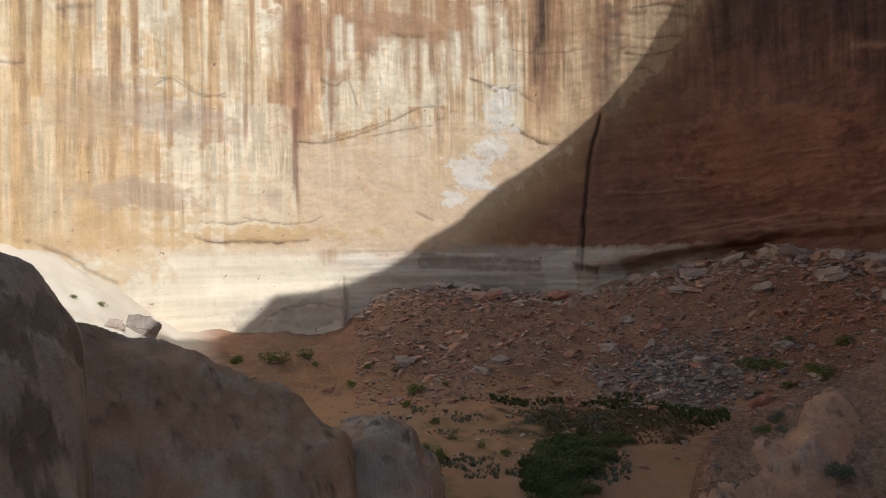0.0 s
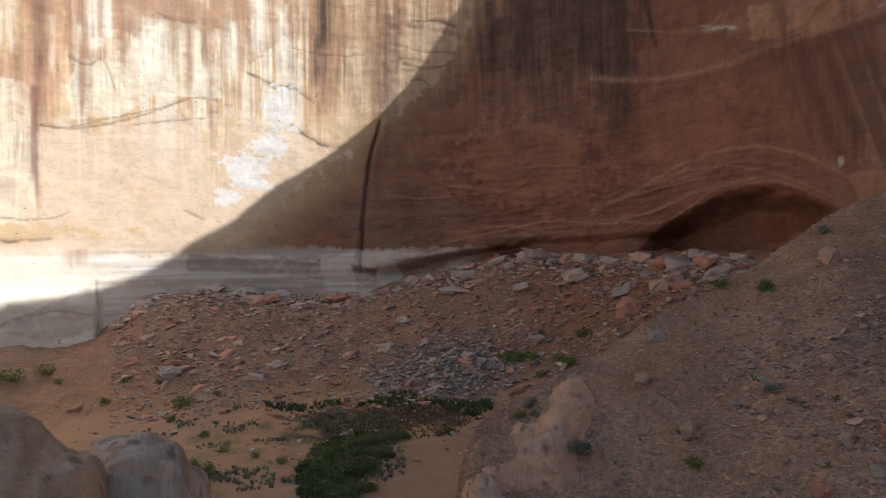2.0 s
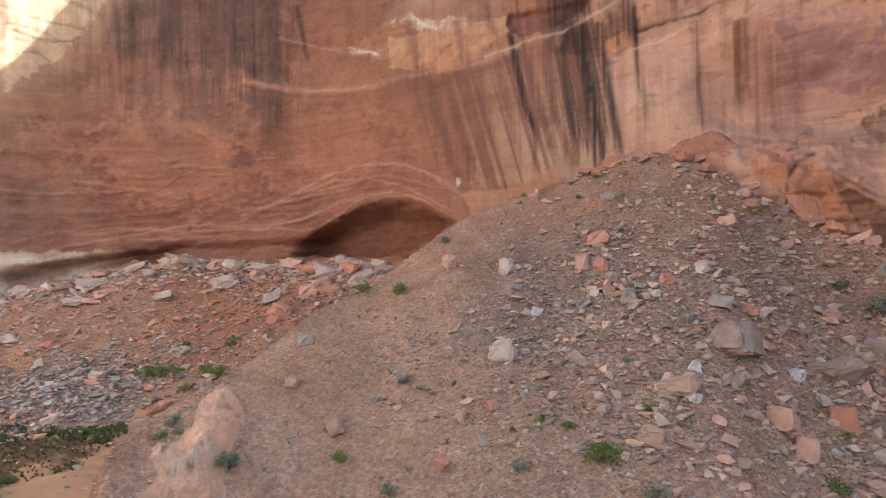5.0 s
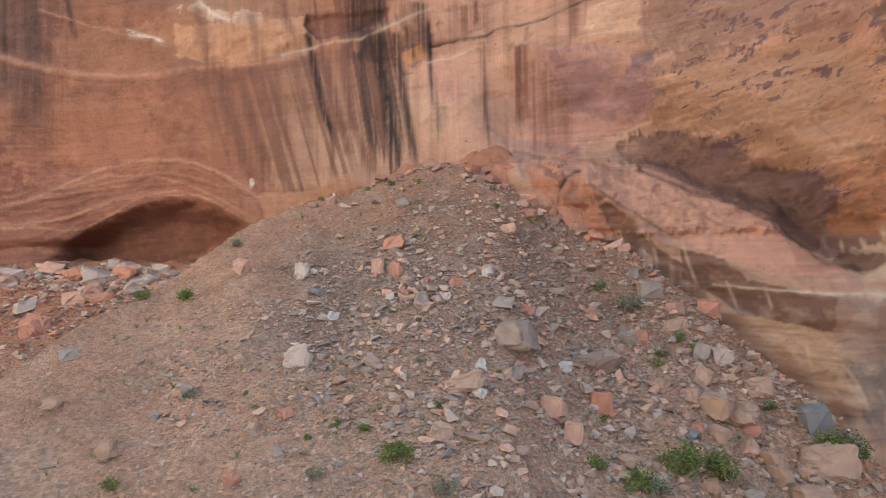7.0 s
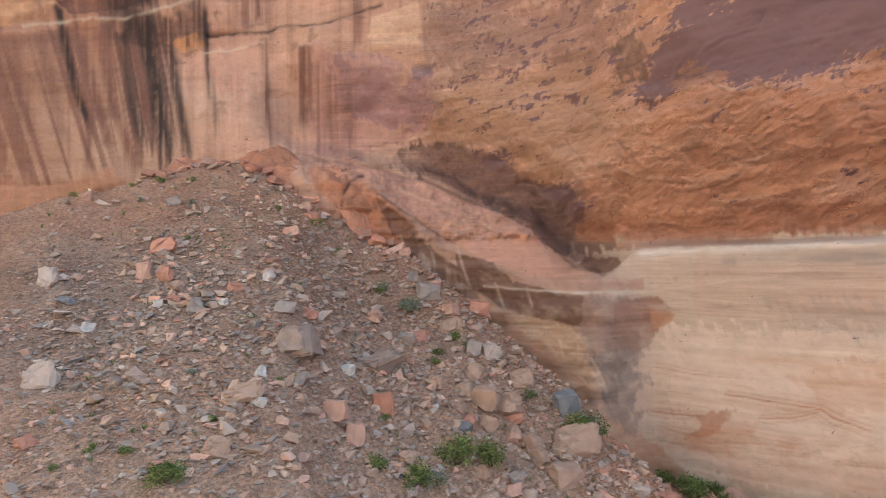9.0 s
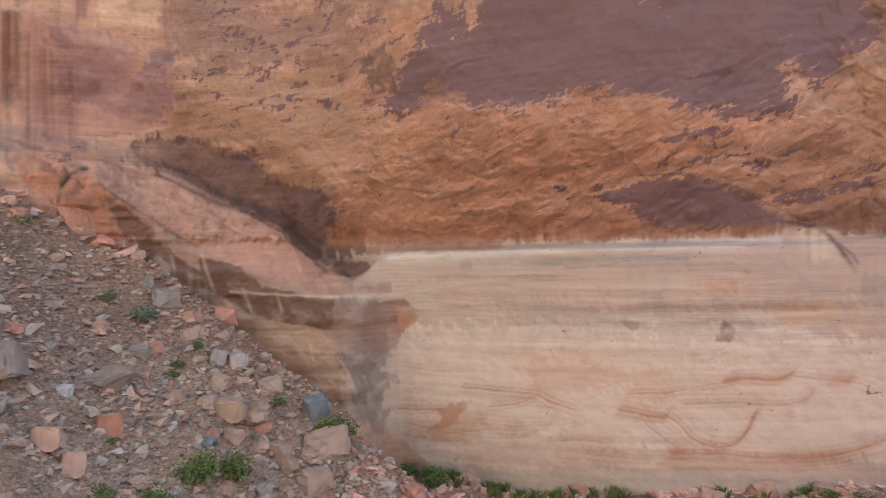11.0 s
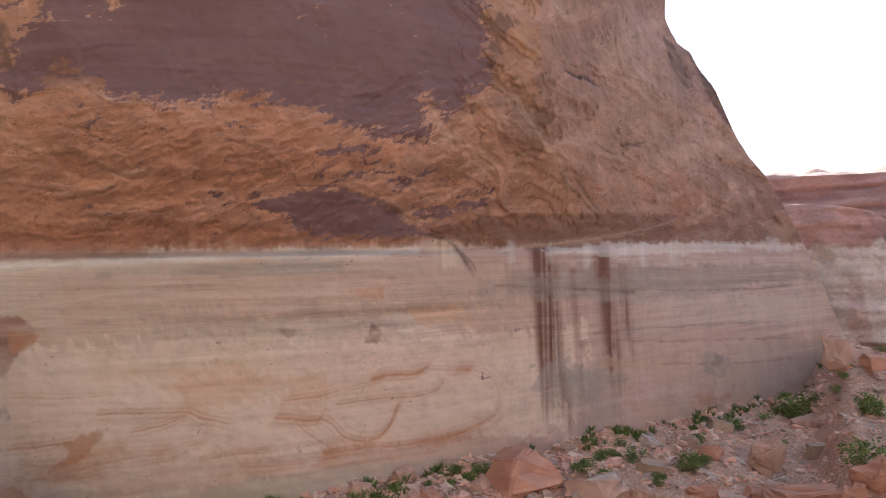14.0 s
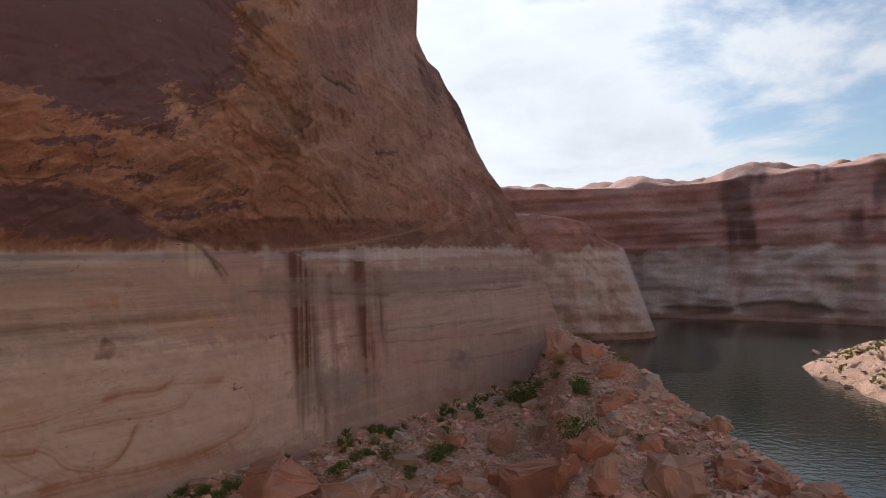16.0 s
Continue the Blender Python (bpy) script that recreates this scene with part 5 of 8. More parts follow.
    w.seam(UMBER, 0.14, 0.6, 0.6, (103.8, 10.1), (105.1, 8.4), (106.3, 7.3), (108.0, 6.8))
    w.seam(TAN, 0.10, 0.6, -0.3, (85.1, 10.8), (86.3, 11.2), (87.4, 11.5))
    # overhang's foot: brown rock, darkened for the shadow there
    w.area((0.34, 0.18, 0.122), 0.7, 0.4, -0.3, (103.7, 2.9), (109.9, 3.1), (116.1, 4.5), (116.0, 1.1), (103.6, 0.8))
    w.streak(BLACK, 0.24, 0.85, (57.0, 19.4), (58.1, 13.6), (59.1, 11.2), (60.2, 8.3))
    w.streak(BLACK, 0.41, 0.70, (61.3, 18.4), (62.0, 14.2), (62.7, 10.7), (64.2, 7.7))
    w.streak(BLACK, 0.71, 0.85, (63.1, 20.0), (63.4, 17.0), (64.1, 12.7), (64.7, 8.0))
    w.streak(BLACK, 0.29, 0.75, (64.8, 19.8), (65.5, 14.2), (66.6, 8.2))
    w.streak(BLACK, 0.21, 0.75, (67.7, 20.8), (68.2, 14.2), (68.9, 10.3))
    w.streak(BLACK, 0.88, 0.75, (61.1, 23.3), (61.5, 19.8), (61.7, 17.5))
    w.streak(BLACK, 0.65, 0.80, (63.2, 23.4), (63.1, 19.8))
    w.streak(BLACK, 0.59, 0.65, (66.9, 22.1), (67.4, 19.8), (67.7, 17.5))
    w.streak(BLACK, 0.26, 0.60, (65.9, 20.3), (66.5, 17.5))
    w.streak(UMBER, 0.29, 0.85, (58.4, 17.8), (59.6, 13.1), (61.0, 8.0))
    w.streak(UMBER, 0.32, 0.85, (59.7, 18.3), (60.7, 13.2), (62.5, 7.4))
    w.streak(UMBER, 0.24, 0.85, (62.4, 17.5), (63.1, 13.2), (63.6, 8.3))
    w.streak(UMBER, 0.38, 0.52, (55.7, 17.2), (57.6, 8.7))
    w.streak(UMBER, 0.32, 0.52, (53.9, 17.1), (55.9, 6.7))
    w.streak(UMBER, 0.53, 0.75, (49.8, 15.9), (50.9, 10.9), (52.5, 6.4))
    w.streak(UMBER, 0.44, 0.83, (50.9, 16.4), (52.3, 11.5), (53.9, 6.7))
    w.streak(UMBER, 0.32, 0.52, (52.1, 20.6), (53.3, 15.7), (54.9, 9.6))
    w.streak(UMBER, 0.41, 0.60, (47.8, 20.6), (48.9, 15.9), (50.4, 10.9))
    w.streak(UMBER, 0.21, 0.75, (72.6, 18.8), (72.9, 10.7))
    w.streak(UMBER, 0.53, 0.83, (75.9, 18.2), (76.2, 10.8))
    w.streak(UMBER, 0.47, 0.83, (72.1, 22.5), (72.4, 19.3))
    w.streak(UMBER, 0.41, 0.68, (70.9, 22.1), (71.2, 18.9))
    w.streak(UMBER, 0.38, 0.60, (80.7, 22.4), (80.8, 18.4))
    w.streak(UMBER, 0.41, 0.45, (77.0, 17.3), (77.1, 10.0))
    w.streak(UMBER, 0.53, 0.52, (78.5, 16.7), (78.5, 9.5))
    w.streak(UMBER, 0.47, 0.45, (80.0, 15.7), (79.9, 8.9))
    w.streak(UMBER, 0.26, 0.60, (54.8, 22.1), (55.7, 18.6))
    w.seam(BLACK, 0.13, 0.80, 1.00, (68.1, 19.0), (70.7, 19.3), (72.5, 19.2), (74.0, 19.9), (76.8, 20.1), (80.1, 21.1), (83.0, 22.1))
    w.seam(CREAM, 0.13, 0.40, -0.40, (54.7, 17.7), (57.7, 18.6), (59.7, 19.2), (61.7, 19.3), (64.8, 20.7), (67.9, 21.7))
    w.seam(CREAM, 0.10, 0.40, -0.20, (67.8, 17.5), (69.9, 18.0), (72.4, 18.5))


def stain_and_shade_overhang(w):
    w.area((0.33, 0.20, 0.155), 0.6, 0.8, 0, (89.3, 19.4), (104.2, 21.8), (105.1, 19.3), (103.7, 17.4), (101.1, 16.7), (96.9, 16.7), (93.0, 16.1), (89.4, 15.5))
    w.area((0.44, 0.275, 0.19), 0.7, 0.5, 0.2, (89.4, 15.5), (101.1, 16.9), (102.8, 12.8), (100.6, 8.1), (96.9, 7.5), (94.9, 9.6), (91.5, 10.1), (89.4, 10.3))
    w.area((0.49, 0.258, 0.172), 0.75, 0.5, 0.3, (109.8, 13.7), (112.2, 15.0), (115.2, 13.4), (120.2, 14.0), (125.4, 14.2), (130.5, 13.3), (133.0, 12.3), (135.5, 11.2), (139.4, 10.7), (140.3, 9.9), (135.9, 9.2), (130.4, 7.9), (124.3, 7.0), (121.2, 6.8), (120.1, 5.5), (115.1, 4.5), (110.2, 3.5), (105.5, 3.5), (101.0, 2.5), (100.6, 6.7), (103.2, 8.2), (106.4, 10.7), (107.4, 13.1))
    w.area((0.445, 0.262, 0.185), 0.8, 0.5, 0, (145.9, 21.2), (160.9, 18.3), (160.5, 4.0), (144.8, 4.9), (144.4, 7.8), (142.7, 10.7), (144.1, 14.8), (145.8, 16.4))
    w.area(PLUM, 0.95, 0.45, -0.35, (106.5, 17.2), (108.8, 19.2), (113.2, 20.4), (115.3, 22.7), (117.3, 25.4), (145.2, 23.7), (145.0, 21.3), (145.1, 17.6), (145.6, 16.4), (144.6, 15.2), (142.8, 14.9), (143.2, 13.5), (141.3, 13.2), (139.9, 14.5), (139.5, 15.2), (138.9, 13.4), (139.9, 11.4), (138.4, 11.0), (135.5, 11.4), (132.5, 12.5), (129.5, 13.6), (125.4, 14.5), (122.3, 14.5), (119.2, 14.0), (117.2, 13.5), (115.2, 13.9), (113.2, 13.9), (112.2, 15.0), (109.8, 15.6), (106.9, 13.1), (105.5, 13.5))
    w.area((0.27, 0.165, 0.155), 0.6, 0.7, 0, (115.3, 22.7), (121.4, 22.8), (124.4, 18.3), (120.3, 18.3), (115.7, 18.7))
    w.area((0.26, 0.165, 0.165), 0.6, 0.3, 0.25, (110.3, 16.6), (111.7, 17.7), (117.2, 18.0), (118.2, 15.4), (113.2, 15.1), (111.2, 15.7))
    w.seam(SOOT, 0.08, 0.7, 0.4, (110.0, 16.5), (110.8, 17.4), (112.2, 18.0), (115.2, 18.3), (115.5, 19.1))
    w.seam(TAN, 0.09, 0.6, -0.3, (116.2, 17.4), (117.2, 16.4), (119.3, 16.6), (122.3, 17.0))
    w.seam(TAN, 0.08, 0.55, -0.2, (120.3, 20.4), (122.1, 19.9))
    w.seam(TAN, 0.14, 0.6, -0.3, (138.1, 21.4), (139.3, 20.0), (138.9, 17.1), (139.0, 15.7), (139.9, 13.8), (141.3, 11.8), (143.1, 10.6), (144.9, 10.1))
    w.seam(TAN, 0.10, 0.5, -0.3, (144.1, 16.1), (145.0, 13.8), (146.3, 11.4))
    w.seam(TAN, 0.08, 0.6, -0.3, (112.2, 14.1), (113.2, 13.5), (115.2, 13.3))
    w.seam(TAN, 0.08, 0.6, -0.3, (135.5, 11.6), (137.4, 11.2), (139.4, 11.6))
    w.seam(TAN, 0.09, 0.6, -0.3, (137.7, 13.5), (138.5, 11.7), (140.1, 10.9))
    w.seam(TAN, 0.09, 0.6, -0.3, (112.1, 8.0), (113.9, 7.6), (115.6, 8.3))
    w.seam(UMBER, 0.10, 0.6, 0.4, (112.4, 8.3), (113.6, 7.9), (115.1, 8.4))
    w.area(PLUM, 0.75, 0.2, -0.2, (110.2, 11.8), (112.2, 12.0), (112.4, 11.3), (110.7, 11.3))
    w.area(PLUM, 0.75, 0.2, -0.2, (106.9, 6.9), (108.3, 7.1), (108.0, 6.7))
    w.area(PLUM, 0.75, 0.2, -0.2, (111.6, 5.0), (114.1, 4.9), (113.8, 4.4), (112.1, 4.6))
    w.area((0.47, 0.25, 0.16), 0.75, 0.4, 0, (105.6, 21.5), (108.4, 22.2), (113.2, 19.9), (108.8, 19.2), (107.9, 18.0), (105.5, 18.0))
    w.area(PLUM, 0.75, 0.3, 0, (108.4, 20.5), (110.3, 22.4), (113.3, 21.7), (113.7, 19.9), (111.3, 18.9), (108.8, 18.3))
    w.area(SOOT, 0.6, 0.7, -0.3, (103.7, 19.4), (105.6, 18.9), (106.5, 17.2), (106.0, 15.4), (104.2, 15.2), (103.3, 16.9))
    w.area(PLUM, 0.7, 0.3, 0, (92.6, 15.9), (94.5, 16.4), (94.2, 15.5), (92.7, 15.3))
    w.area(PLUM, 0.7, 0.25, 0, (95.7, 14.4), (96.5, 14.9), (96.7, 12.8), (96.1, 13.1))
    w.area(PLUM, 0.7, 0.25, 0, (93.3, 14.3), (95.0, 14.2), (94.6, 13.5))
    w.area(PLUM, 0.8, 0.25, -0.2, (91.4, 9.6), (94.5, 9.7), (94.7, 8.4), (92.6, 8.1), (91.5, 8.4))
    w.area(PLUM, 0.75, 0.4, -0.2, (96.9, 6.5), (99.4, 7.1), (101.0, 5.8), (100.6, 4.4), (98.1, 4.5))
    w.area(PLUM, 0.75, 0.35, -0.15, (129.4, 8.1), (133.4, 8.6), (137.9, 8.9), (141.2, 8.1), (138.3, 8.0), (134.4, 8.2), (130.4, 7.7))
    w.area(PLUM, 0.75, 0.3, -0.15, (128.9, 10.3), (132.5, 11.0), (135.5, 10.4), (134.9, 9.7), (130.4, 9.7))
    w.area(PLUM, 0.8, 0.3, -0.15, (135.7, 8.0), (138.3, 8.1), (138.8, 7.1), (136.4, 6.7))
    w.area(PLUM, 0.75, 0.3, -0.15, (120.9, 6.4), (124.3, 6.9), (125.3, 6.0), (122.2, 5.5))
    w.area(PLUM, 0.92, 0.2, -0.4, (126.8, 6.5), (128.9, 7.2), (131.4, 7.1), (134.9, 6.0), (137.3, 4.4), (139.2, 3.1), (140.2, 2.9), (138.2, 2.6), (134.3, 2.7), (130.3, 2.5), (127.3, 3.6), (126.8, 4.7), (124.7, 5.0), (123.2, 5.5), (124.8, 6.2))
    w.seam((0.15, 0.075, 0.06), 0.08, 0.7, 0.4, (127.8, 7.3), (131.4, 7.2), (134.9, 6.0), (137.3, 4.6), (139.5, 3.2), (140.6, 2.9))
    w.area(PLUM, 0.72, 0.5, -0.1, (137.8, 5.7), (144.9, 6.3), (145.4, 5.3), (141.6, 4.4), (139.7, 3.6), (138.3, 4.7))
    # shadow band along the overhang's foot, put into brown tones
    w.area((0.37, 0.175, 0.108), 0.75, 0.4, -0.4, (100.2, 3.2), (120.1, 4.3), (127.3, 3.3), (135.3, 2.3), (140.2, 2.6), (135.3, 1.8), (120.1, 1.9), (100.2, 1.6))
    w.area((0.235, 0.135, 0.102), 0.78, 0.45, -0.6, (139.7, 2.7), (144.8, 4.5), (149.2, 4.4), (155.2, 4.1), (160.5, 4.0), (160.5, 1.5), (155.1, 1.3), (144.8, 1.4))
    w.area((0.24, 0.145, 0.105), 0.6, 1.1, -0.3, (146.0, 16.4), (148.2, 15.7), (150.6, 11.8), (151.2, 10.4), (148.5, 9.8), (146.7, 11.3), (145.9, 14.1))
    w.area((0.24, 0.145, 0.105), 0.6, 0.8, -0.3, (149.9, 19.3), (151.3, 18.2), (150.7, 14.0), (152.3, 11.4), (151.0, 12.0), (149.4, 15.9))
    w.area((0.35, 0.195, 0.15), 0.65, 0.6, 0, (153.6, 18.2), (156.2, 16.1), (156.5, 13.6), (154.3, 14.0), (153.9, 16.1))
    w.area(SOOT, 0.55, 0.6, 0, (145.0, 21.3), (147.8, 20.9), (146.5, 18.5), (145.1, 17.6))
    w.area(OCHRE, 0.6, 0.3, 0.2, (146.9, 20.2), (149.5, 20.2), (152.0, 17.7), (149.1, 17.3))
    w.seam((0.56, 0.36, 0.25), 0.16, 0.5, -0.4, (147.5, 14.9), (148.9, 12.5), (150.2, 10.3), (151.2, 8.9))
    w.seam(BLACK, 0.10, 0.7, 0.6, (152.6, 16.7), (153.5, 16.2), (154.3, 15.8))
    w.seam(SOOT, 0.14, 0.5, 0.5, (152.9, 7.2), (153.7, 5.8), (154.6, 4.7))
    w.seam(TAN, 0.07, 0.5, -0.2, (147.8, 1.4), (151.2, 1.8), (155.1, 2.1), (158.4, 2.4))
    w.seam(BLACK, 0.10, 0.6, 0.5, (156.8, 10.3), (157.9, 10.2), (158.6, 10.3))
    w.seam(TAN, 0.13, 0.38, -0.45, (111.4, 14.8), (112.4, 13.7), (114.5, 13.2))
    w.seam(UMBER, 0.10, 0.45, 0.40, (111.6, 14.5), (112.6, 13.3), (114.6, 12.9))
    w.seam(TAN, 0.13, 0.38, -0.45, (114.0, 14.9), (115.5, 13.5), (117.0, 13.2))
    w.seam(UMBER, 0.10, 0.45, 0.40, (114.1, 14.6), (115.6, 13.1), (117.2, 12.9))
    w.seam(TAN, 0.13, 0.38, -0.45, (111.0, 17.2), (112.5, 17.9), (114.8, 18.2))
    w.seam(UMBER, 0.10, 0.45, 0.40, (111.1, 16.9), (112.6, 17.6), (114.9, 17.9))
    w.seam(TAN, 0.13, 0.38, -0.45, (106.5, 9.9), (108.4, 9.2), (110.4, 9.5))
    w.seam(UMBER, 0.10, 0.45, 0.40, (106.6, 9.5), (108.6, 8.8), (110.5, 9.1))
    w.seam(TAN, 0.13, 0.38, -0.45, (103.6, 7.8), (105.5, 6.9), (108.4, 6.7), (110.9, 6.5))
    w.seam(UMBER, 0.10, 0.45, 0.40, (103.8, 7.5), (105.6, 6.6), (108.5, 6.4), (111.0, 6.1))
    w.seam(TAN, 0.13, 0.38, -0.45, (109.4, 6.0), (111.4, 6.2), (113.4, 7.0))
    w.seam(UMBER, 0.10, 0.45, 0.40, (109.5, 5.6), (111.5, 5.9), (113.5, 6.7))
    w.seam(TAN, 0.13, 0.38, -0.45, (116.5, 17.3), (117.3, 16.6), (119.4, 16.8))
    w.seam(UMBER, 0.10, 0.45, 0.40, (116.7, 17.0), (117.5, 16.3), (119.5, 16.5))
    w.seam(TAN, 0.13, 0.38, -0.45, (111.4, 4.7), (113.4, 4.5), (115.4, 4.9))
    w.seam(UMBER, 0.10, 0.45, 0.40, (111.5, 4.4), (113.5, 4.1), (115.5, 4.5))
    w.seam(TAN, 0.13, 0.38, -0.45, (112.4, 8.5), (114.4, 7.8), (117.5, 8.3))
    w.seam(UMBER, 0.10, 0.45, 0.40, (112.5, 8.2), (114.5, 7.4), (117.6, 7.9))
    w.seam(TAN, 0.13, 0.38, -0.45, (123.6, 10.9), (126.7, 9.4), (128.7, 6.8))
    w.seam(UMBER, 0.10, 0.45, 0.40, (123.8, 10.6), (126.8, 9.0), (128.8, 6.4))
    w.streak(CREAM, 0.8, 0.7, (140.6, 2.2), (141.2, 0.6), (141.8, -1.5))
    w.seam(SOOT, 0.18, 0.75, 0.90, (138.5, 2.9), (140.4, 2.6), (141.9, 1.7), (142.8, 0.3), (143.5, -1.1))


def stain_and_shade_band(w):
    w.area((0.53, 0.395, 0.325), 0.75, 0.6, 0, (109.7, -0.2), (130.3, -0.2), (148.7, -0.3), (148.6, -3.9), (130.2, -4.8), (110.1, -4.7))
    w.area((0.72, 0.595, 0.51), 0.85, 0.9, 0, (107.5, -6.2), (116.0, -5.5), (130.2, -6.6), (146.8, -5.6), (153.0, -5.8), (152.9, -10.6), (152.0, -14.9), (119.9, -15.9), (109.1, -14.1), (107.7, -11.0))
    w.area((0.61, 0.45, 0.375), 0.7, 0.6, 0, (110.0, -15.5), (130.0, -16.6), (146.6, -15.1), (146.1, -16.8), (119.9, -18.2), (112.9, -17.9))
    w.area((0.46, 0.40, 0.34), 0.65, 0.5, 0, (112.9, -17.9), (144.4, -16.7), (143.4, -19.2), (114.9, -19.7))
    w.area(ASH, 0.4, 1.0, 0, (115.0, -3.8), (144.7, -3.2), (145.5, -5.1), (130.2, -6.3), (116.0, -5.3))
    w.area((0.66, 0.56, 0.48), 0.6, 0.8, 0, (135.2, -4.2), (144.6, -4.0), (145.1, -5.1), (137.6, -5.7))
    w.area((0.54, 0.275, 0.165), 0.65, 0.4, 0, (129.7, -2.0), (135.2, -1.9), (135.3, -2.8), (131.7, -2.5))
    w.area((0.58, 0.35, 0.22), 0.5, 0.7, 0, (137.2, -4.0), (141.4, -3.7), (145.1, -4.4), (144.6, -5.4), (139.5, -5.2))
    w.area(UMBER, 0.6, 0.25, 0.2, (134.4, -5.2), (135.2, -5.7), (134.9, -6.8), (133.6, -6.8))
    w.area(UMBER, 0.4, 0.4, 0.1, (125.9, -5.2), (127.8, -5.4), (127.0, -6.3))
    w.area((0.43, 0.21, 0.12), 0.65, 0.45, -0.3, (109.7, -13.0), (111.5, -12.2), (112.8, -12.3), (112.0, -13.4), (110.5, -14.5), (109.0, -14.8), (110.1, -13.7))
    w.area((0.60, 0.39, 0.27), 0.4, 0.8, 0, (116.9, -9.5), (124.0, -8.7), (130.1, -9.7), (129.1, -11.2), (120.0, -11.1))
    w.swirl(0.20, 0.5, 0.05, (107.9, -15.2), (112.0, -14.8), (116.9, -14.7))
    w.swirl(0.16, 0.45, 0.05, (109.1, -15.6), (112.9, -15.5), (117.9, -15.3))
    w.swirl(0.26, 0.5, 0.05, (110.0, -14.4), (112.0, -14.0), (113.9, -13.9))
    w.swirl(0.18, 0.45, 0.05, (119.6, -15.6), (122.4, -15.3), (125.0, -15.5))
    w.swirl(0.14, 0.4, 0.05, (112.9, -14.1), (116.9, -14.5), (119.9, -14.2))
    w.swirl(0.12, 0.4, 0.05, (106.8, -14.0), (109.1, -14.4))
    w.swirl(0.12, 0.4, 0.05, (122.9, -16.4), (127.5, -16.7), (131.5, -16.3))
    w.seam((0.56, 0.35, 0.23), 0.30, 0.4, 0, (118.0, -9.8), (122.0, -9.4), (126.1, -10.1), (129.1, -9.7))
    w.seam((0.56, 0.35, 0.23), 0.25, 0.4, 0, (112.0, -8.4), (116.0, -8.1), (120.0, -8.6))
    w.swirl(0.10, 0.5, 0.1, (139.1, -16.1), (142.1, -15.4), (144.4, -14.5), (145.6, -13.8))
    w.swirl(0.10, 0.86, 0.12, (112.0, -11.1), (116.9, -11.6), (118.7, -11.5), (119.9, -12.3), (122.0, -13.0))
    w.swirl(0.09, 0.69, 0.12, (114.4, -12.8), (116.9, -12.5), (118.7, -11.9))
    w.swirl(0.10, 0.69, 0.12, (106.3, -12.8), (108.6, -12.9), (110.1, -12.9))
    w.swirl(0.16, 0.95, 0.2, (125.8, -12.8), (128.0, -13.1), (129.6, -13.2))
    w.swirl(0.10, 0.86, 0.15, (129.6, -13.0), (130.6, -13.5), (131.5, -14.6), (132.8, -15.2), (134.3, -15.2), (135.8, -14.2), (136.5, -12.3))
    w.swirl(0.09, 0.57, 0.1, (127.5, -13.2), (129.0, -14.6), (130.5, -15.6))
    w.swirl(0.18, 0.80, 0.15, (129.8, -15.9), (131.0, -15.9))
    w.swirl(0.13, 0.80, 0.12, (130.0, -16.1), (133.0, -15.7), (137.4, -15.7), (140.3, -15.3), (143.1, -14.5), (145.1, -13.4))
    w.swirl(0.12, 0.69, 0.12, (137.9, -15.5), (142.2, -14.8), (144.2, -13.9))
    w.swirl(0.10, 0.63, 0.12, (126.6, -11.4), (130.1, -11.2), (133.1, -10.4), (135.1, -10.0))
    w.swirl(0.18, 0.86, 0.15, (134.1, -10.1), (136.1, -9.6), (138.0, -9.8), (139.2, -9.1))
    w.swirl(0.09, 0.57, 0.1, (131.1, -12.0), (135.1, -11.6), (138.9, -11.6), (140.6, -10.7), (140.4, -10.1))
    w.swirl(0.21, 0.86, 0.15, (141.9, -9.4), (143.0, -9.3))
    w.swirl(0.08, 0.52, 0.1, (143.0, -9.2), (144.5, -9.7), (145.6, -11.1), (145.4, -13.0))
    w.swirl(0.08, 0.57, 0.1, (106.3, -9.2), (110.1, -9.8), (113.0, -9.8))
    w.swirl(0.08, 0.52, 0.1, (139.0, -9.3), (141.8, -9.4))
    w.seam((0.50, 0.30, 0.19), 0.2, 0.4, 0, (119.9, -16.9), (130.0, -17.1), (139.8, -16.3))
    w.area((0.42, 0.335, 0.30), 0.55, 0.9, 0, (151.4, -9.2), (156.0, -9.9), (156.2, -13.8), (152.8, -14.6), (151.7, -12.4))
    w.area(ASH, 0.5, 0.5, 0, (151.6, -9.3), (152.8, -9.2), (153.3, -10.2), (151.7, -10.3))
    w.area(ASH, 0.45, 0.5, 0, (143.8, -1.3), (145.6, -1.8), (145.8, -3.9), (144.4, -3.2))
    w.area((0.40, 0.31, 0.27), 0.6, 0.7, 0, (148.2, -0.4), (160.4, -0.3), (160.4, -2.8), (149.0, -3.2))
    w.area((0.55, 0.45, 0.38), 0.5, 0.8, 0, (156.9, -3.5), (160.4, -3.0), (160.2, -7.5), (157.5, -8.1))
    w.seam(SOOT, 0.09, 0.6, 0.3, (142.5, 1.1), (143.4, 0.1), (143.7, -0.5))
    w.seam(ASH, 0.10, 0.55, 0.2, (117.0, -0.4), (120.1, -0.3), (124.4, -0.1), (130.3, 0.0))
    w.seam(CHALK, 0.38, 0.75, -0.30, (105.7, 0.5), (112.3, 0.7), (119.4, 1.0), (126.6, 1.3), (133.5, 1.2), (138.3, 1.3))
    w.seam(ASH, 0.33, 0.70, 0.30, (112.3, -0.3), (119.4, -0.1), (124.0, 0.2), (131.5, 0.1))
    w.seam(ASH, 0.15, 0.50, 0.20, (121.4, -0.6), (131.5, -0.4), (138.7, -0.4))
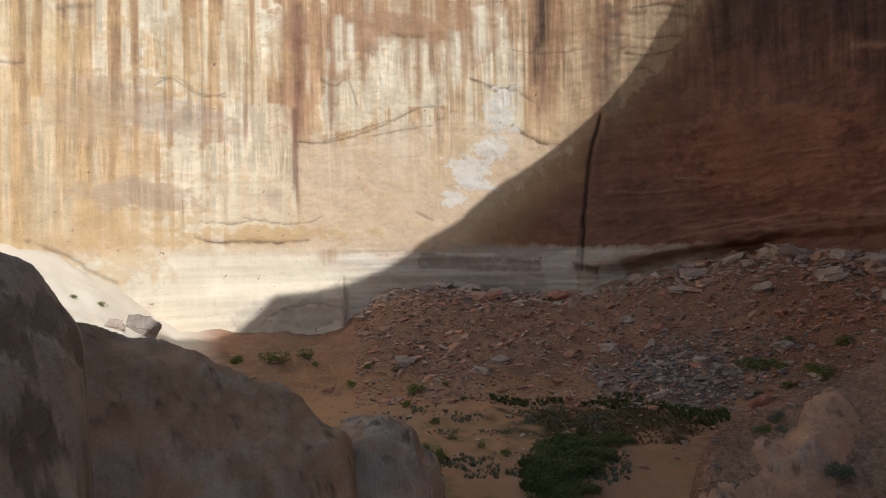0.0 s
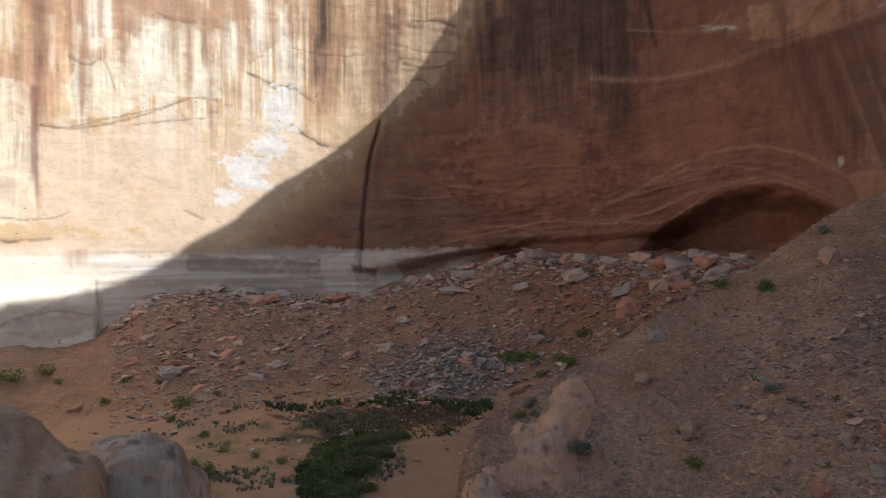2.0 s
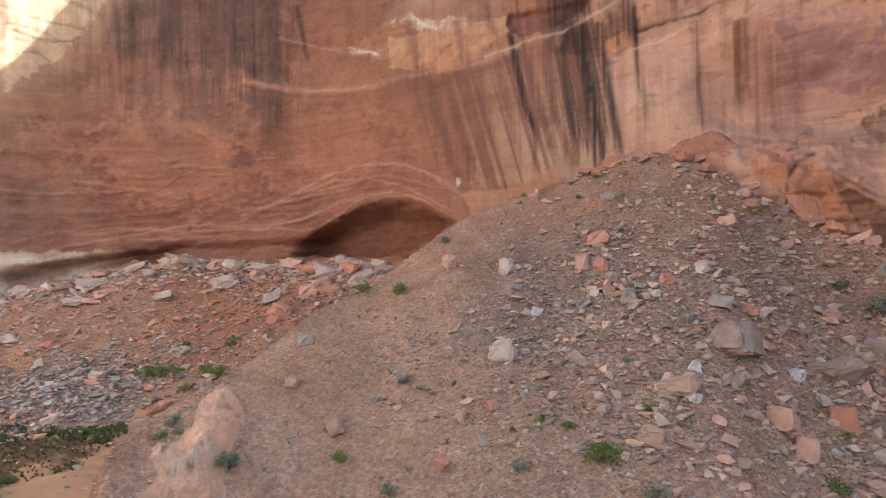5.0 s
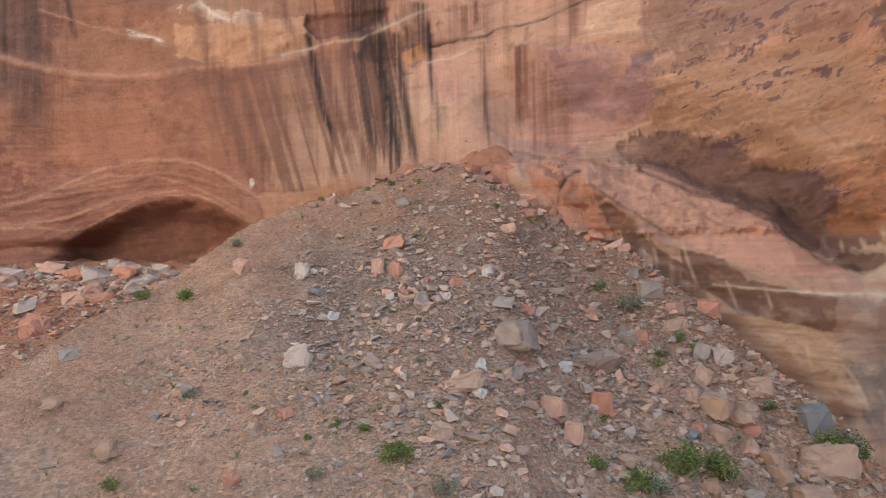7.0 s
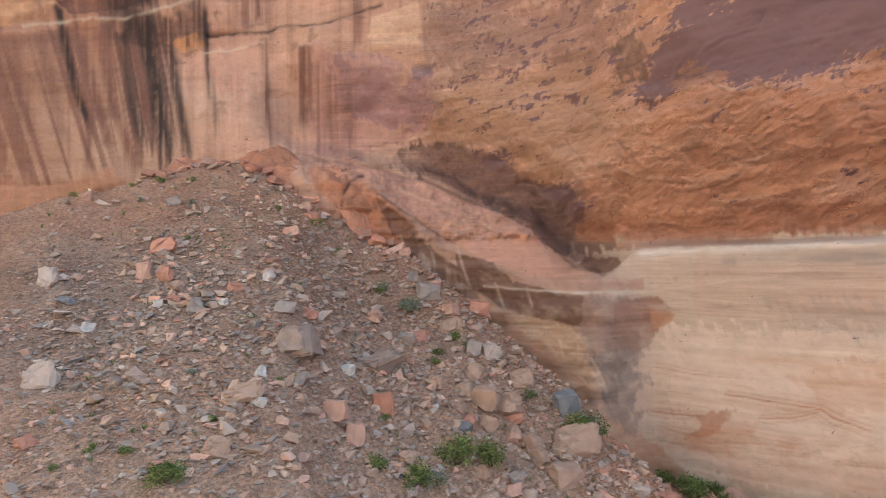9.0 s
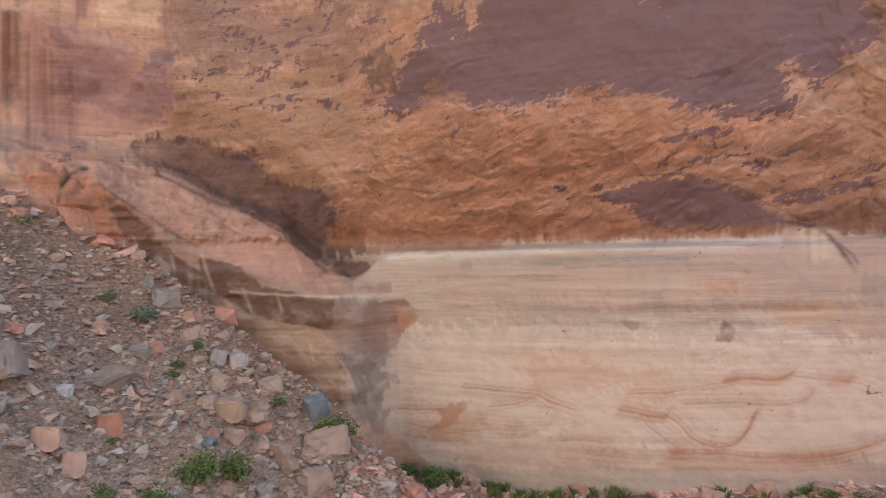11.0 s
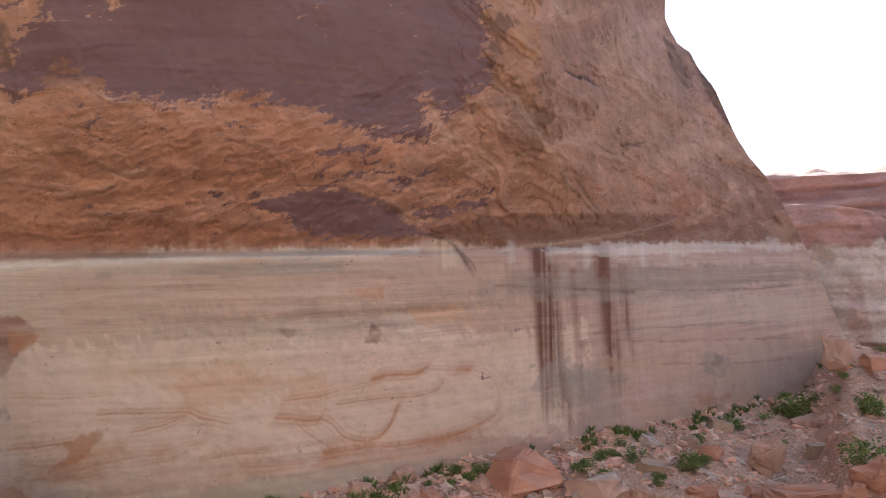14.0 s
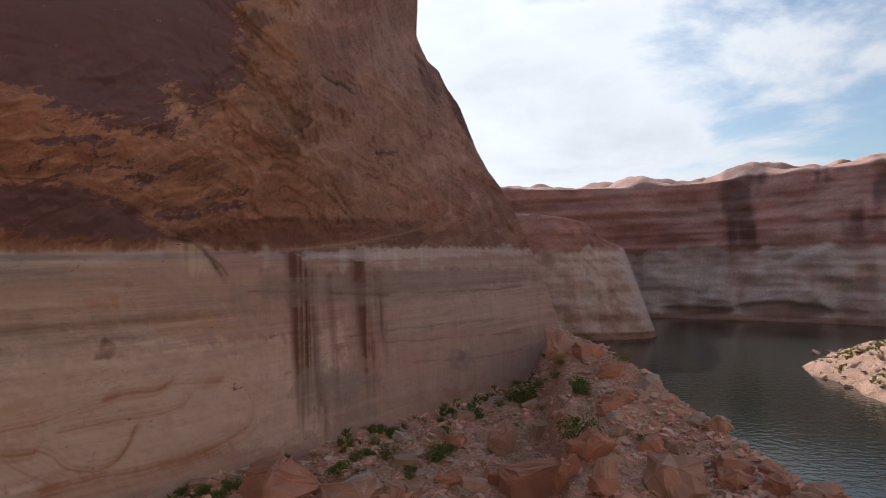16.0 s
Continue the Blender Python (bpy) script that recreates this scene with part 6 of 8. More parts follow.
    w.area((0.46, 0.215, 0.135), 0.85, 0.25, 0, (76.3, 8.3), (78.9, 8.7), (81.9, 6.8), (85.0, 3.9), (85.4, 2.4), (83.9, 1.1), (81.4, 2.7), (78.8, 4.7), (76.8, 6.8))
    w.area((0.54, 0.315, 0.24), 0.92, 0.18, 0.3, (76.8, 8.8), (79.9, 9.1), (82.0, 8.3), (84.0, 8.0), (87.0, 6.9), (90.0, 5.2), (92.0, 4.8), (94.9, 3.4), (96.1, 2.7), (97.5, 1.1), (99.6, -0.6), (101.4, -1.3), (98.1, -1.6), (95.8, -1.5), (93.4, -0.5), (91.9, -0.0), (89.5, 1.5), (87.0, 3.1), (84.5, 4.7), (81.9, 6.8))
    w.area((0.43, 0.28, 0.22), 0.85, 0.25, 0, (86.5, 3.2), (89.5, 1.5), (91.9, 0.1), (95.8, -1.4), (105.7, -1.8), (105.7, -2.6), (91.9, -2.4), (89.9, -1.0), (87.9, 0.6), (85.9, 2.1))
    # shadowed face under the ledge, painted dark brown
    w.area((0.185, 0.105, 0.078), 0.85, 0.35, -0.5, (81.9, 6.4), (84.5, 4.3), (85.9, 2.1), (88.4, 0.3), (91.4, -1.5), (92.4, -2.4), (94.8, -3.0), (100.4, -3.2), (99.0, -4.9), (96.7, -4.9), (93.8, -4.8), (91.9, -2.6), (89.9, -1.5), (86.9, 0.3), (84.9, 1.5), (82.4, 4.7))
    w.area((0.36, 0.25, 0.205), 0.75, 0.5, 0, (95.8, -3.0), (103.1, -3.2), (103.5, -6.7), (101.2, -7.4), (99.0, -5.5))
    w.area((0.50, 0.355, 0.255), 0.88, 0.3, 0.2, (93.6, -4.8), (98.1, -5.0), (101.2, -7.4), (101.4, -11.0), (98.5, -8.9), (95.7, -6.8))
    w.area((0.54, 0.335, 0.225), 0.85, 0.3, 0.2, (91.1, -2.8), (93.3, -4.5), (96.2, -6.9), (98.9, -9.2), (102.5, -11.8), (105.4, -14.7), (107.9, -16.5), (110.2, -18.3), (107.0, -18.8), (102.4, -15.8), (99.8, -12.4), (96.1, -9.3), (92.8, -6.0))
    w.area((0.29, 0.155, 0.118), 0.85, 0.3, 0, (103.3, -3.7), (106.9, -3.2), (108.7, -4.4), (107.3, -5.2), (106.4, -7.1), (104.3, -8.5), (103.0, -6.3))
    w.area((0.47, 0.26, 0.165), 0.8, 0.25, 0, (106.2, -4.0), (108.8, -4.5), (107.1, -5.8), (106.4, -6.2))
    w.area((0.35, 0.29, 0.265), 0.65, 1.0, 0, (101.3, -6.6), (105.6, -6.7), (106.0, -10.2), (105.1, -13.0), (103.3, -14.0), (101.5, -12.3))
    w.area((0.12, 0.09, 0.08), 0.5, 0.9, 0, (101.9, -8.6), (103.8, -9.5), (104.2, -12.1), (102.5, -12.0))
    # lower part of that face, its shadow painted in again
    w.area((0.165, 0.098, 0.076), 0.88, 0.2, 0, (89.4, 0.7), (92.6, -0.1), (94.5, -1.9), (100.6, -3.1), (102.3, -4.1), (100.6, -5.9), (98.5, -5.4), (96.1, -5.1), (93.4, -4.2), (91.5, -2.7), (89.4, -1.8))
    w.area((0.34, 0.235, 0.195), 0.7, 0.5, 0, (100.6, -3.1), (105.4, -3.5), (105.4, -8.0), (102.3, -7.8), (100.6, -5.9))
    w.area((0.30, 0.26, 0.24), 0.6, 0.8, 0, (102.3, -8.3), (105.0, -8.0), (105.4, -14.4), (104.0, -15.2), (102.7, -11.5))
    w.seam((0.66, 0.58, 0.50), 0.12, 0.75, -0.2, (91.9, -2.3), (94.8, -2.6), (98.1, -2.8), (101.3, -3.0), (105.7, -2.9))
    w.seam((0.66, 0.58, 0.50), 0.07, 0.5, -0.1, (105.7, -2.9), (109.8, -2.3), (116.0, -1.6))
    w.seam(BLACK, 0.16, 0.8, 1.0, (79.1, 4.7), (79.3, 5.8), (79.5, 6.5), (80.1, 7.3), (81.1, 7.7))
    w.seam(UMBER, 0.12, 0.6, 0.5, (81.9, 6.5), (85.0, 4.4), (87.0, 3.0), (89.5, 1.4))
    w.seam(UMBER, 0.08, 0.5, 0.3, (88.0, 4.5), (91.0, 3.4), (93.9, 2.0))
    w.seam((0.60, 0.39, 0.29), 0.1, 0.5, -0.3, (84.0, 6.7), (87.0, 5.5), (90.0, 4.1), (93.0, 2.7), (95.8, 0.9))
    w.streak((0.55, 0.42, 0.33), 0.09, 0.5, (84.4, 2.5), (84.8, 1.1), (85.2, -0.0))
    w.streak((0.55, 0.42, 0.33), 0.10, 0.5, (89.5, 1.4), (90.0, -0.5), (90.7, -2.6))
    w.streak((0.55, 0.42, 0.33), 0.08, 0.5, (87.2, 1.1), (87.5, -0.5))
    w.streak((0.55, 0.42, 0.33), 0.08, 0.5, (92.9, -2.0), (93.6, -4.0), (94.1, -5.0))
    w.streak((0.55, 0.42, 0.33), 0.07, 0.5, (95.7, -2.6), (96.2, -4.2))
    w.streak((0.66, 0.52, 0.38), 0.10, 0.5, (98.5, -6.9), (98.9, -8.8))
    w.area((0.17, 0.095, 0.072), 0.85, 0.15, -0.8, (100.2, -0.5), (100.9, 0.1), (103.6, 0.2), (104.1, -0.3), (103.1, -1.1), (101.6, -1.3))
    w.streak((0.62, 0.48, 0.40), 0.10, 0.6, (99.8, 1.6), (99.9, 0.1))
    w.streak((0.62, 0.48, 0.40), 0.08, 0.6, (101.0, 1.3), (101.1, 0.1))
    w.streak((0.62, 0.48, 0.40), 0.09, 0.6, (102.5, 1.4), (102.6, 0.3))
    w.streak((0.62, 0.48, 0.40), 0.08, 0.6, (105.0, 1.3), (105.0, 0.5))


def stain_end(w):
    w.area((0.36, 0.27, 0.235), 0.65, 0.5, 0, (146.5, 0.0), (171.0, -0.5), (171.9, -1.9), (159.7, -2.2), (146.5, -2.5))
    w.area((0.56, 0.455, 0.39), 0.65, 0.5, 0, (159.7, -3.3), (171.8, -2.7), (171.8, -4.8), (159.6, -5.7))
    w.area((0.57, 0.40, 0.30), 0.55, 0.7, 0, (157.4, -12.6), (164.4, -11.1), (171.7, -8.8), (171.6, -10.9), (164.4, -13.6), (158.4, -15.4))
    w.area((0.50, 0.37, 0.305), 0.5, 0.8, 0, (157.6, -6.7), (171.7, -6.2), (171.2, -8.6), (159.5, -11.6))
    w.seam((0.20, 0.12, 0.10), 0.07, 0.7, 0.3, (145.5, -1.9), (150.5, -2.2), (154.6, -2.3), (159.7, -2.5), (164.7, -2.5), (169.5, -2.1))
    w.seam((0.26, 0.16, 0.13), 0.07, 0.6, 0.2, (154.0, -6.2), (159.6, -5.6), (164.6, -5.3), (168.5, -5.0))
    w.seam((0.26, 0.16, 0.13), 0.06, 0.55, 0.2, (156.0, -6.8), (162.1, -6.8), (169.4, -6.2))
    w.seam((0.26, 0.16, 0.13), 0.06, 0.5, 0.2, (159.5, -8.7), (164.5, -8.5), (167.4, -8.2), (169.4, -7.7))
    w.area(UMBER, 0.75, 0.2, -0.3, (163.8, -7.6), (164.6, -8.0), (164.1, -8.9), (163.4, -8.7))
    w.area((0.44, 0.24, 0.16), 0.5, 0.5, 0, (162.5, -11.1), (164.9, -10.9), (164.4, -11.7), (162.7, -11.9))
    w.area(ASH, 0.45, 0.7, 0, (150.9, -9.5), (154.4, -9.9), (154.4, -12.1), (151.3, -12.2))
    w.streak((0.19, 0.095, 0.075), 0.40, 0.85, (149.1, 1.5), (149.4, -3.5), (149.6, -8.5), (150.0, -13.4), (150.6, -16.2))
    w.streak((0.17, 0.085, 0.068), 0.55, 0.9, (150.0, 1.5), (150.3, -3.5), (150.6, -8.5), (151.1, -12.5), (151.4, -15.8))
    w.streak((0.19, 0.095, 0.075), 0.50, 0.88, (154.8, 1.4), (155.2, -3.6), (155.7, -8.7), (156.3, -12.6))
    w.streak((0.22, 0.115, 0.09), 0.30, 0.75, (156.4, -0.1), (156.7, -4.7), (157.0, -8.7))
    w.streak((0.26, 0.15, 0.12), 0.25, 0.5, (152.3, -0.5), (152.6, -6.6), (152.8, -10.6))
    w.area((0.44, 0.25, 0.195), 0.5, 0.6, 0, (154.2, 22.9), (160.3, 22.7), (161.7, 18.1), (165.0, 10.7), (160.1, 13.4), (156.1, 18.3))
    w.area((0.15, 0.08, 0.062), 0.85, 0.12, 0, (160.4, 18.7), (161.2, 17.7), (162.9, 14.1), (162.1, 14.0), (160.9, 16.1))
    w.area((0.16, 0.085, 0.066), 0.85, 0.12, 0, (162.6, 16.6), (164.4, 13.9), (165.6, 10.9), (166.0, 9.7), (165.0, 11.2), (163.4, 14.2))
    w.area((0.34, 0.19, 0.145), 0.6, 0.7, 0, (149.5, 20.3), (154.1, 20.2), (155.0, 13.6), (152.3, 11.6), (149.9, 16.1))
    w.seam(BLACK, 0.09, 0.7, 0.6, (152.0, 16.6), (153.5, 16.0), (155.0, 15.3))
    w.seam(TAN, 0.10, 0.5, -0.3, (147.8, 13.6), (149.3, 11.7), (150.5, 9.7), (152.2, 7.1))
    w.seam(SOOT, 0.10, 0.5, 0.4, (151.7, 7.1), (153.2, 5.6), (154.7, 4.0))
    w.patch(ASH, 155.0, -2.1, 14.3, 1.5, 0.45, 1.0)
    w.patch(ASH, 152.3, -10.1, 3.6, 2.0, 0.50, 1.8)
    w.patch(ASH, 163.8, -8.7, 1.3, 0.9, 0.60, 1.5)
    w.patch(TAN, 157.4, -8.7, 3.6, 0.7, 0.50, 1.6)
    w.streak(CHALK, 0.24, 0.45, (146.9, 1.9), (147.0, -0.4))
    w.streak(CHALK, 0.24, 0.45, (150.5, 1.8), (150.5, -0.5))
    w.streak(CHALK, 0.24, 0.45, (153.5, 1.7), (153.6, -0.6))
    w.streak(CHALK, 0.24, 0.45, (156.6, 1.7), (156.6, -0.6))
    w.streak(CHALK, 0.24, 0.45, (158.1, 1.6), (158.2, -0.7))
    w.streak(CHALK, 0.24, 0.45, (160.6, 1.6), (160.7, -0.7))
    w.streak(TAN, 1.76, 0.25, (156.1, 21.9), (159.5, 15.2), (162.7, 6.8), (165.5, 1.7))
    w.seam(ASH, 0.08, 0.60, 0.30, (156.4, -5.9), (162.4, -5.5), (166.8, -5.0))
    w.seam(SOOT, 0.13, 0.40, 0.30, (152.4, -2.3), (157.5, -2.6))
    w.seam(TAN, 0.10, 0.40, -0.20, (147.4, 1.6), (152.5, 1.9), (157.6, 2.6), (160.7, 3.3))
    w.seam(BLACK, 0.15, 0.70, 0.80, (152.2, 16.7), (153.6, 16.2), (154.5, 15.8))
    w.seam(SOOT, 0.10, 0.60, 0.50, (156.8, 10.4), (158.3, 10.0))
    w.patch(CHALK, 160.1, 1.1, 10.2, 0.5, 0.40, 1.5)


cliff = build_cliff()


# ---- ground: one sheet out to the horizon ----
def build_ground():
    b1 = np.concatenate([np.linspace(-44, 204, 660), np.linspace(204, 316, 50)[1:-1]])
    r1 = np.concatenate([np.linspace(0.0, 30, 10)[:-1], np.geomspace(30, 215, 220), np.geomspace(215, 4500, 24)[1:]])
    B, R = np.meshgrid(b1, r1)
    Bw = np.where(B > 265, B - 360, B)
    Z = ground_height(Bw, R)
    Z = np.where(R > 240, -6, Z)
    X, Y = plan(B, R)
    col, grit = ground_paint(Bw, R, X, Y, Z)
    ob = sheet("ground", X[::-1], Y[::-1], Z[::-1], col[::-1], SOIL, loop=True, grit=grit[::-1])
    return tagged(ob, "orange sand, gravel and broken rock on the canyon floor and slopes", "ground", kind="structure")


def ground_paint(B, R, X, Y, Z):
    big = fbm(X / 14, Y / 14, 0, 4, 61)
    mid = fbm(X / 2.5, Y / 2.5, 0, 4, 65)
    fine = fbm(X / 0.7, Y / 0.7, 0, 3, 67)
    col = np.empty(B.shape + (3,))
    col[:] = (0.36, 0.23, 0.17)
    col = mix(col, (0.42, 0.235, 0.165), 0.3 + 1.4 * big)
    # grey gravel in the middle of the cone, pink soil at its head and left flank
    grey = np.clip(1 - ((B - 63) / 19) ** 2 - ((R - 62) / 15) ** 2 + 1.2 * big + 0.6 * mid, 0, 1) * (B > 30) * (B < 110)
    col = mix(col, (0.25, 0.215, 0.195), 0.8 * grey)
    col = mix(col, (0.50, 0.34, 0.25), 0.6 * step(74, 84, B) * step(112, 104, B) * step(70, 60, R))
    low = step(26, 8, R - 34) * step(36, 44, B) * step(112, 104, B)
    col = mix(col, (0.50, 0.335, 0.245), 0.8 * low)
    flank = step(20, 26, B) * step(60, 48, B) * step(1, -3, R - gravel_ridge(B)[0])
    col = mix(col, (0.58, 0.36, 0.255), 0.8 * flank * np.clip(0.8 + big + mid, 0, 1))
    pink = step(30, 40, B) * step(100, 92, B) * np.clip(step(14, 3, gravel_ridge(B)[0] - R) * 0.9 + step(58, 40, B) * 0.6 + 1.3 * big, 0, 1)
    col = mix(col, (0.47, 0.285, 0.20), 0.75 * pink)
    col = mix(col, (0.52, 0.36, 0.27), 0.15 + 0.9 * mid)
    col = mix(col, (0.24, 0.18, 0.15), 1.2 * fine * mid + 0.5 * (fine - 0.15))
    # orange sand of the wash, with olive grass and a wet hollow
    wash = step(8.0, 4.0, Z) * step(38, 30, B) * step(-34, -24, B)
    col = mix(col, (0.46, 0.275, 0.17), wash * (0.85 + big))
    col = mix(col, (0.27, 0.215, 0.12), wash * np.clip(2.2 * (mid + big - 0.02), 0, 0.75) * step(118, 104, R))
    wet = np.clip(1.7 - ((B - 14.5) / 8.0) ** 2 - ((R - 112) / 10) ** 2 + 1.5 * mid, 0, 1)
    col = mix(col, (0.085, 0.062, 0.038), 0.95 * wet * wash)
    tongue = np.clip(1.3 - ((B - 20) / 7.5) ** 2 - ((R - 134) / 11) ** 2 + 1.2 * mid, 0, 1)
    col = mix(col, (0.25, 0.22, 0.205), 0.75 * tongue)
    # red earth under the cave, pale rubble along the wall's foot and bleached bench
    col = mix(col, (0.42, 0.20, 0.125), 0.7 * step(20, 32, B) * step(60, 50, B) * step(128, 138, R))
    col = mix(col, (0.78, 0.72, 0.64), 0.95 * step(-19, -23, B) * step(120, 128, R))
    col = mix(col, (0.48, 0.27, 0.18), 0.6 * step(97, 104, B) * step(135, 120, B))
    col = mix(col, (0.72, 0.46, 0.36), 0.85 * step(136, 150, B) * step(-1, 1, Z))
    grit = 1 - 0.75 * np.clip(wash * step(135, 122, R), 0, 1)
    grit = grit * (1 - 0.9 * step(-18, -22, B) * step(110, 125, R))
    return col, grit


ground = build_ground()


# ---- lake ----
def build_lake():
    m = bpy.data.materials.new("lake_water")
    m.use_nodes = True
    n, l = m.node_tree.nodes, m.node_tree.links
    b = n["Principled BSDF"]
    b.inputs["Base Color"].default_value = (0.022, 0.03, 0.022, 1)
    b.inputs["Roughness"].default_value = 0.06
    b.inputs["IOR"].default_value = 1.333
    co = n.new("ShaderNodeTexCoord")
    nz = n.new("ShaderNodeTexNoise")
    nz.inputs["Scale"].default_value, nz.inputs["Detail"].default_value = 0.7, 4
    l.new(co.outputs["Object"], nz.inputs["Vector"])
    bp = n.new("ShaderNodeBump")
    bp.inputs["Strength"].default_value, bp.inputs["Distance"].default_value = 0.22, 0.4
    l.new(nz.outputs[0], bp.inputs["Height"])
    l.new(bp.outputs[0], b.inputs["Normal"])
    B, R = np.meshgrid(np.linspace(0, 360, 97)[:-1], np.array([1, 60, 120, 240, 500, 900]))
    X, Y = plan(B, R)
    ob = sheet("water", X[::-1], Y[::-1], 0 * X, None, m, loop=True)
    return tagged(ob, "dark green lake water with small ripples", "water", kind="structure")


lake = build_lake()


# ---- far shore ----
def build_far(name, b0, b1, radius, top, label, seed, cols, shore_right=0, hollows=(), dome=15.0):
    bb = np.linspace(b0, b1, cols)
    v = np.concatenate([np.linspace(0, 1, 90), np.linspace(1, 2, 30)[1:]])
    B, V = np.meshgrid(bb, v)
    R0, H = radius(B), top(B)
    Z = -3 + (H + 3) * np.minimum(V, 1) + np.where(V > 1, dome * (1 - (2 - V) ** 2), 0)
    R = R0 + 0.12 * np.maximum(Z, 0) + 0.35 * np.maximum(Z - 36, 0) + np.where(V > 1, (V - 1) * 190, 0)
    x, y = plan(B, R)
    big = fbm(x / 40, y / 40, Z / 30, 5, seed)
    beds = fbm(x / 90, y / 90, Z / 3.5, 4, seed + 7)
    tall = fbm(B / 1.3, 0, Z / 40, 4, seed + 9) + 0.25 * big
    R = R + 13 * big + 2.2 * beds + 3 * fbm(x / 12, y / 12, Z / 9, 4, seed + 5)
    Z = Z + np.where(V > 1, 0.66 * dome * fbm(x / 30, y / 30, 0, 4, seed + 3), 0)
    col = np.empty(B.shape + (3,))
    col[:] = (0.62, 0.37, 0.32)
    col = mix(col, (0.37, 0.195, 0.165), 0.2 + 1.2 * beds + 0.8 * big)
    col = mix(col, (0.06, 0.04, 0.04), np.clip((tall - 0.10) * 3, 0, 0.6) * step(178, 184, B) * step(31, 38, Z + 5 * big))
    col = mix(col, (0.80, 0.72, 0.69) if dome > 8 else (0.78, 0.66, 0.60), 0.95 * step(34.5, 32.5, Z + 4 * tall) * (1 - 0.5 * step(0.1, 0.35, tall)))
    col = mix(col, (0.52, 0.31, 0.235), step(1.1, 1.4, V))
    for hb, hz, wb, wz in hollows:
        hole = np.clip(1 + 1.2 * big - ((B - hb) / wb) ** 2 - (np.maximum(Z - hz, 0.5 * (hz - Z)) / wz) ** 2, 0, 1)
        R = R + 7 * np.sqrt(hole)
        # shade inside each hollow, tinted into the tone
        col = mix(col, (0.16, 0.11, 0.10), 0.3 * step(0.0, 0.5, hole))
    col = mix(col, (0.46, 0.30, 0.24), step(3.2, 2.2, Z + 3 * big))
    B = B - shore_right * np.clip(Z, 0, 80) / 30 * step(b1 - 7, b1, B)
    X, Y = plan(B, R)
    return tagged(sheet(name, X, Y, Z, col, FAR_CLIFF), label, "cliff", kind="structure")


build_far("far_cliff", 164, 292, lambda b: line(b, 1, (164, 350), (176, 345), (180, 343), (197, 318), (215, 290), (260, 230), (292, 200)),
          lambda b: line(b, 2, (164, 72), (176, 70), (182, 68), (190, 70), (198, 70), (215, 80), (292, 110)), "distant red cliff with a pale lake band and rounded top", 81, 420, 0, ((190.4, 6, 3.2, 2.6), (184.2, 4, 2.8, 2.0)))
build_far("far_promontory", 160, 181.0, lambda b: line(b, 0.4, (160, 250), (172, 243), (180.6, 250), (181.0, 262)),
          lambda b: line(b, 1, (160, 58), (169.6, 49), (173, 47.6), (176.7, 43), (179.1, 38.5), (181, 33)), "rounded red promontory with a pale lake band at the water", 91, 120, 2.2, (), 5.0)


# ---- slickrock outcrops by the camera ----
def outcrop(name, b0, b1, radius, rise, label, seed, front=1.0, back=1.2, half=12.0, tone=(0.36, 0.24, 0.17), pale=-0.1, rough=1.0, lime=0.0, marble=0.0, ledges=0.12, shelf=0.0):
    bb = np.linspace(b0, b1, 170)
    d = np.linspace(-1, 1, 105)
    B, D = np.meshgrid(bb, d)
    rc, zc = radius(B), up(rise(B), radius(B))
    off = np.sign(D) * np.abs(D) ** 1.3 * half
    Rr = rc + off
    Z = zc - np.where(D < 0, front, back) * np.maximum(np.abs(off) - np.where(D < 0, shelf, 0), 0) ** 1.6 / half ** 0.6 - 0.06 * np.abs(off)
    edge = np.minimum(step(0, 0.06, (B - b0) / (b1 - b0)), step(0, 0.04, (b1 - B) / (b1 - b0)))
    Z = Z - (1 - edge) * 14
    x, y = plan(B, Rr)
    big = fbm(x / 9, y / 9, Z / 9, 4, seed)
    mid = fbm(x / 2.2, y / 2.2, Z / 1.4, 4, seed + 5)
    Z = Z + rough * (1.0 * big + 0.30 * mid) + ledges * np.floor(fbm(x / 5, y / 5, Z / 2, 3, seed + 2) * 9)
    Rr = Rr + 0.9 * fbm(x / 4, y / 4, Z / 3, 3, seed + 8) + 0.35 * fbm(x / 1.1, y / 1.1, Z / 0.9, 3, seed + 9)
    col = np.empty(B.shape + (3,))
    col[:] = tone
    col = mix(col, np.array(tone) * 0.62, 0.35 + 1.6 * big)
    col = mix(col, (0.47, 0.41, 0.37), (mid + 0.8 * big + pale) * 2.0)
    col = mix(col, np.array(tone) * 0.4, 2.5 * (fbm(x / 0.9, y / 0.9, Z / 0.6, 3, seed + 12) + 0.5 * mid - 0.3))
    col = mix(col, (0.50, 0.46, 0.43), lime * np.clip(0.5 + 2.5 * mid + big, 0, 1) * (step(0.9, 1.8, zc - Z) if shelf else step(3.5, 6.5, zc - Z)))
    streaky = fbm(x / 1.6 + 1.5 * mid, y / 1.6, Z / 3.0 + 1.5 * big, 4, seed + 15)
    col = mix(col, (0.10, 0.09, 0.078), marble * step(0.02, 0.16, streaky + 0.4 * big))
    col = mix(col, (0.52, 0.47, 0.43), marble * step(0.16, 0.26, -streaky + 0.3 * mid) * 0.7)
    X, Y = plan(B, Rr)
    return tagged(sheet(name, X[::-1], Y[::-1], np.maximum(Z, -2)[::-1], col[::-1], SLICKROCK), label, "rock outcrop")


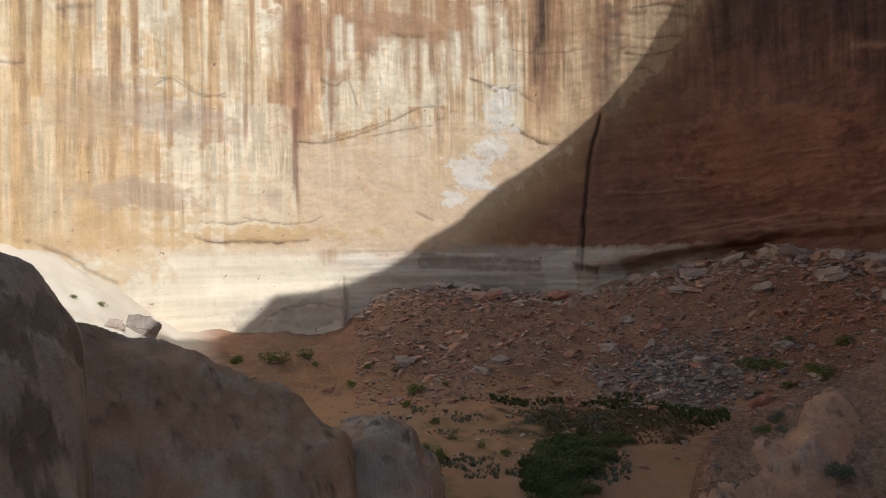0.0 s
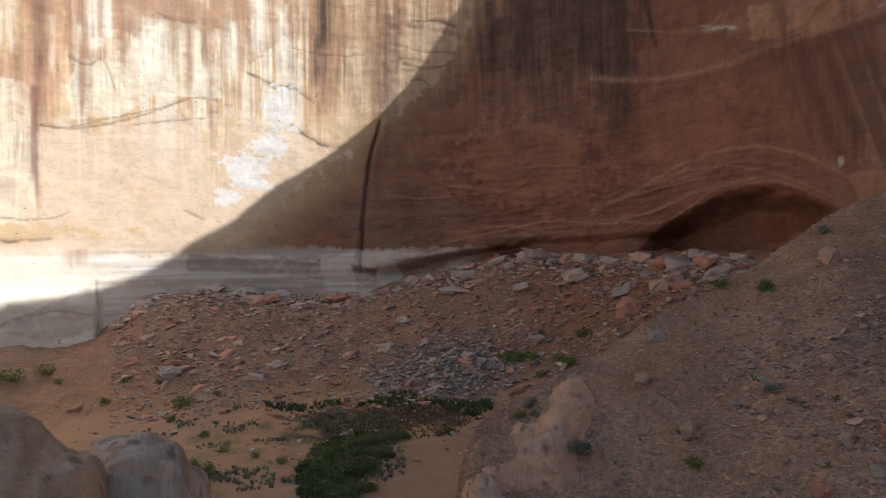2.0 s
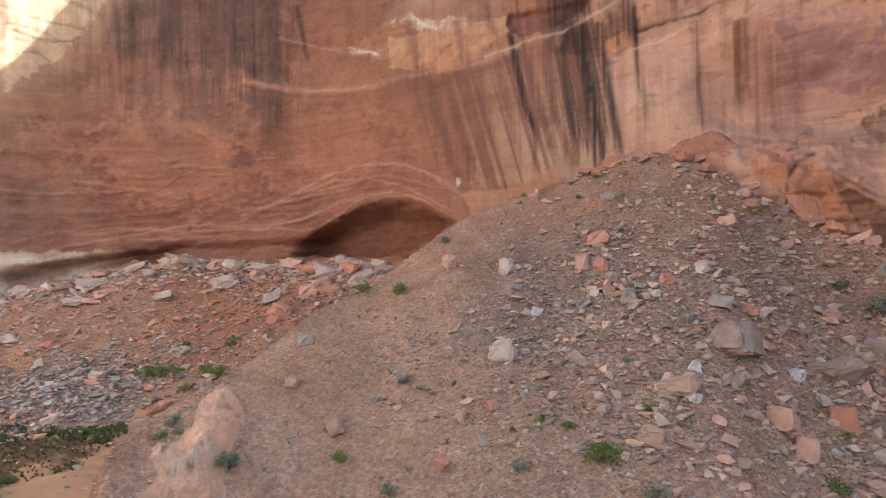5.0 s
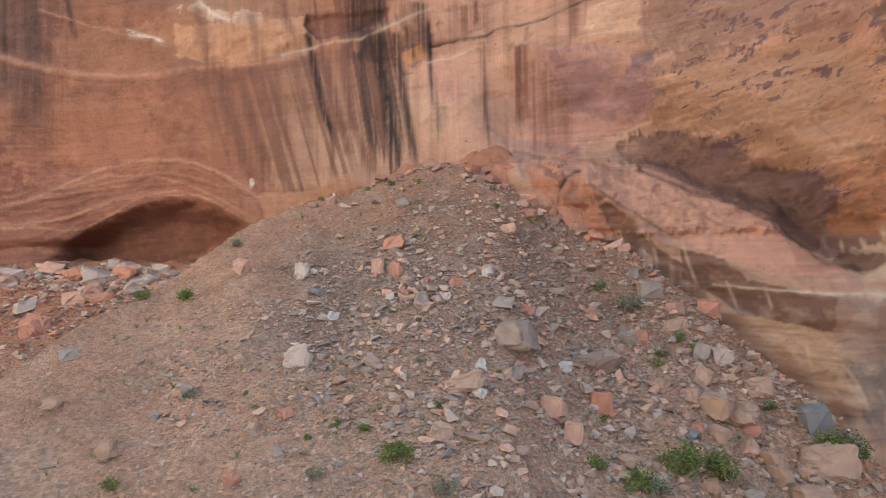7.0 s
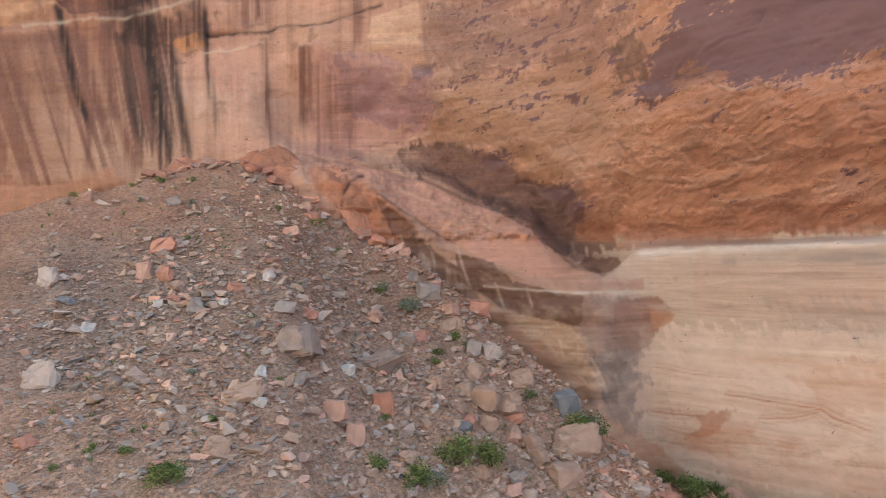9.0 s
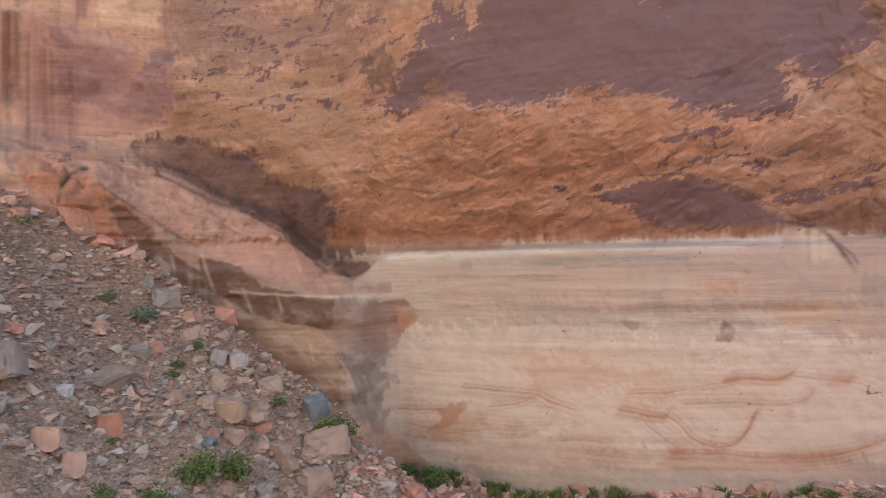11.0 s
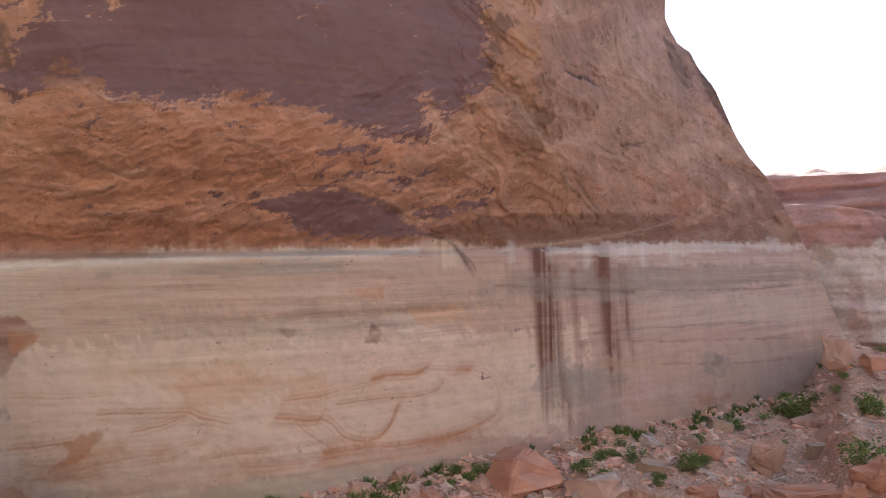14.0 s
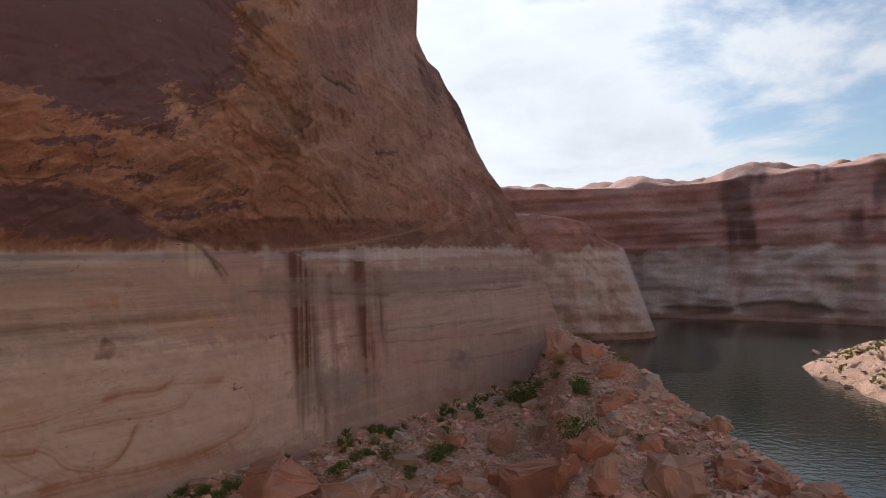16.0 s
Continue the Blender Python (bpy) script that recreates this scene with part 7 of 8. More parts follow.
outcrop("rock_outcrop", -60, -28.4, lambda b: line(b, 1, (-60, 26), (-35, 31), (-28, 34)),
        lambda b: line(b, 0.5, (-60, 8), (-40, 2.5), (-35, 0.6), (-31.8, -1.4), (-29.2, -5.0), (-28.2, -16)), "dark weathered dome of bare sandstone", 101, half=11, tone=(0.60, 0.51, 0.43), pale=0.2, marble=0.55)
outcrop("rock_outcrop", -40, -7.2, lambda b: line(b, 1, (-40, 40), (-29, 46), (-8, 52)),
        lambda b: line(b, 0.6, (-40, -4.5), (-29, -5.2), (-23.4, -6.3), (-17.7, -9.5), (-10, -13.3), (-8.2, -15.5), (-7.2, -21)), "smooth brown sandstone hump sloping to the wash", 111, half=16, lime=0.85, tone=(0.50, 0.355, 0.26), pale=-0.1, marble=0.08, rough=1.1)
outcrop("rock_outcrop", -10, 0.2, lambda b: line(b, 1, (-10, 62), (0, 60)),
        lambda b: line(b, 0.3, (-10, -14.6), (-7.2, -14.3), (-5.2, -14.5), (-3.2, -15.3), (-1.5, -17.0), (-0.4, -19.2), (0.2, -22)), "grey and tan sandstone block with a cracked lip", 121, half=11, tone=(0.58, 0.42, 0.33), pale=-0.1, rough=0.9, lime=0.8, back=0.3, front=2.0, marble=0.15, ledges=0.25, shelf=4.5)
outcrop("rock_outcrop", 18.5, 37, lambda b: line(b, 1, (18, 46), (22, 48), (26, 52), (30, 55), (37, 62)),
        lambda b: line(b, 0.4, (18.5, -30), (20.3, -22.5), (21.2, -19.6), (22.2, -16.8), (25.2, -15.0), (28.3, -12.4), (29.5, -10.8), (31.4, -10.0), (33, -10.6), (37, -14)), "pinkish rounded sandstone ledge under the gravel", 131, half=11, tone=(0.62, 0.38, 0.265), pale=-0.12, rough=1.5, front=0.8, shelf=2.5, ledges=0.2)
outcrop("rock_outcrop", 61, 84, lambda b: line(b, 1, (61, 90), (72, 92.5), (84, 86)),
        lambda b: line(b, 0.5, (61, 5.5), (64, 7.6), (66, 8.6), (68.5, 9.2), (71, 9.6), (74, 9.9), (77, 9.3), (79.5, 8.0), (82, 5.5), (84, 2.0)), "broken red sandstone ledge above the debris cone", 151, half=5.5, tone=(0.60, 0.30, 0.20), pale=-0.4, rough=1.2, ledges=0.3)


# ---- loose rock ----
PALE, PINK, RED, GREY, WHITE = (0.49, 0.41, 0.365), (0.52, 0.34, 0.275), (0.49, 0.26, 0.195), (0.35, 0.305, 0.28), (0.55, 0.52, 0.50)
SLATE, TANNED, RUSTY, BLUISH = (0.31, 0.245, 0.215), (0.43, 0.31, 0.245), (0.51, 0.275, 0.205), (0.22, 0.23, 0.25)
ROCK = stone("broken_rock", grain_size=0.6, bump=0.5, spread=0.3)


def hull(seed, n=13, flat=0.7, soften=0.0):
    """An angular block, 1 m wide: the hull of a few random corners."""
    rnd = random.Random(seed)
    bm = bmesh.new()
    for k in range(n):
        if seed % 3:
            # blocky: points near a box's corners
            v = Vector([(1 if k >> i & 1 else -1) * rnd.uniform(0.10, 0.5) for i in range(3)])
        else:
            v = Vector((rnd.gauss(0, 1), rnd.gauss(0, 1), rnd.gauss(0, 1))).normalized() * rnd.uniform(0.85, 1.1) * 0.5
        bm.verts.new((v.x, v.y * rnd.uniform(0.75, 1.0), v.z * flat))
    bmesh.ops.convex_hull(bm, input=bm.verts)
    bmesh.ops.delete(bm, geom=[v for v in bm.verts if not v.link_faces], context="VERTS")
    if soften:
        bmesh.ops.dissolve_limit(bm, angle_limit=radians(16), verts=bm.verts, edges=bm.edges)
        bmesh.ops.bevel(bm, geom=bm.edges[:], offset=soften, segments=2, profile=0.6, affect="EDGES", clamp_overlap=True)
        bmesh.ops.subdivide_edges(bm, edges=bm.edges[:], cuts=1, use_grid_fill=True)
        bmesh.ops.triangulate(bm, faces=bm.faces)
        for v in bm.verts:
            q = v.co * 3 + Vector((seed, 0, 0))
            v.co += v.co.normalized() * (0.13 * noise.noise(q) + 0.08 * noise.noise(q * 2.7) + 0.045 * noise.noise(q * 7))
            v.co.z += 0.02 * noise.noise(Vector((seed, 0, v.co.z * 14)))
    else:
        bmesh.ops.triangulate(bm, faces=bm.faces)
    bm.verts.index_update()
    return bm


def rubble(name, label, b, r, size, flat, tones, seed, sink=0.25):
    """Many blocks at bearings b and radii r as one mesh."""
    rng = np.random.default_rng(seed)
    shapes = []
    for k in range(10):
        bm = hull(seed * 20 + k, 8 + k % 3)
        shapes.append((np.array([v.co[:] for v in bm.verts]), np.array([[v.index for v in f.verts] for f in bm.faces])))
        bm.free()
    x, y = plan(b, r)
    z = ground_height(b, r)
    pick = rng.integers(0, 10, len(b))
    allv, allf, allc, base = [], [], [], 0
    for k in range(10):
        i = np.flatnonzero(pick == k)
        if not len(i):
            continue
        v, f = shapes[k]
        a, tilt = rng.uniform(0, 2 * np.pi, len(i)), rng.normal(0, 0.35, len(i))
        s = size[i][:, None]
        px, py, pz = v[None, :, 0] * s * rng.uniform(0.8, 1.5, (len(i), 1)), v[None, :, 1] * s, v[None, :, 2] * s * flat
        px, pz = px * np.cos(tilt)[:, None] - pz * np.sin(tilt)[:, None], px * np.sin(tilt)[:, None] + pz * np.cos(tilt)[:, None]
        c, n = np.cos(a)[:, None], np.sin(a)[:, None]
        wx, wy = px * c - py * n + x[i][:, None], px * n + py * c + y[i][:, None]
        wz = pz + (z[i] + size[i] * (0.35 * flat - sink * 0.5))[:, None]
        allv.append(np.stack([wx, wy, wz], -1).reshape(-1, 3))
        allf.append((f[None] + (np.arange(len(i)) * len(v))[:, None, None] + base).reshape(-1, 3))
        allc.append(np.repeat(tones[i], len(v), axis=0))
        base += len(i) * len(v)
    v, f, c = np.concatenate(allv), np.concatenate(allf), np.concatenate(allc)
    me = bpy.data.meshes.new(name)
    me.vertices.add(len(v))
    me.vertices.foreach_set("co", v.astype(np.float32).ravel())
    me.loops.add(f.size)
    me.loops.foreach_set("vertex_index", f.astype(np.int32).ravel())
    me.polygons.add(len(f))
    me.polygons.foreach_set("loop_start", np.arange(0, f.size, 3, dtype=np.int32))
    me.polygons.foreach_set("use_smooth", np.zeros(len(f), bool))
    me.update(calc_edges=True)
    at = me.attributes.new("tone", "FLOAT_COLOR", "POINT")
    at.data.foreach_set("color", np.concatenate([c, np.ones((len(c), 1))], 1).astype(np.float32).ravel())
    me.materials.append(ROCK)
    return tagged(new(name, me), label, "rubble", kind="stuff")


def toned(rng, n, *weighted):
    """n tones picked from (tone, weight) pairs, each a little lighter or darker."""
    p = np.array([w for _, w in weighted], float)
    c = np.array([t for t, _ in weighted])[rng.choice(len(weighted), n, p=p / p.sum())]
    return c * rng.uniform(0.75, 1.25, (n, 1))


def set_apart(b, r, size, count, high, tones, seed):
    """The largest stones become boulders of their own; the rest are told by the mask."""
    rnd = random.Random(seed)
    rest = np.ones(len(b), bool)
    for i in np.argsort(size)[-count:]:
        rest[i] = False
        boulder(round(float(b[i]), 2), float(r[i]), float(size[i]) * 1.15, float(size[i]) * high, rnd.choice(tones))
    return rest


def scatter_rubble():
    g = np.random.default_rng(5)
    # gravel and stones on the debris cone
    n = 48000
    b = g.uniform(19, 112, n)
    ridge = gravel_ridge(b)[0]
    r = np.maximum(34, ridge + 1.0 - (ridge - 33) * g.uniform(0, 1, n) ** 0.9)
    x, y = plan(b, r)
    coarse = np.clip(1 - ((b - 68) / 26) ** 2 - ((r - 60) / 22) ** 2, 0, 1) + 0.5 * fbm(x / 6, y / 6, 0, 3, 15)
    bare = np.clip(step(15, 3, gravel_ridge(b)[0] - r) + step(56, 38, b) * 0.7 + 1.2 * fbm(x / 8, y / 8, 0, 3, 16), 0, 1)
    keep = g.uniform(0, 1, n) < (0.5 + 0.7 * coarse) * (1 - 0.72 * bare)
    b, r, coarse = b[keep], r[keep], coarse[keep]
    size = np.clip(np.exp(g.normal(-1.55, 0.55, len(b))) * (0.8 + 0.55 * np.clip(coarse, 0, 1)), 0.1, 1.5)
    tones = np.where((g.uniform(0, 1, len(b)) < 0.25 + 0.5 * coarse)[:, None], toned(g, len(b), (GREY, 5), (SLATE, 4), (PALE, 1.5), (BLUISH, 1.2), (RED, 0.4)), toned(g, len(b), (TANNED, 4), (PINK, 3), (RED, 2), (PALE, 1), (SLATE, 2)))
    rubble("cone_gravel", "loose grey and pink stones on the debris cone", b, r, size, 0.62, 1.08 * (0.7 * tones + 0.3 * np.array((0.40, 0.30, 0.235))), 31)
    # cobbles and blocks gathered low on its far flank
    n = 5200
    b = 54 + 54 * g.uniform(0, 1, n) ** 0.6
    ridge = gravel_ridge(b)[0]
    r = ridge - (ridge - 36) * g.uniform(0, 1, n) ** 1.1
    size = np.clip(np.exp(g.normal(-0.75, 0.5, n)), 0.25, 1.7)
    m = set_apart(b, r, size, 40, 0.8, (TANNED, PINK, GREY, TANNED, RED), 1)
    b, r, size, n = b[m], r[m], size[m], int(m.sum())
    rubble("cone_cobbles", "mixed grey, pink and tan cobbles on the debris cone", b, r, size, 0.85, 0.3 * np.array((0.45, 0.34, 0.27)) + 0.85 * toned(g, n, (GREY, 3), (SLATE, 1), (TANNED, 5), (PINK, 2), (PALE, 2), (RED, 0.8)), 36)
    # blocks below the back wall
    n = 15000
    b = g.uniform(-8, 50, n)
    rw = wall_radius(b)
    r = rw - 2 - (rw - 122) * g.uniform(0, 1, n) ** 1.25
    size = np.clip(np.exp(g.normal(-0.62, 0.58, n)), 0.22, 4.0)
    top = step(18, 4, rw - r)
    tones = np.where((g.uniform(0, 1, n) < 0.35 + 0.55 * top)[:, None], toned(g, n, (PALE, 3), (PINK, 2), (GREY, 1)), toned(g, n, (RED, 2), (RUSTY, 3), (PINK, 2), (SLATE, 2)))
    size = size * (1 + 0.7 * top)
    m = set_apart(b, r, size, 45, 0.55, (PALE, PINK, PALE, RUSTY), 2)
    rubble("wall_foot_rubble", "pale and red blocks heaped below the shaded cliff", b[m], r[m], size[m], 0.6, tones[m], 32)
    # grey stones washed down beside the cone
    n = 2400
    b, r = g.normal(20.5, 3.6, n), g.normal(134, 6.0, n)
    m = (r < wall_radius(b) - 3) & (r > gravel_ridge(b)[0] + 20)
    size = np.clip(np.exp(g.normal(-0.45, 0.5, n)), 0.25, 2.4)
    rubble("grey_rubble", "grey stones washed down beside the debris cone", b[m], r[m], size[m], 0.65, toned(g, n, (GREY, 4), (SLATE, 2), (BLUISH, 1), (PALE, 1))[m], 38)
    # spur and foot of the overhanging wall
    n = 20000
    b = g.uniform(101, 198, n)
    far = np.where(b > 172, spur_ridge(b)[0] + 3, wall_radius(b) - 1)
    r = 52 + (far - 52) * g.uniform(0, 1, n) ** 0.85
    keep = (b > 128) | (g.uniform(0, 1, n) < 0.3)
    b, r = b[keep], r[keep]
    n = len(b)
    size = np.clip(np.exp(g.normal(-0.85, 0.6, n)), 0.2, 3.0)
    tones = toned(g, n, (RUSTY, 5), (RED, 3), (PINK, 5), (TANNED, 3), (SLATE, 1.5), (PALE, 3)) * 0.95 + 0.35 * np.array((0.66, 0.45, 0.37))
    m = set_apart(b, r, size, 60, 0.75, (RUSTY, RUSTY, RED, PINK, TANNED), 3)
    rubble("spur_rubble", "red and tan broken rock on the spur by the lake", b[m], r[m], size[m], 0.75, tones[m], 33)
    # low rocky spit in the lake
    n = 450
    b = g.uniform(192, 206, n)
    r = line(b, 0.5, (192, 184), (197.1, 156), (206, 130)) + g.uniform(0, 45, n)
    rubble("spit_rubble", "tan rocks along the sunlit spit's shore", b, r, np.clip(np.exp(g.normal(-0.1, 0.6, n)), 0.3, 4.0), 0.6, toned(g, n, (TANNED, 3), (PINK, 2), (PALE, 1)), 37)
    # stray stones in the wash
    n = 900
    b, r = g.uniform(-22, 26, n), g.uniform(84, 150, n)
    rubble("wash_stones", "scattered small stones on the sandy wash", b, r, np.clip(np.exp(g.normal(-0.7, 0.5, n)), 0.2, 1.8), 0.6, toned(g, n, (PALE, 2), (PINK, 2), (RUSTY, 2), (SLATE, 1)), 34)
    # broken ledge over the cone's head
    n = 260
    b = g.uniform(63, 84, n)
    r = gravel_ridge(b)[0] + g.uniform(-1.5, 3.5, n)
    rubble("ledge_blocks", "broken red ledge blocks at the debris cone's head", b, r, np.clip(np.exp(g.normal(0.25, 0.5, n)), 0.5, 3.2), 0.7, toned(g, n, (RUSTY, 3), (RED, 3), (PINK, 2)), 35)


BOULDERS = {}
WORDS = {PALE: "pale weathered", PINK: "pinkish sandstone", RED: "red sandstone", GREY: "grey", WHITE: "whitish", SLATE: "dark grey-brown", TANNED: "tan sandstone", RUSTY: "rust-red sandstone", BLUISH: "bluish grey"}


def boulder(bearing, r, wide, high, tone):
    """One large stone, half bedded in the slope."""
    kind = (len(BOULDERS) * 7 + int(wide * 10)) % 12
    key = (kind, tone)
    if key not in BOULDERS:
        bm = hull(400 + kind, 20 + kind % 9, 1.0, 0.06)
        me = bpy.data.meshes.new("boulder")
        bm.to_mesh(me)
        bm.free()
        at = me.attributes.new("tone", "FLOAT_COLOR", "POINT")
        at.data.foreach_set("color", np.tile(np.array((*tone, 1), np.float32), len(me.vertices)))
        me.materials.append(ROCK)
        BOULDERS[key] = me
    ob = new("boulder", BOULDERS[key])
    x, y = plan(bearing, r)
    rnd = random.Random(int(bearing * 10 + r * 7))
    z = float(ground_height(np.array([bearing]), np.array([r]))[0])
    ob.location = (x, y, z + high * 0.2)
    ob.rotation_euler = (rnd.uniform(-0.35, 0.35), rnd.uniform(-0.35, 0.35), -radians(bearing) + rnd.uniform(-0.8, 0.8))
    if bearing < 112 and r < 95:
        wide, high = 0.84 * wide, 0.84 * high
    ob.scale = (wide * 1.05, wide * rnd.uniform(0.7, 1.0), high * 1.15)
    place = "on the gravel slope" if 19 < bearing < 112 and r < 95 else "on the rubble below the cliff" if bearing < 60 else "on the rocky spur by the lake"
    return tagged(ob, WORDS[tone] + " angular boulder " + place, "boulder", group="boulders " + place)


scatter_rubble()
boulder(55.7, 55.8, 2.8, 2.4, PALE)
boulder(56.2, 68.1, 1.9, 2.2, PALE)
boulder(51.1, 70.2, 2.3, 2.3, PINK)
boulder(63.0, 67.6, 1.8, 2.5, PINK)
boulder(64.6, 66.1, 1.7, 2.2, RED)
boulder(66.8, 60.4, 2.1, 1.6, GREY)
boulder(65.3, 62.1, 1.7, 1.2, RED)
boulder(70.2, 62.6, 1.8, 1.2, RED)
boulder(64.5, 71.1, 3.2, 1.7, RED)
boulder(72.8, 64.3, 1.4, 1.2, WHITE)
boulder(75.1, 55.9, 4.3, 3.0, SLATE)
boulder(82.5, 59.3, 5.3, 2.3, SLATE)
boulder(70.5, 50.0, 3.6, 1.6, TANNED)
boulder(72.0, 49.5, 1.3, 1.1, WHITE)
boulder(78.5, 52.2, 2.5, 2.3, PINK)
boulder(82.7, 55.0, 2.3, 2.5, RED)
boulder(80.2, 51.1, 1.8, 2.4, PINK)
boulder(92.3, 67.4, 2.1, 1.8, PALE)
boulder(90.8, 66.6, 1.8, 2.2, GREY)
boulder(90.8, 63.1, 1.8, 2.1, TANNED)
boulder(92.5, 62.1, 1.9, 1.5, PALE)
boulder(91.5, 74.7, 3.4, 2.4, RED)
boulder(88.9, 71.2, 2.3, 1.7, PINK)
boulder(88.6, 68.8, 2.6, 1.4, TANNED)
boulder(93.7, 60.7, 3.3, 2.2, TANNED)
boulder(92.2, 57.7, 2.4, 2.3, TANNED)
boulder(90.0, 56.4, 2.0, 1.3, BLUISH)
boulder(99.7, 60.8, 5.4, 3.3, TANNED)
boulder(98.9, 64.6, 2.9, 2.6, BLUISH)
boulder(96.5, 57.9, 1.9, 2.1, TANNED)
boulder(74.2, 59.7, 2.2, 1.3, GREY)
boulder(73.2, 68.0, 2.5, 0.6, PINK)
boulder(76.5, 80.0, 2.6, 1.2, RED)
boulder(68.4, 45.9, 2.1, 1.7, TANNED)
boulder(52.1, 48.5, 1.1, 1.1, TANNED)
boulder(50.2, 44.6, 1.6, 1.6, RED)
boulder(40.7, 50.1, 1.8, 1.6, TANNED)
boulder(36.0, 135.7, 4.9, 4.4, RED)
boulder(72.1, 52.3, 1.4, 1.1, WHITE)
boulder(79.6, 57.1, 1.6, 1.3, WHITE)
boulder(61.9, 52.2, 1.2, 0.9, GREY)
boulder(58.9, 61.3, 1.3, 1.0, WHITE)
boulder(60.9, 53.3, 1.4, 0.9, SLATE)
boulder(95.0, 65.3, 2.9, 2.1, TANNED)
boulder(94.5, 58.7, 2.1, 1.6, PINK)
boulder(89.9, 60.4, 2.2, 1.3, TANNED)
boulder(76.5, 51.1, 1.8, 1.0, TANNED)
boulder(64.0, 62.5, 1.1, 0.9, WHITE)
boulder(69.1, 60.7, 1.2, 0.9, WHITE)
boulder(57.5, 64.9, 1.8, 0.9, BLUISH)
boulder(86.8, 73.4, 3.3, 2.0, GREY)
boulder(74.8, 73.5, 2.3, 1.6, PINK)
boulder(46.7, 55.0, 1.2, 1.0, GREY)
boulder(43.3, 60.5, 1.2, 0.9, TANNED)
boulder(38.2, 62.4, 1.9, 1.1, GREY)
boulder(37.0, 55.8, 1.7, 1.1, TANNED)
boulder(44.3, 53.5, 1.2, 1.0, GREY)
boulder(54.7, 49.0, 1.2, 0.9, RED)
boulder(86.6, 55.0, 1.5, 1.0, TANNED)
boulder(84.9, 64.7, 2.1, 1.5, GREY)
boulder(94.6, 54.1, 2.0, 1.7, GREY)
boulder(98.8, 57.0, 3.6, 2.0, TANNED)
boulder(94.1, 52.9, 1.9, 1.1, PINK)
boulder(105.2, 60.4, 2.2, 1.1, PALE)
boulder(95.8, 53.5, 1.5, 1.2, PALE)
boulder(95.8, 58.9, 2.1, 1.9, TANNED)
boulder(91.1, 63.5, 2.3, 1.7, TANNED)
boulder(92.5, 67.7, 2.5, 1.6, PALE)
boulder(91.9, 60.4, 3.3, 2.7, TANNED)
boulder(93.9, 61.6, 2.8, 2.0, TANNED)
boulder(147.0, 72.6, 9.0, 4.5, RUSTY)
boulder(154.0, 70.6, 5.7, 2.8, PALE)
boulder(167.4, 90.5, 5.2, 4.9, PINK)
boulder(175.1, 73.0, 5.2, 3.7, RUSTY)
boulder(182.0, 68.1, 6.7, 5.5, PINK)
boulder(172.8, 68.3, 2.8, 4.3, RUSTY)
boulder(176.2, 64.5, 2.3, 3.7, PINK)
boulder(158.6, 88.9, 3.2, 1.6, PALE)
boulder(187.1, 79.5, 2.3, 1.4, PALE)
boulder(178.4, 94.7, 3.4, 2.2, RUSTY)
boulder(177.0, 106.8, 3.9, 2.9, RUSTY)
boulder(180.3, 103.4, 4.7, 2.2, PALE)
boulder(184.2, 86.9, 3.1, 2.0, PALE)
boulder(171.0, 98.5, 3.6, 2.3, TANNED)
boulder(162.8, 74.3, 4.0, 2.4, RUSTY)
boulder(159.3, 70.3, 2.5, 1.9, TANNED)
boulder(186.6, 69.2, 3.7, 2.5, RUSTY)
boulder(189.9, 66.6, 3.0, 2.4, RUSTY)
boulder(175.1, 118.3, 5.3, 2.6, RUSTY)
boulder(177.4, 82.2, 2.2, 1.5, PALE)
boulder(166.9, 77.9, 3.2, 2.8, RUSTY)
boulder(180.1, 76.9, 3.5, 2.1, RUSTY)
boulder(-25.5, 163.5, 8.5, 6.0, GREY)
boulder(-27.4, 158.6, 4.3, 2.9, PALE)
boulder(-3.7, 136.5, 4.9, 2.7, PALE)
boulder(3.1, 133.2, 3.6, 1.9, PALE)
boulder(-5.4, 157.5, 3.7, 2.0, PINK)
boulder(14.6, 144.4, 4.4, 2.4, PALE)
boulder(11.2, 145.0, 3.9, 1.8, PINK)
boulder(18.8, 151.5, 3.6, 1.6, RUSTY)
boulder(21.9, 137.5, 3.7, 1.7, PALE)
boulder(12.8, 181.0, 4.9, 2.0, PALE)
boulder(20.3, 168.5, 6.1, 1.8, PALE)
boulder(28.4, 168.6, 10.6, 3.0, PALE)
boulder(31.8, 153.9, 5.6, 2.2, PALE)
boulder(21.6, 175.0, 6.3, 2.2, PALE)
boulder(2.8, 187.7, 5.8, 2.7, PALE)
boulder(5.3, 186.6, 6.8, 2.4, PALE)
boulder(-0.3, 191.1, 6.9, 2.1, PALE)
boulder(25.9, 168.4, 4.6, 2.1, PALE)
boulder(18.7, 127.1, 3.2, 1.6, PALE)
boulder(-6.5, 148.4, 3.5, 1.6, RUSTY)
boulder(-10.5, 130.6, 2.8, 1.2, PINK)
boulder(36.1, 136.9, 4.5, 3.5, RUSTY)
boulder(28.8, 169.5, 7.7, 2.1, PALE)
boulder(31.6, 155.7, 6.2, 2.5, PALE)
boulder(40.2, 144.8, 6.5, 2.4, PALE)
boulder(42.3, 143.9, 4.7, 1.8, PALE)
boulder(24.6, 173.3, 6.3, 1.9, PALE)
boulder(34.6, 155.9, 5.6, 2.3, PALE)
boulder(172.9, 120.8, 5.5, 8.2, PINK)
boulder(169.9, 75.7, 7.4, 5.4, RUSTY)
boulder(153.6, 70.4, 6.9, 2.5, PINK)


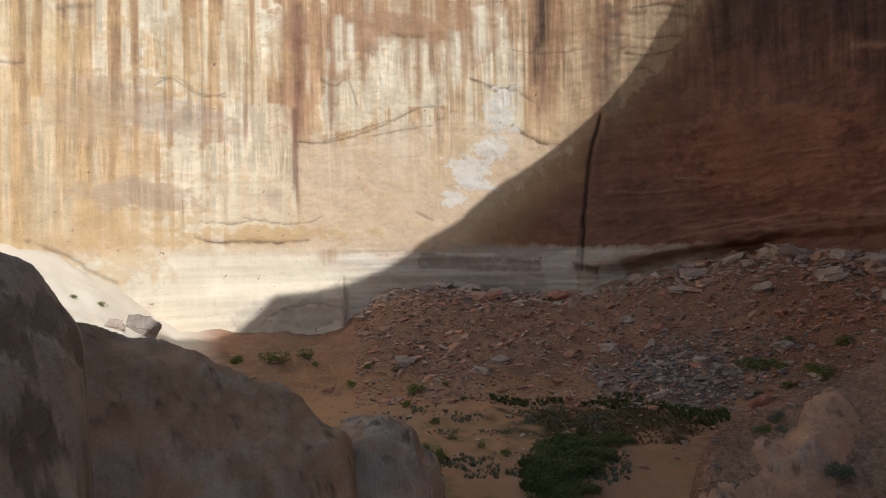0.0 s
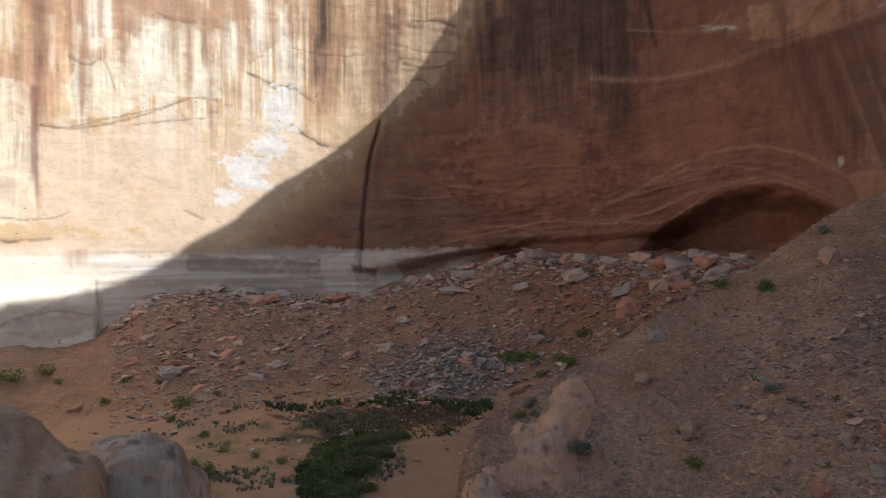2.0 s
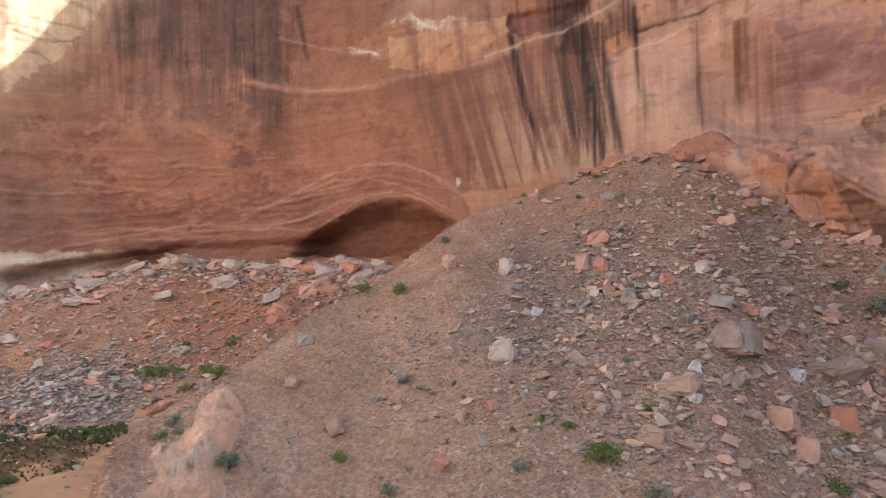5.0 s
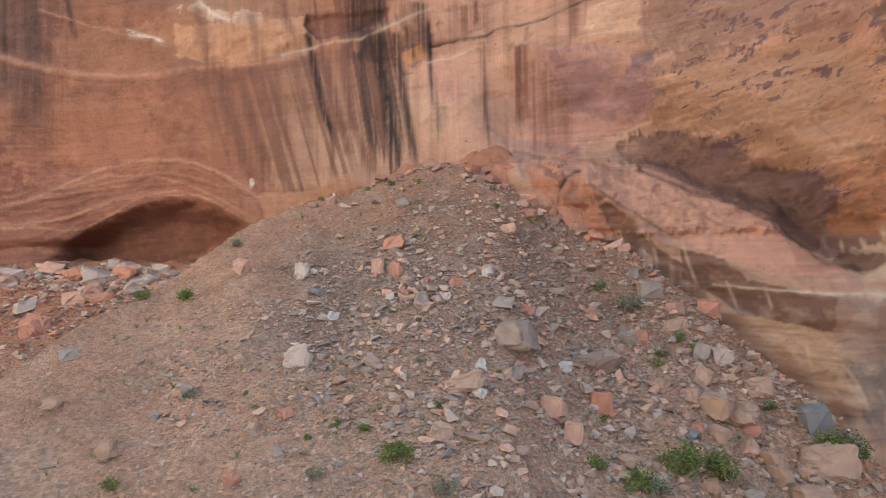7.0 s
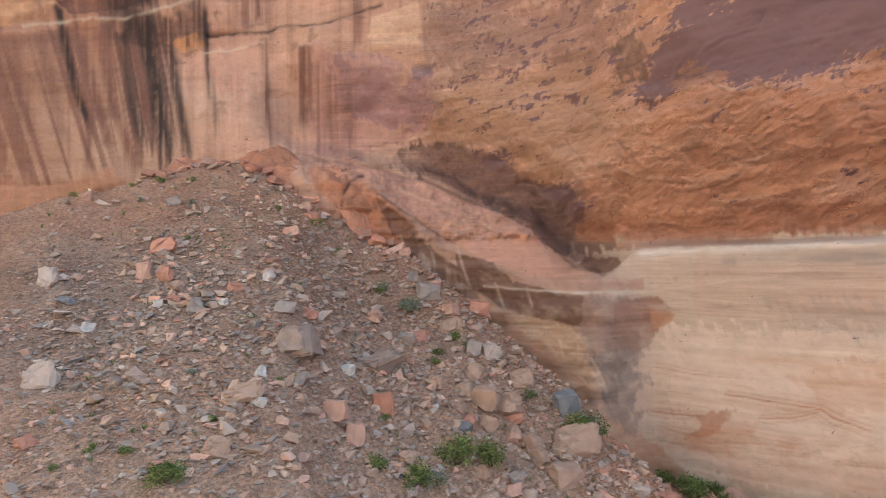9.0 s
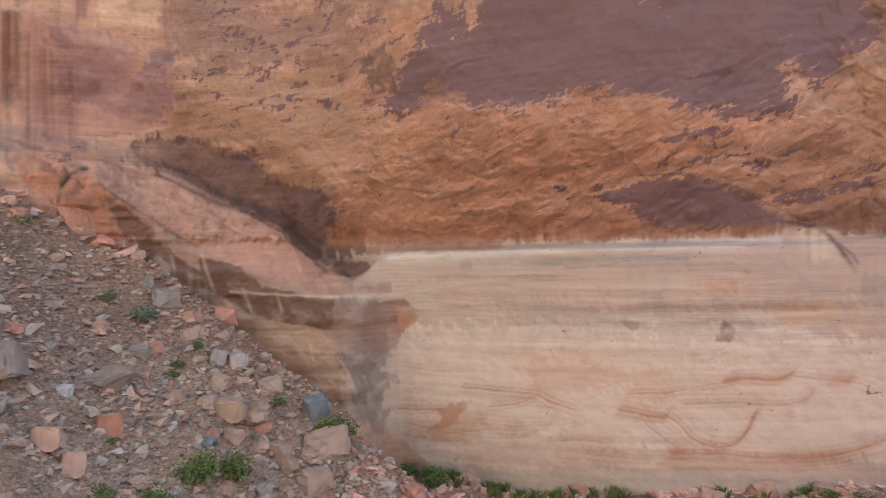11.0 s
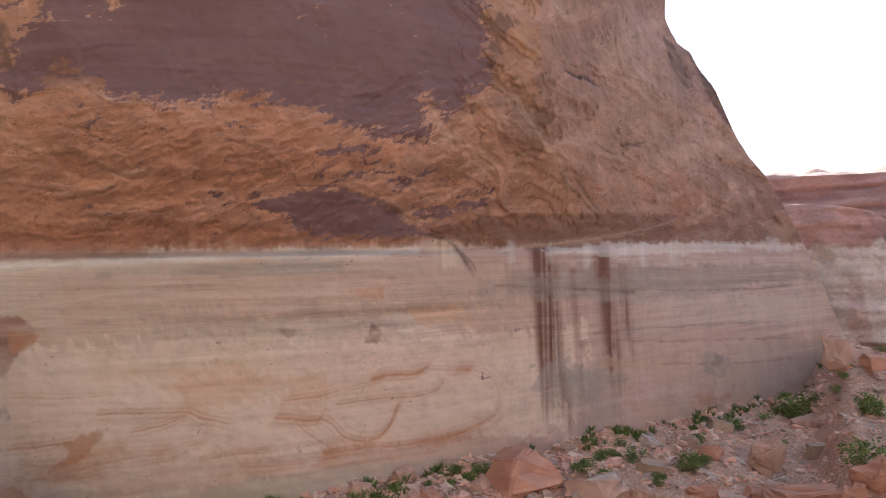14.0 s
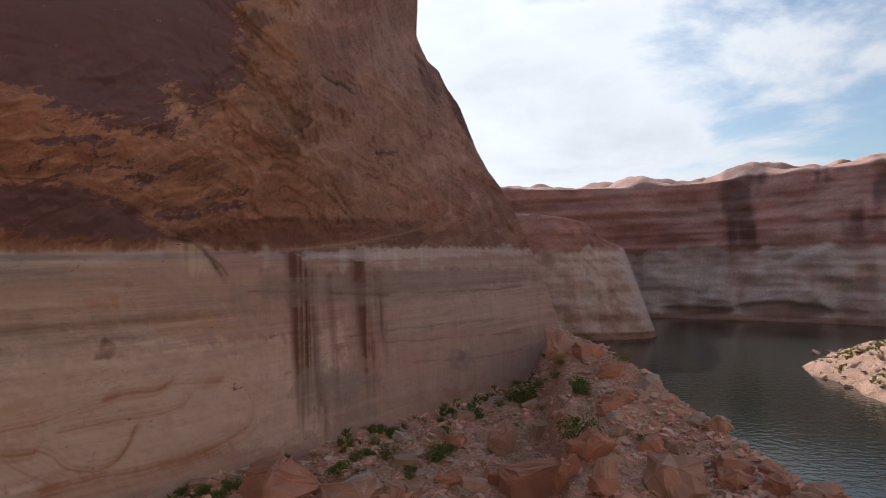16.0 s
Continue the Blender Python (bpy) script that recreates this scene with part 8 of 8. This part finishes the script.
# ---- plants ----
def leaf_material(name, tone):
    m = bpy.data.materials.new(name)
    m.use_nodes = True
    n, l = m.node_tree.nodes, m.node_tree.links
    b = n["Principled BSDF"]
    b.inputs["Roughness"].default_value = 0.7
    b.inputs["Specular IOR Level"].default_value = 0.2
    geo, hsv = n.new("ShaderNodeNewGeometry"), n.new("ShaderNodeHueSaturation")
    rng = n.new("ShaderNodeMapRange")
    rng.inputs[3].default_value, rng.inputs[4].default_value = 0.55, 1.6
    l.new(geo.outputs["Random Per Island"], rng.inputs[0])
    l.new(rng.outputs[0], hsv.inputs["Value"])
    hsv.inputs["Color"].default_value = (*tone, 1)
    l.new(hsv.outputs[0], b.inputs["Base Color"])
    return m


GREEN = leaf_material("green_leaves", (0.16, 0.205, 0.065))
SEDGE = leaf_material("sedge_leaves", (0.125, 0.11, 0.05))
SAGE = leaf_material("sage_leaves", (0.20, 0.23, 0.165))
LIME = leaf_material("fresh_leaves", (0.20, 0.26, 0.05))
MARSH = leaf_material("marsh_leaves", (0.10, 0.125, 0.05))
TWIG = stone("dry_twig", base=(0.20, 0.15, 0.11), grain_size=0.1, bump=0.3)
SHRUBS = {}


def shrub_meshes(kind, v):
    rnd = random.Random(v * 31 + 5)
    many, fine = (14, 0.45) if kind.name == "marsh_leaves" else (8, 0.8)
    lobes = [(Vector((rnd.uniform(-0.32, 0.32), rnd.uniform(-0.32, 0.32), rnd.uniform(0.12, 0.42))), rnd.uniform(0.14, 0.27)) for _ in range(many)]
    leaves, twigs = bmesh.new(), bmesh.new()
    for c, rad in lobes:
        for _ in range(int(48 / fine ** 2)):
            d = Vector((rnd.gauss(0, 1), rnd.gauss(0, 1), rnd.gauss(0, 0.9))).normalized()
            p = c + d * rad * rnd.uniform(0.55, 1.12)
            if p.z < 0.02:
                continue
            s = rnd.uniform(0.025, 0.055) * fine
            t = Vector((rnd.gauss(0, 1), rnd.gauss(0, 1), rnd.gauss(0, 1))).normalized()
            u = d.cross(t).normalized() * s
            w = (d * 0.6 + t * 0.8).normalized() * s * 1.8
            leaves.faces.new([leaves.verts.new(q) for q in (p - w * 0.5, p + u * 0.6, p + w, p - u * 0.6)])
        a, e = Vector((c.x * 0.15, c.y * 0.15, -0.05)), c
        side = (e - a).cross(Vector((0.3, 1, 0.2))).normalized()
        other = (e - a).cross(side).normalized()
        ring = [[twigs.verts.new(p + (side * math.cos(k * 2.094) + other * math.sin(k * 2.094)) * q) for k in range(3)] for p, q in ((a, 0.02), (e, 0.006))]
        for k in range(3):
            twigs.faces.new((ring[0][k], ring[0][(k + 1) % 3], ring[1][(k + 1) % 3], ring[1][k]))
    out = []
    for name, bm, mat in (("foliage", leaves, kind), ("woody_base", twigs, TWIG)):
        me = bpy.data.meshes.new(name)
        bm.to_mesh(me)
        bm.free()
        me.materials.append(mat)
        out.append(me)
    return out


def shrub(kind, bearing, r, wide):
    rnd = random.Random(int(bearing * 13 + r * 5))
    key = (kind.name, rnd.randrange(4))
    x, y = plan(bearing, r)
    z = float(ground_height(np.array([bearing]), np.array([r]))[0])
    size = max(wide, 0.5) * (1.35 if bearing < 108 else 1.3)
    m = pose(x, y, z - 0.02 * size, 0, 0, rnd.uniform(0, 360))
    if key not in SHRUBS:
        ob = new("shrub")
        for name, me in zip(("foliage", "woody_base"), shrub_meshes(kind, key[1])):
            p = new(name, me)
            p.parent = ob
        look_word = {"green_leaves": "small leafy green desert shrub", "sage_leaves": "grey-green sagebrush", "fresh_leaves": "bright yellow-green shrub", "marsh_leaves": "dense dark green willow bush"}[kind.name]
        tagged(ob, look_word + " growing among loose stones", "shrub", group="desert shrubs")
        SHRUBS[key] = ob
        ob.matrix_basis = m
    else:
        ob = copy_thing(SHRUBS[key], m)
    low = 0.5 if kind == MARSH else 1.0
    ob.scale = (size, size, size * low * rnd.uniform(0.75, 1.05))
    return ob


shrub(GREEN, -12.4, 155.2, 3.33)
shrub(GREEN, -15.6, 153.5, 3.56)
shrub(GREEN, -14.4, 152.5, 3.54)
shrub(GREEN, -18.1, 155.5, 3.33)
shrub(GREEN, -2.7, 125.5, 3.14)
shrub(GREEN, -3.8, 117.2, 1.88)
shrub(GREEN, -8.5, 132.2, 1.89)
shrub(GREEN, 0.1, 127.8, 1.60)
shrub(GREEN, -1.0, 106.5, 1.71)
shrub(GREEN, -1.8, 90.0, 2.09)
shrub(GREEN, -0.6, 86.8, 2.63)
shrub(GREEN, -2.6, 75.2, 2.96)
shrub(GREEN, -1.4, 78.2, 2.52)
shrub(GREEN, -3.7, 71.8, 2.82)
shrub(GREEN, 5.3, 88.2, 1.58)
shrub(GREEN, 16.5, 160.5, 1.72)
shrub(GREEN, 25.3, 135.5, 3.15)
shrub(GREEN, 26.3, 134.5, 3.12)
shrub(GREEN, 28.0, 131.0, 2.11)
shrub(GREEN, 29.9, 128.5, 2.52)
shrub(GREEN, 28.6, 137.8, 1.97)
shrub(GREEN, 32.4, 133.2, 2.14)
shrub(GREEN, -28.4, 167.0, 2.09)
shrub(GREEN, -30.3, 166.0, 1.48)
shrub(GREEN, -7.0, 141.0, 1.51)
shrub(GREEN, -11.5, 149.5, 1.87)
shrub(GREEN, -4.5, 134.5, 1.44)
shrub(GREEN, 1.6, 122.0, 1.52)
shrub(GREEN, 0.5, 96.2, 1.20)
shrub(GREEN, 3.0, 92.0, 1.15)
shrub(SAGE, 27.5, 51.5, 1.01)
shrub(SAGE, 27.8, 50.5, 0.72)
shrub(SAGE, 29.6, 49.5, 1.15)
shrub(SAGE, 30.5, 47.8, 1.53)
shrub(SAGE, 31.8, 48.2, 1.46)
shrub(SAGE, 26.0, 50.2, 0.63)
shrub(GREEN, 43.4, 71.0, 1.14)
shrub(GREEN, 46.5, 68.5, 1.47)
shrub(GREEN, 58.1, 82.8, 1.03)
shrub(GREEN, 62.2, 84.0, 0.90)
shrub(GREEN, 64.2, 84.0, 1.05)
shrub(GREEN, 66.6, 83.5, 1.04)
shrub(GREEN, 64.7, 44.2, 1.82)
shrub(GREEN, 59.0, 47.2, 0.76)
shrub(GREEN, 61.5, 46.8, 0.75)
shrub(GREEN, 68.2, 48.5, 0.78)
shrub(GREEN, 26.9, 133.0, 4.28)
shrub(GREEN, 30.9, 126.8, 3.40)
shrub(GREEN, 28.4, 127.2, 2.27)
shrub(GREEN, 32.0, 133.8, 2.15)
shrub(GREEN, 26.4, 50.2, 0.90)
shrub(SAGE, 50.9, 75.5, 1.48)
shrub(SAGE, 45.7, 43.8, 1.41)
shrub(SAGE, 31.1, 48.0, 1.46)
shrub(SAGE, 27.4, 51.2, 0.82)
shrub(SAGE, 46.8, 54.5, 0.78)
shrub(SAGE, 29.4, 49.8, 0.71)
shrub(GREEN, 64.3, 44.2, 1.82)
shrub(GREEN, 61.6, 46.8, 0.83)
shrub(GREEN, 68.2, 48.5, 0.61)
shrub(GREEN, 82.1, 49.2, 1.50)
shrub(GREEN, 82.9, 54.0, 0.96)
shrub(GREEN, 89.1, 52.8, 2.73)
shrub(GREEN, 92.3, 54.5, 2.63)
shrub(GREEN, 86.1, 48.8, 2.44)
shrub(GREEN, 77.0, 78.8, 1.41)
shrub(GREEN, 73.8, 78.5, 0.84)
shrub(GREEN, 87.7, 64.2, 1.15)
shrub(GREEN, 89.0, 67.0, 1.32)
shrub(GREEN, 95.8, 64.0, 1.14)
shrub(GREEN, 100.0, 62.8, 2.80)
shrub(GREEN, 101.4, 63.8, 2.28)
shrub(GREEN, 41.1, 47.2, 1.18)
shrub(GREEN, 46.5, 68.5, 1.71)
shrub(GREEN, 43.5, 71.0, 1.39)
shrub(GREEN, 78.8, 75.5, 0.94)
shrub(GREEN, 66.3, 72.2, 0.77)
shrub(GREEN, 82.6, 71.2, 1.02)
shrub(GREEN, 89.9, 66.5, 0.95)
shrub(GREEN, 87.4, 62.8, 1.01)
shrub(GREEN, 59.4, 47.5, 0.59)
shrub(GREEN, 56.6, 46.8, 0.58)
shrub(GREEN, 52.1, 51.2, 0.55)
shrub(GREEN, 73.6, 52.0, 0.65)
shrub(SAGE, 68.9, 41.8, 1.49)
shrub(SAGE, 85.2, 69.8, 2.49)
shrub(SAGE, 83.1, 72.0, 1.67)
shrub(SAGE, 57.3, 43.8, 1.02)
shrub(SAGE, 66.5, 52.5, 0.66)
shrub(SAGE, 62.6, 80.8, 1.01)
shrub(SAGE, 66.6, 79.5, 0.85)
shrub(SAGE, 46.9, 54.2, 0.97)
shrub(GREEN, 109.3, 71.2, 3.18)
shrub(GREEN, 111.9, 76.2, 1.23)
shrub(GREEN, 107.1, 76.2, 1.91)
shrub(GREEN, 92.3, 55.0, 2.26)
shrub(GREEN, 88.8, 52.5, 2.34)
shrub(GREEN, 85.5, 48.5, 1.73)
shrub(GREEN, 99.4, 62.0, 1.11)
shrub(SAGE, 100.8, 63.5, 2.61)
shrub(SAGE, 87.2, 49.5, 1.77)
shrub(GREEN, 107.2, 76.8, 1.64)
shrub(GREEN, 109.3, 72.2, 2.32)
shrub(GREEN, 117.0, 75.5, 1.35)
shrub(GREEN, 118.5, 75.5, 1.62)
shrub(GREEN, 122.2, 74.5, 1.86)
shrub(GREEN, 125.1, 70.8, 2.15)
shrub(GREEN, 128.0, 72.0, 0.90)
shrub(GREEN, 136.8, 72.0, 1.16)
shrub(GREEN, 139.0, 73.2, 1.18)
shrub(GREEN, 141.6, 75.8, 1.76)
shrub(GREEN, 143.7, 74.8, 2.40)
shrub(GREEN, 152.9, 77.0, 2.75)
shrub(GREEN, 150.1, 75.0, 1.61)
shrub(GREEN, 154.1, 82.5, 2.06)
shrub(GREEN, 155.2, 84.8, 1.66)
shrub(GREEN, 157.7, 93.0, 1.83)
shrub(GREEN, 156.0, 88.0, 1.41)
shrub(GREEN, 111.9, 77.2, 0.83)
shrub(GREEN, 115.8, 75.5, 0.94)
shrub(GREEN, 141.3, 76.2, 1.50)
shrub(GREEN, 143.7, 76.0, 1.90)
shrub(GREEN, 150.2, 74.8, 1.60)
shrub(GREEN, 154.6, 75.5, 1.75)
shrub(GREEN, 159.1, 75.0, 1.47)
shrub(GREEN, 161.5, 82.2, 2.64)
shrub(GREEN, 162.7, 84.2, 1.96)
shrub(GREEN, 157.7, 91.2, 1.47)
shrub(GREEN, 164.8, 106.0, 2.46)
shrub(GREEN, 168.2, 97.8, 2.27)
shrub(GREEN, 170.0, 118.5, 3.17)
shrub(GREEN, 169.3, 115.0, 2.46)
shrub(GREEN, 172.3, 113.5, 2.03)
shrub(GREEN, 172.8, 115.0, 1.85)
shrub(GREEN, 173.9, 99.8, 3.56)
shrub(GREEN, 174.7, 98.5, 2.64)
shrub(GREEN, 173.2, 119.8, 1.71)
shrub(GREEN, 175.3, 134.8, 1.44)
shrub(GREEN, 179.7, 79.2, 1.56)
shrub(GREEN, 154.0, 82.5, 1.47)
shrub(GREEN, 155.7, 83.5, 1.34)
shrub(GREEN, 167.3, 112.5, 1.81)
shrub(GREEN, 171.0, 118.8, 2.33)
shrub(GREEN, 174.0, 78.0, 4.18)
shrub(GREEN, 169.4, 117.2, 4.61)
shrub(GREEN, 172.7, 121.8, 2.61)
shrub(GREEN, 164.9, 105.8, 3.21)
shrub(GREEN, 168.5, 117.5, 3.15)
shrub(GREEN, 161.6, 83.0, 2.96)
shrub(GREEN, 154.8, 72.8, 1.95)
shrub(GREEN, 157.2, 83.2, 2.53)
shrub(GREEN, 159.1, 77.5, 1.80)
shrub(GREEN, 162.2, 92.0, 2.46)
shrub(LIME, 178.2, 116.8, 1.88)
shrub(LIME, 177.4, 118.2, 1.27)


def thicket(name, label, material, b, r, tall, seed, blades=26):
    """Reeds and grass: tufts of bent blades, in one mesh."""
    g = np.random.default_rng(seed)
    n = len(b)
    x, y = plan(b, r)
    z = ground_height(b, r)
    k = n * blades
    bx, by, bz = (np.repeat(q, blades) for q in (x, y, z))
    h = np.repeat(tall, blades) * g.uniform(0.5, 1.1, k)
    a, lean = g.uniform(0, 2 * np.pi, k), g.uniform(0.1, 0.65, k)
    ox, oy = np.cos(a) * h * 0.25 * g.uniform(0, 1, k), np.sin(a) * h * 0.25 * g.uniform(0, 1, k)
    wide = h * g.uniform(0.03, 0.065, k)
    sx, sy = -np.sin(a) * wide, np.cos(a) * wide
    v = np.stack([np.stack([bx + ox - sx, by + oy - sy, bz - 0.05], -1), np.stack([bx + ox + sx, by + oy + sy, bz - 0.05], -1),
                  np.stack([bx + ox + np.cos(a) * lean * h * 0.4 + sx, by + oy + np.sin(a) * lean * h * 0.4 + sy, bz + 0.6 * h], -1),
                  np.stack([bx + ox + np.cos(a) * lean * h, by + oy + np.sin(a) * lean * h, bz + h], -1)], 1).reshape(-1, 3)
    f = np.arange(4 * k).reshape(-1, 4)
    me = bpy.data.meshes.new(name)
    me.vertices.add(len(v))
    me.vertices.foreach_set("co", v.astype(np.float32).ravel())
    me.loops.add(f.size)
    me.loops.foreach_set("vertex_index", f.astype(np.int32).ravel())
    me.polygons.add(len(f))
    me.polygons.foreach_set("loop_start", np.arange(0, f.size, 4, dtype=np.int32))
    me.update(calc_edges=True)
    me.materials.append(material)
    return tagged(new(name, me), label, "vegetation", kind="stuff")


def plant_wash():
    g = np.random.default_rng(8)
    # dark reeds along the stream
    for bb, rr, wide in ((8.6, 78, 4.5), (10.2, 75, 4.2), (11.8, 77, 3.8), (7.8, 83, 4.2), (9.8, 81, 5.0), (11.6, 83, 4.4), (8.4, 88, 4.2), (10.4, 88, 5.2), (12.4, 88, 4.0), (9.4, 93, 4.0), (11.6, 93, 4.4), (13.2, 94, 3.4), (10.8, 98, 3.4), (9.0, 73, 4.0), (14.2, 90, 3.6), (14.8, 96, 3.4), (15.6, 99, 3.0), (13.0, 99, 3.2), (14.6, 102, 2.8), (10.6, 71, 4.0), (12.8, 83, 3.4), (8.2, 69, 3.6)):
        shrub(MARSH, bb, rr, wide)
    b, r = g.uniform(5, 17, 5200), g.uniform(70, 104, 5200)
    x, y = plan(b, r)
    keep = ((b - 10.2 - 0.10 * (r - 88)) / 3.0) ** 2 + ((r - 86) / 15) ** 2 + 1.6 * fbm(x / 5, y / 5, 0, 3, 21) + 0.5 * g.uniform(0, 1, 5200) < 0.72
    thicket("reeds", "dark green reed thicket along the stream bed", MARSH, b[keep], r[keep], g.uniform(0.4, 1.2, keep.sum()), 22)
    # green strip at the far side of the wet hollow, thin grass between
    b, r = g.uniform(4, 24, 6000), g.uniform(96, 132, 6000)
    x, y = plan(b, r)
    strip = np.abs(r - line(b, 1, (4, 122), (10, 122), (16, 123), (24, 114))) + 7 * fbm(x / 6, y / 6, 0, 3, 23)
    keep = (strip < 2.6) & (g.uniform(0, 1, 6000) < 0.6)
    sedge = ~keep & (g.uniform(0, 1, 6000) < 0.3) & (((b - 15) / 7) ** 2 + ((r - 110) / 12) ** 2 + fbm(x / 5, y / 5, 0, 3, 31) < 0.9)
    thicket("sedge", "short brown-green sedge in a wet hollow", SEDGE, b[sedge], r[sedge], g.uniform(0.2, 0.5, sedge.sum()), 45)
    thicket("marsh_grass", "green marsh grass round a wet hollow", MARSH, b[keep], r[keep], g.uniform(0.4, 1.0, keep.sum()), 24)
    # olive tufts on the sand
    b, r = g.uniform(-8, 16, 2600), g.uniform(78, 118, 2600)
    x, y = plan(b, r)
    keep = fbm(x / 5, y / 5, 0, 3, 25) > 0.10
    thicket("dry_grass", "sparse olive grass tufts on orange sand", SAGE, b[keep], r[keep], g.uniform(0.25, 0.7, keep.sum()), 26)
    # weeds along the foot of the overhanging wall
    b = g.uniform(101, 172, 1500)
    r = wall_radius(b) - g.uniform(1, 10, 1500)
    keep = fbm(b / 1.3, r / 4, 0, 2, 28) > 0.16
    thicket("weeds", "low green weeds along the cliff foot", GREEN, b[keep], r[keep], g.uniform(0.4, 1.3, keep.sum()), 27)

    # yellow-green cover on the sunlit spit
    b = g.uniform(194, 206, 900)
    r = line(b, 0.5, (192, 184), (197.1, 156), (206, 130)) + g.uniform(4, 45, 900)
    keep = fbm(b / 0.8, r / 6, 0, 2, 29) > 0.05
    thicket("spit_grass", "yellow-green grass on the sunlit spit", LIME, b[keep], r[keep], g.uniform(0.4, 1.0, keep.sum()), 30)

    # small plants dotted over the debris cone
    b = g.uniform(26, 106, 420)
    r = gravel_ridge(b)[0] - g.uniform(2, 45, 420)
    keep = (r > 36) & (fbm(b / 4, r / 5, 0, 2, 40) > -0.02)
    thicket("cone_weeds", "tiny green weeds between the cone's stones", GREEN, b[keep], r[keep], g.uniform(0.15, 0.5, keep.sum()), 41, 16)


plant_wash()
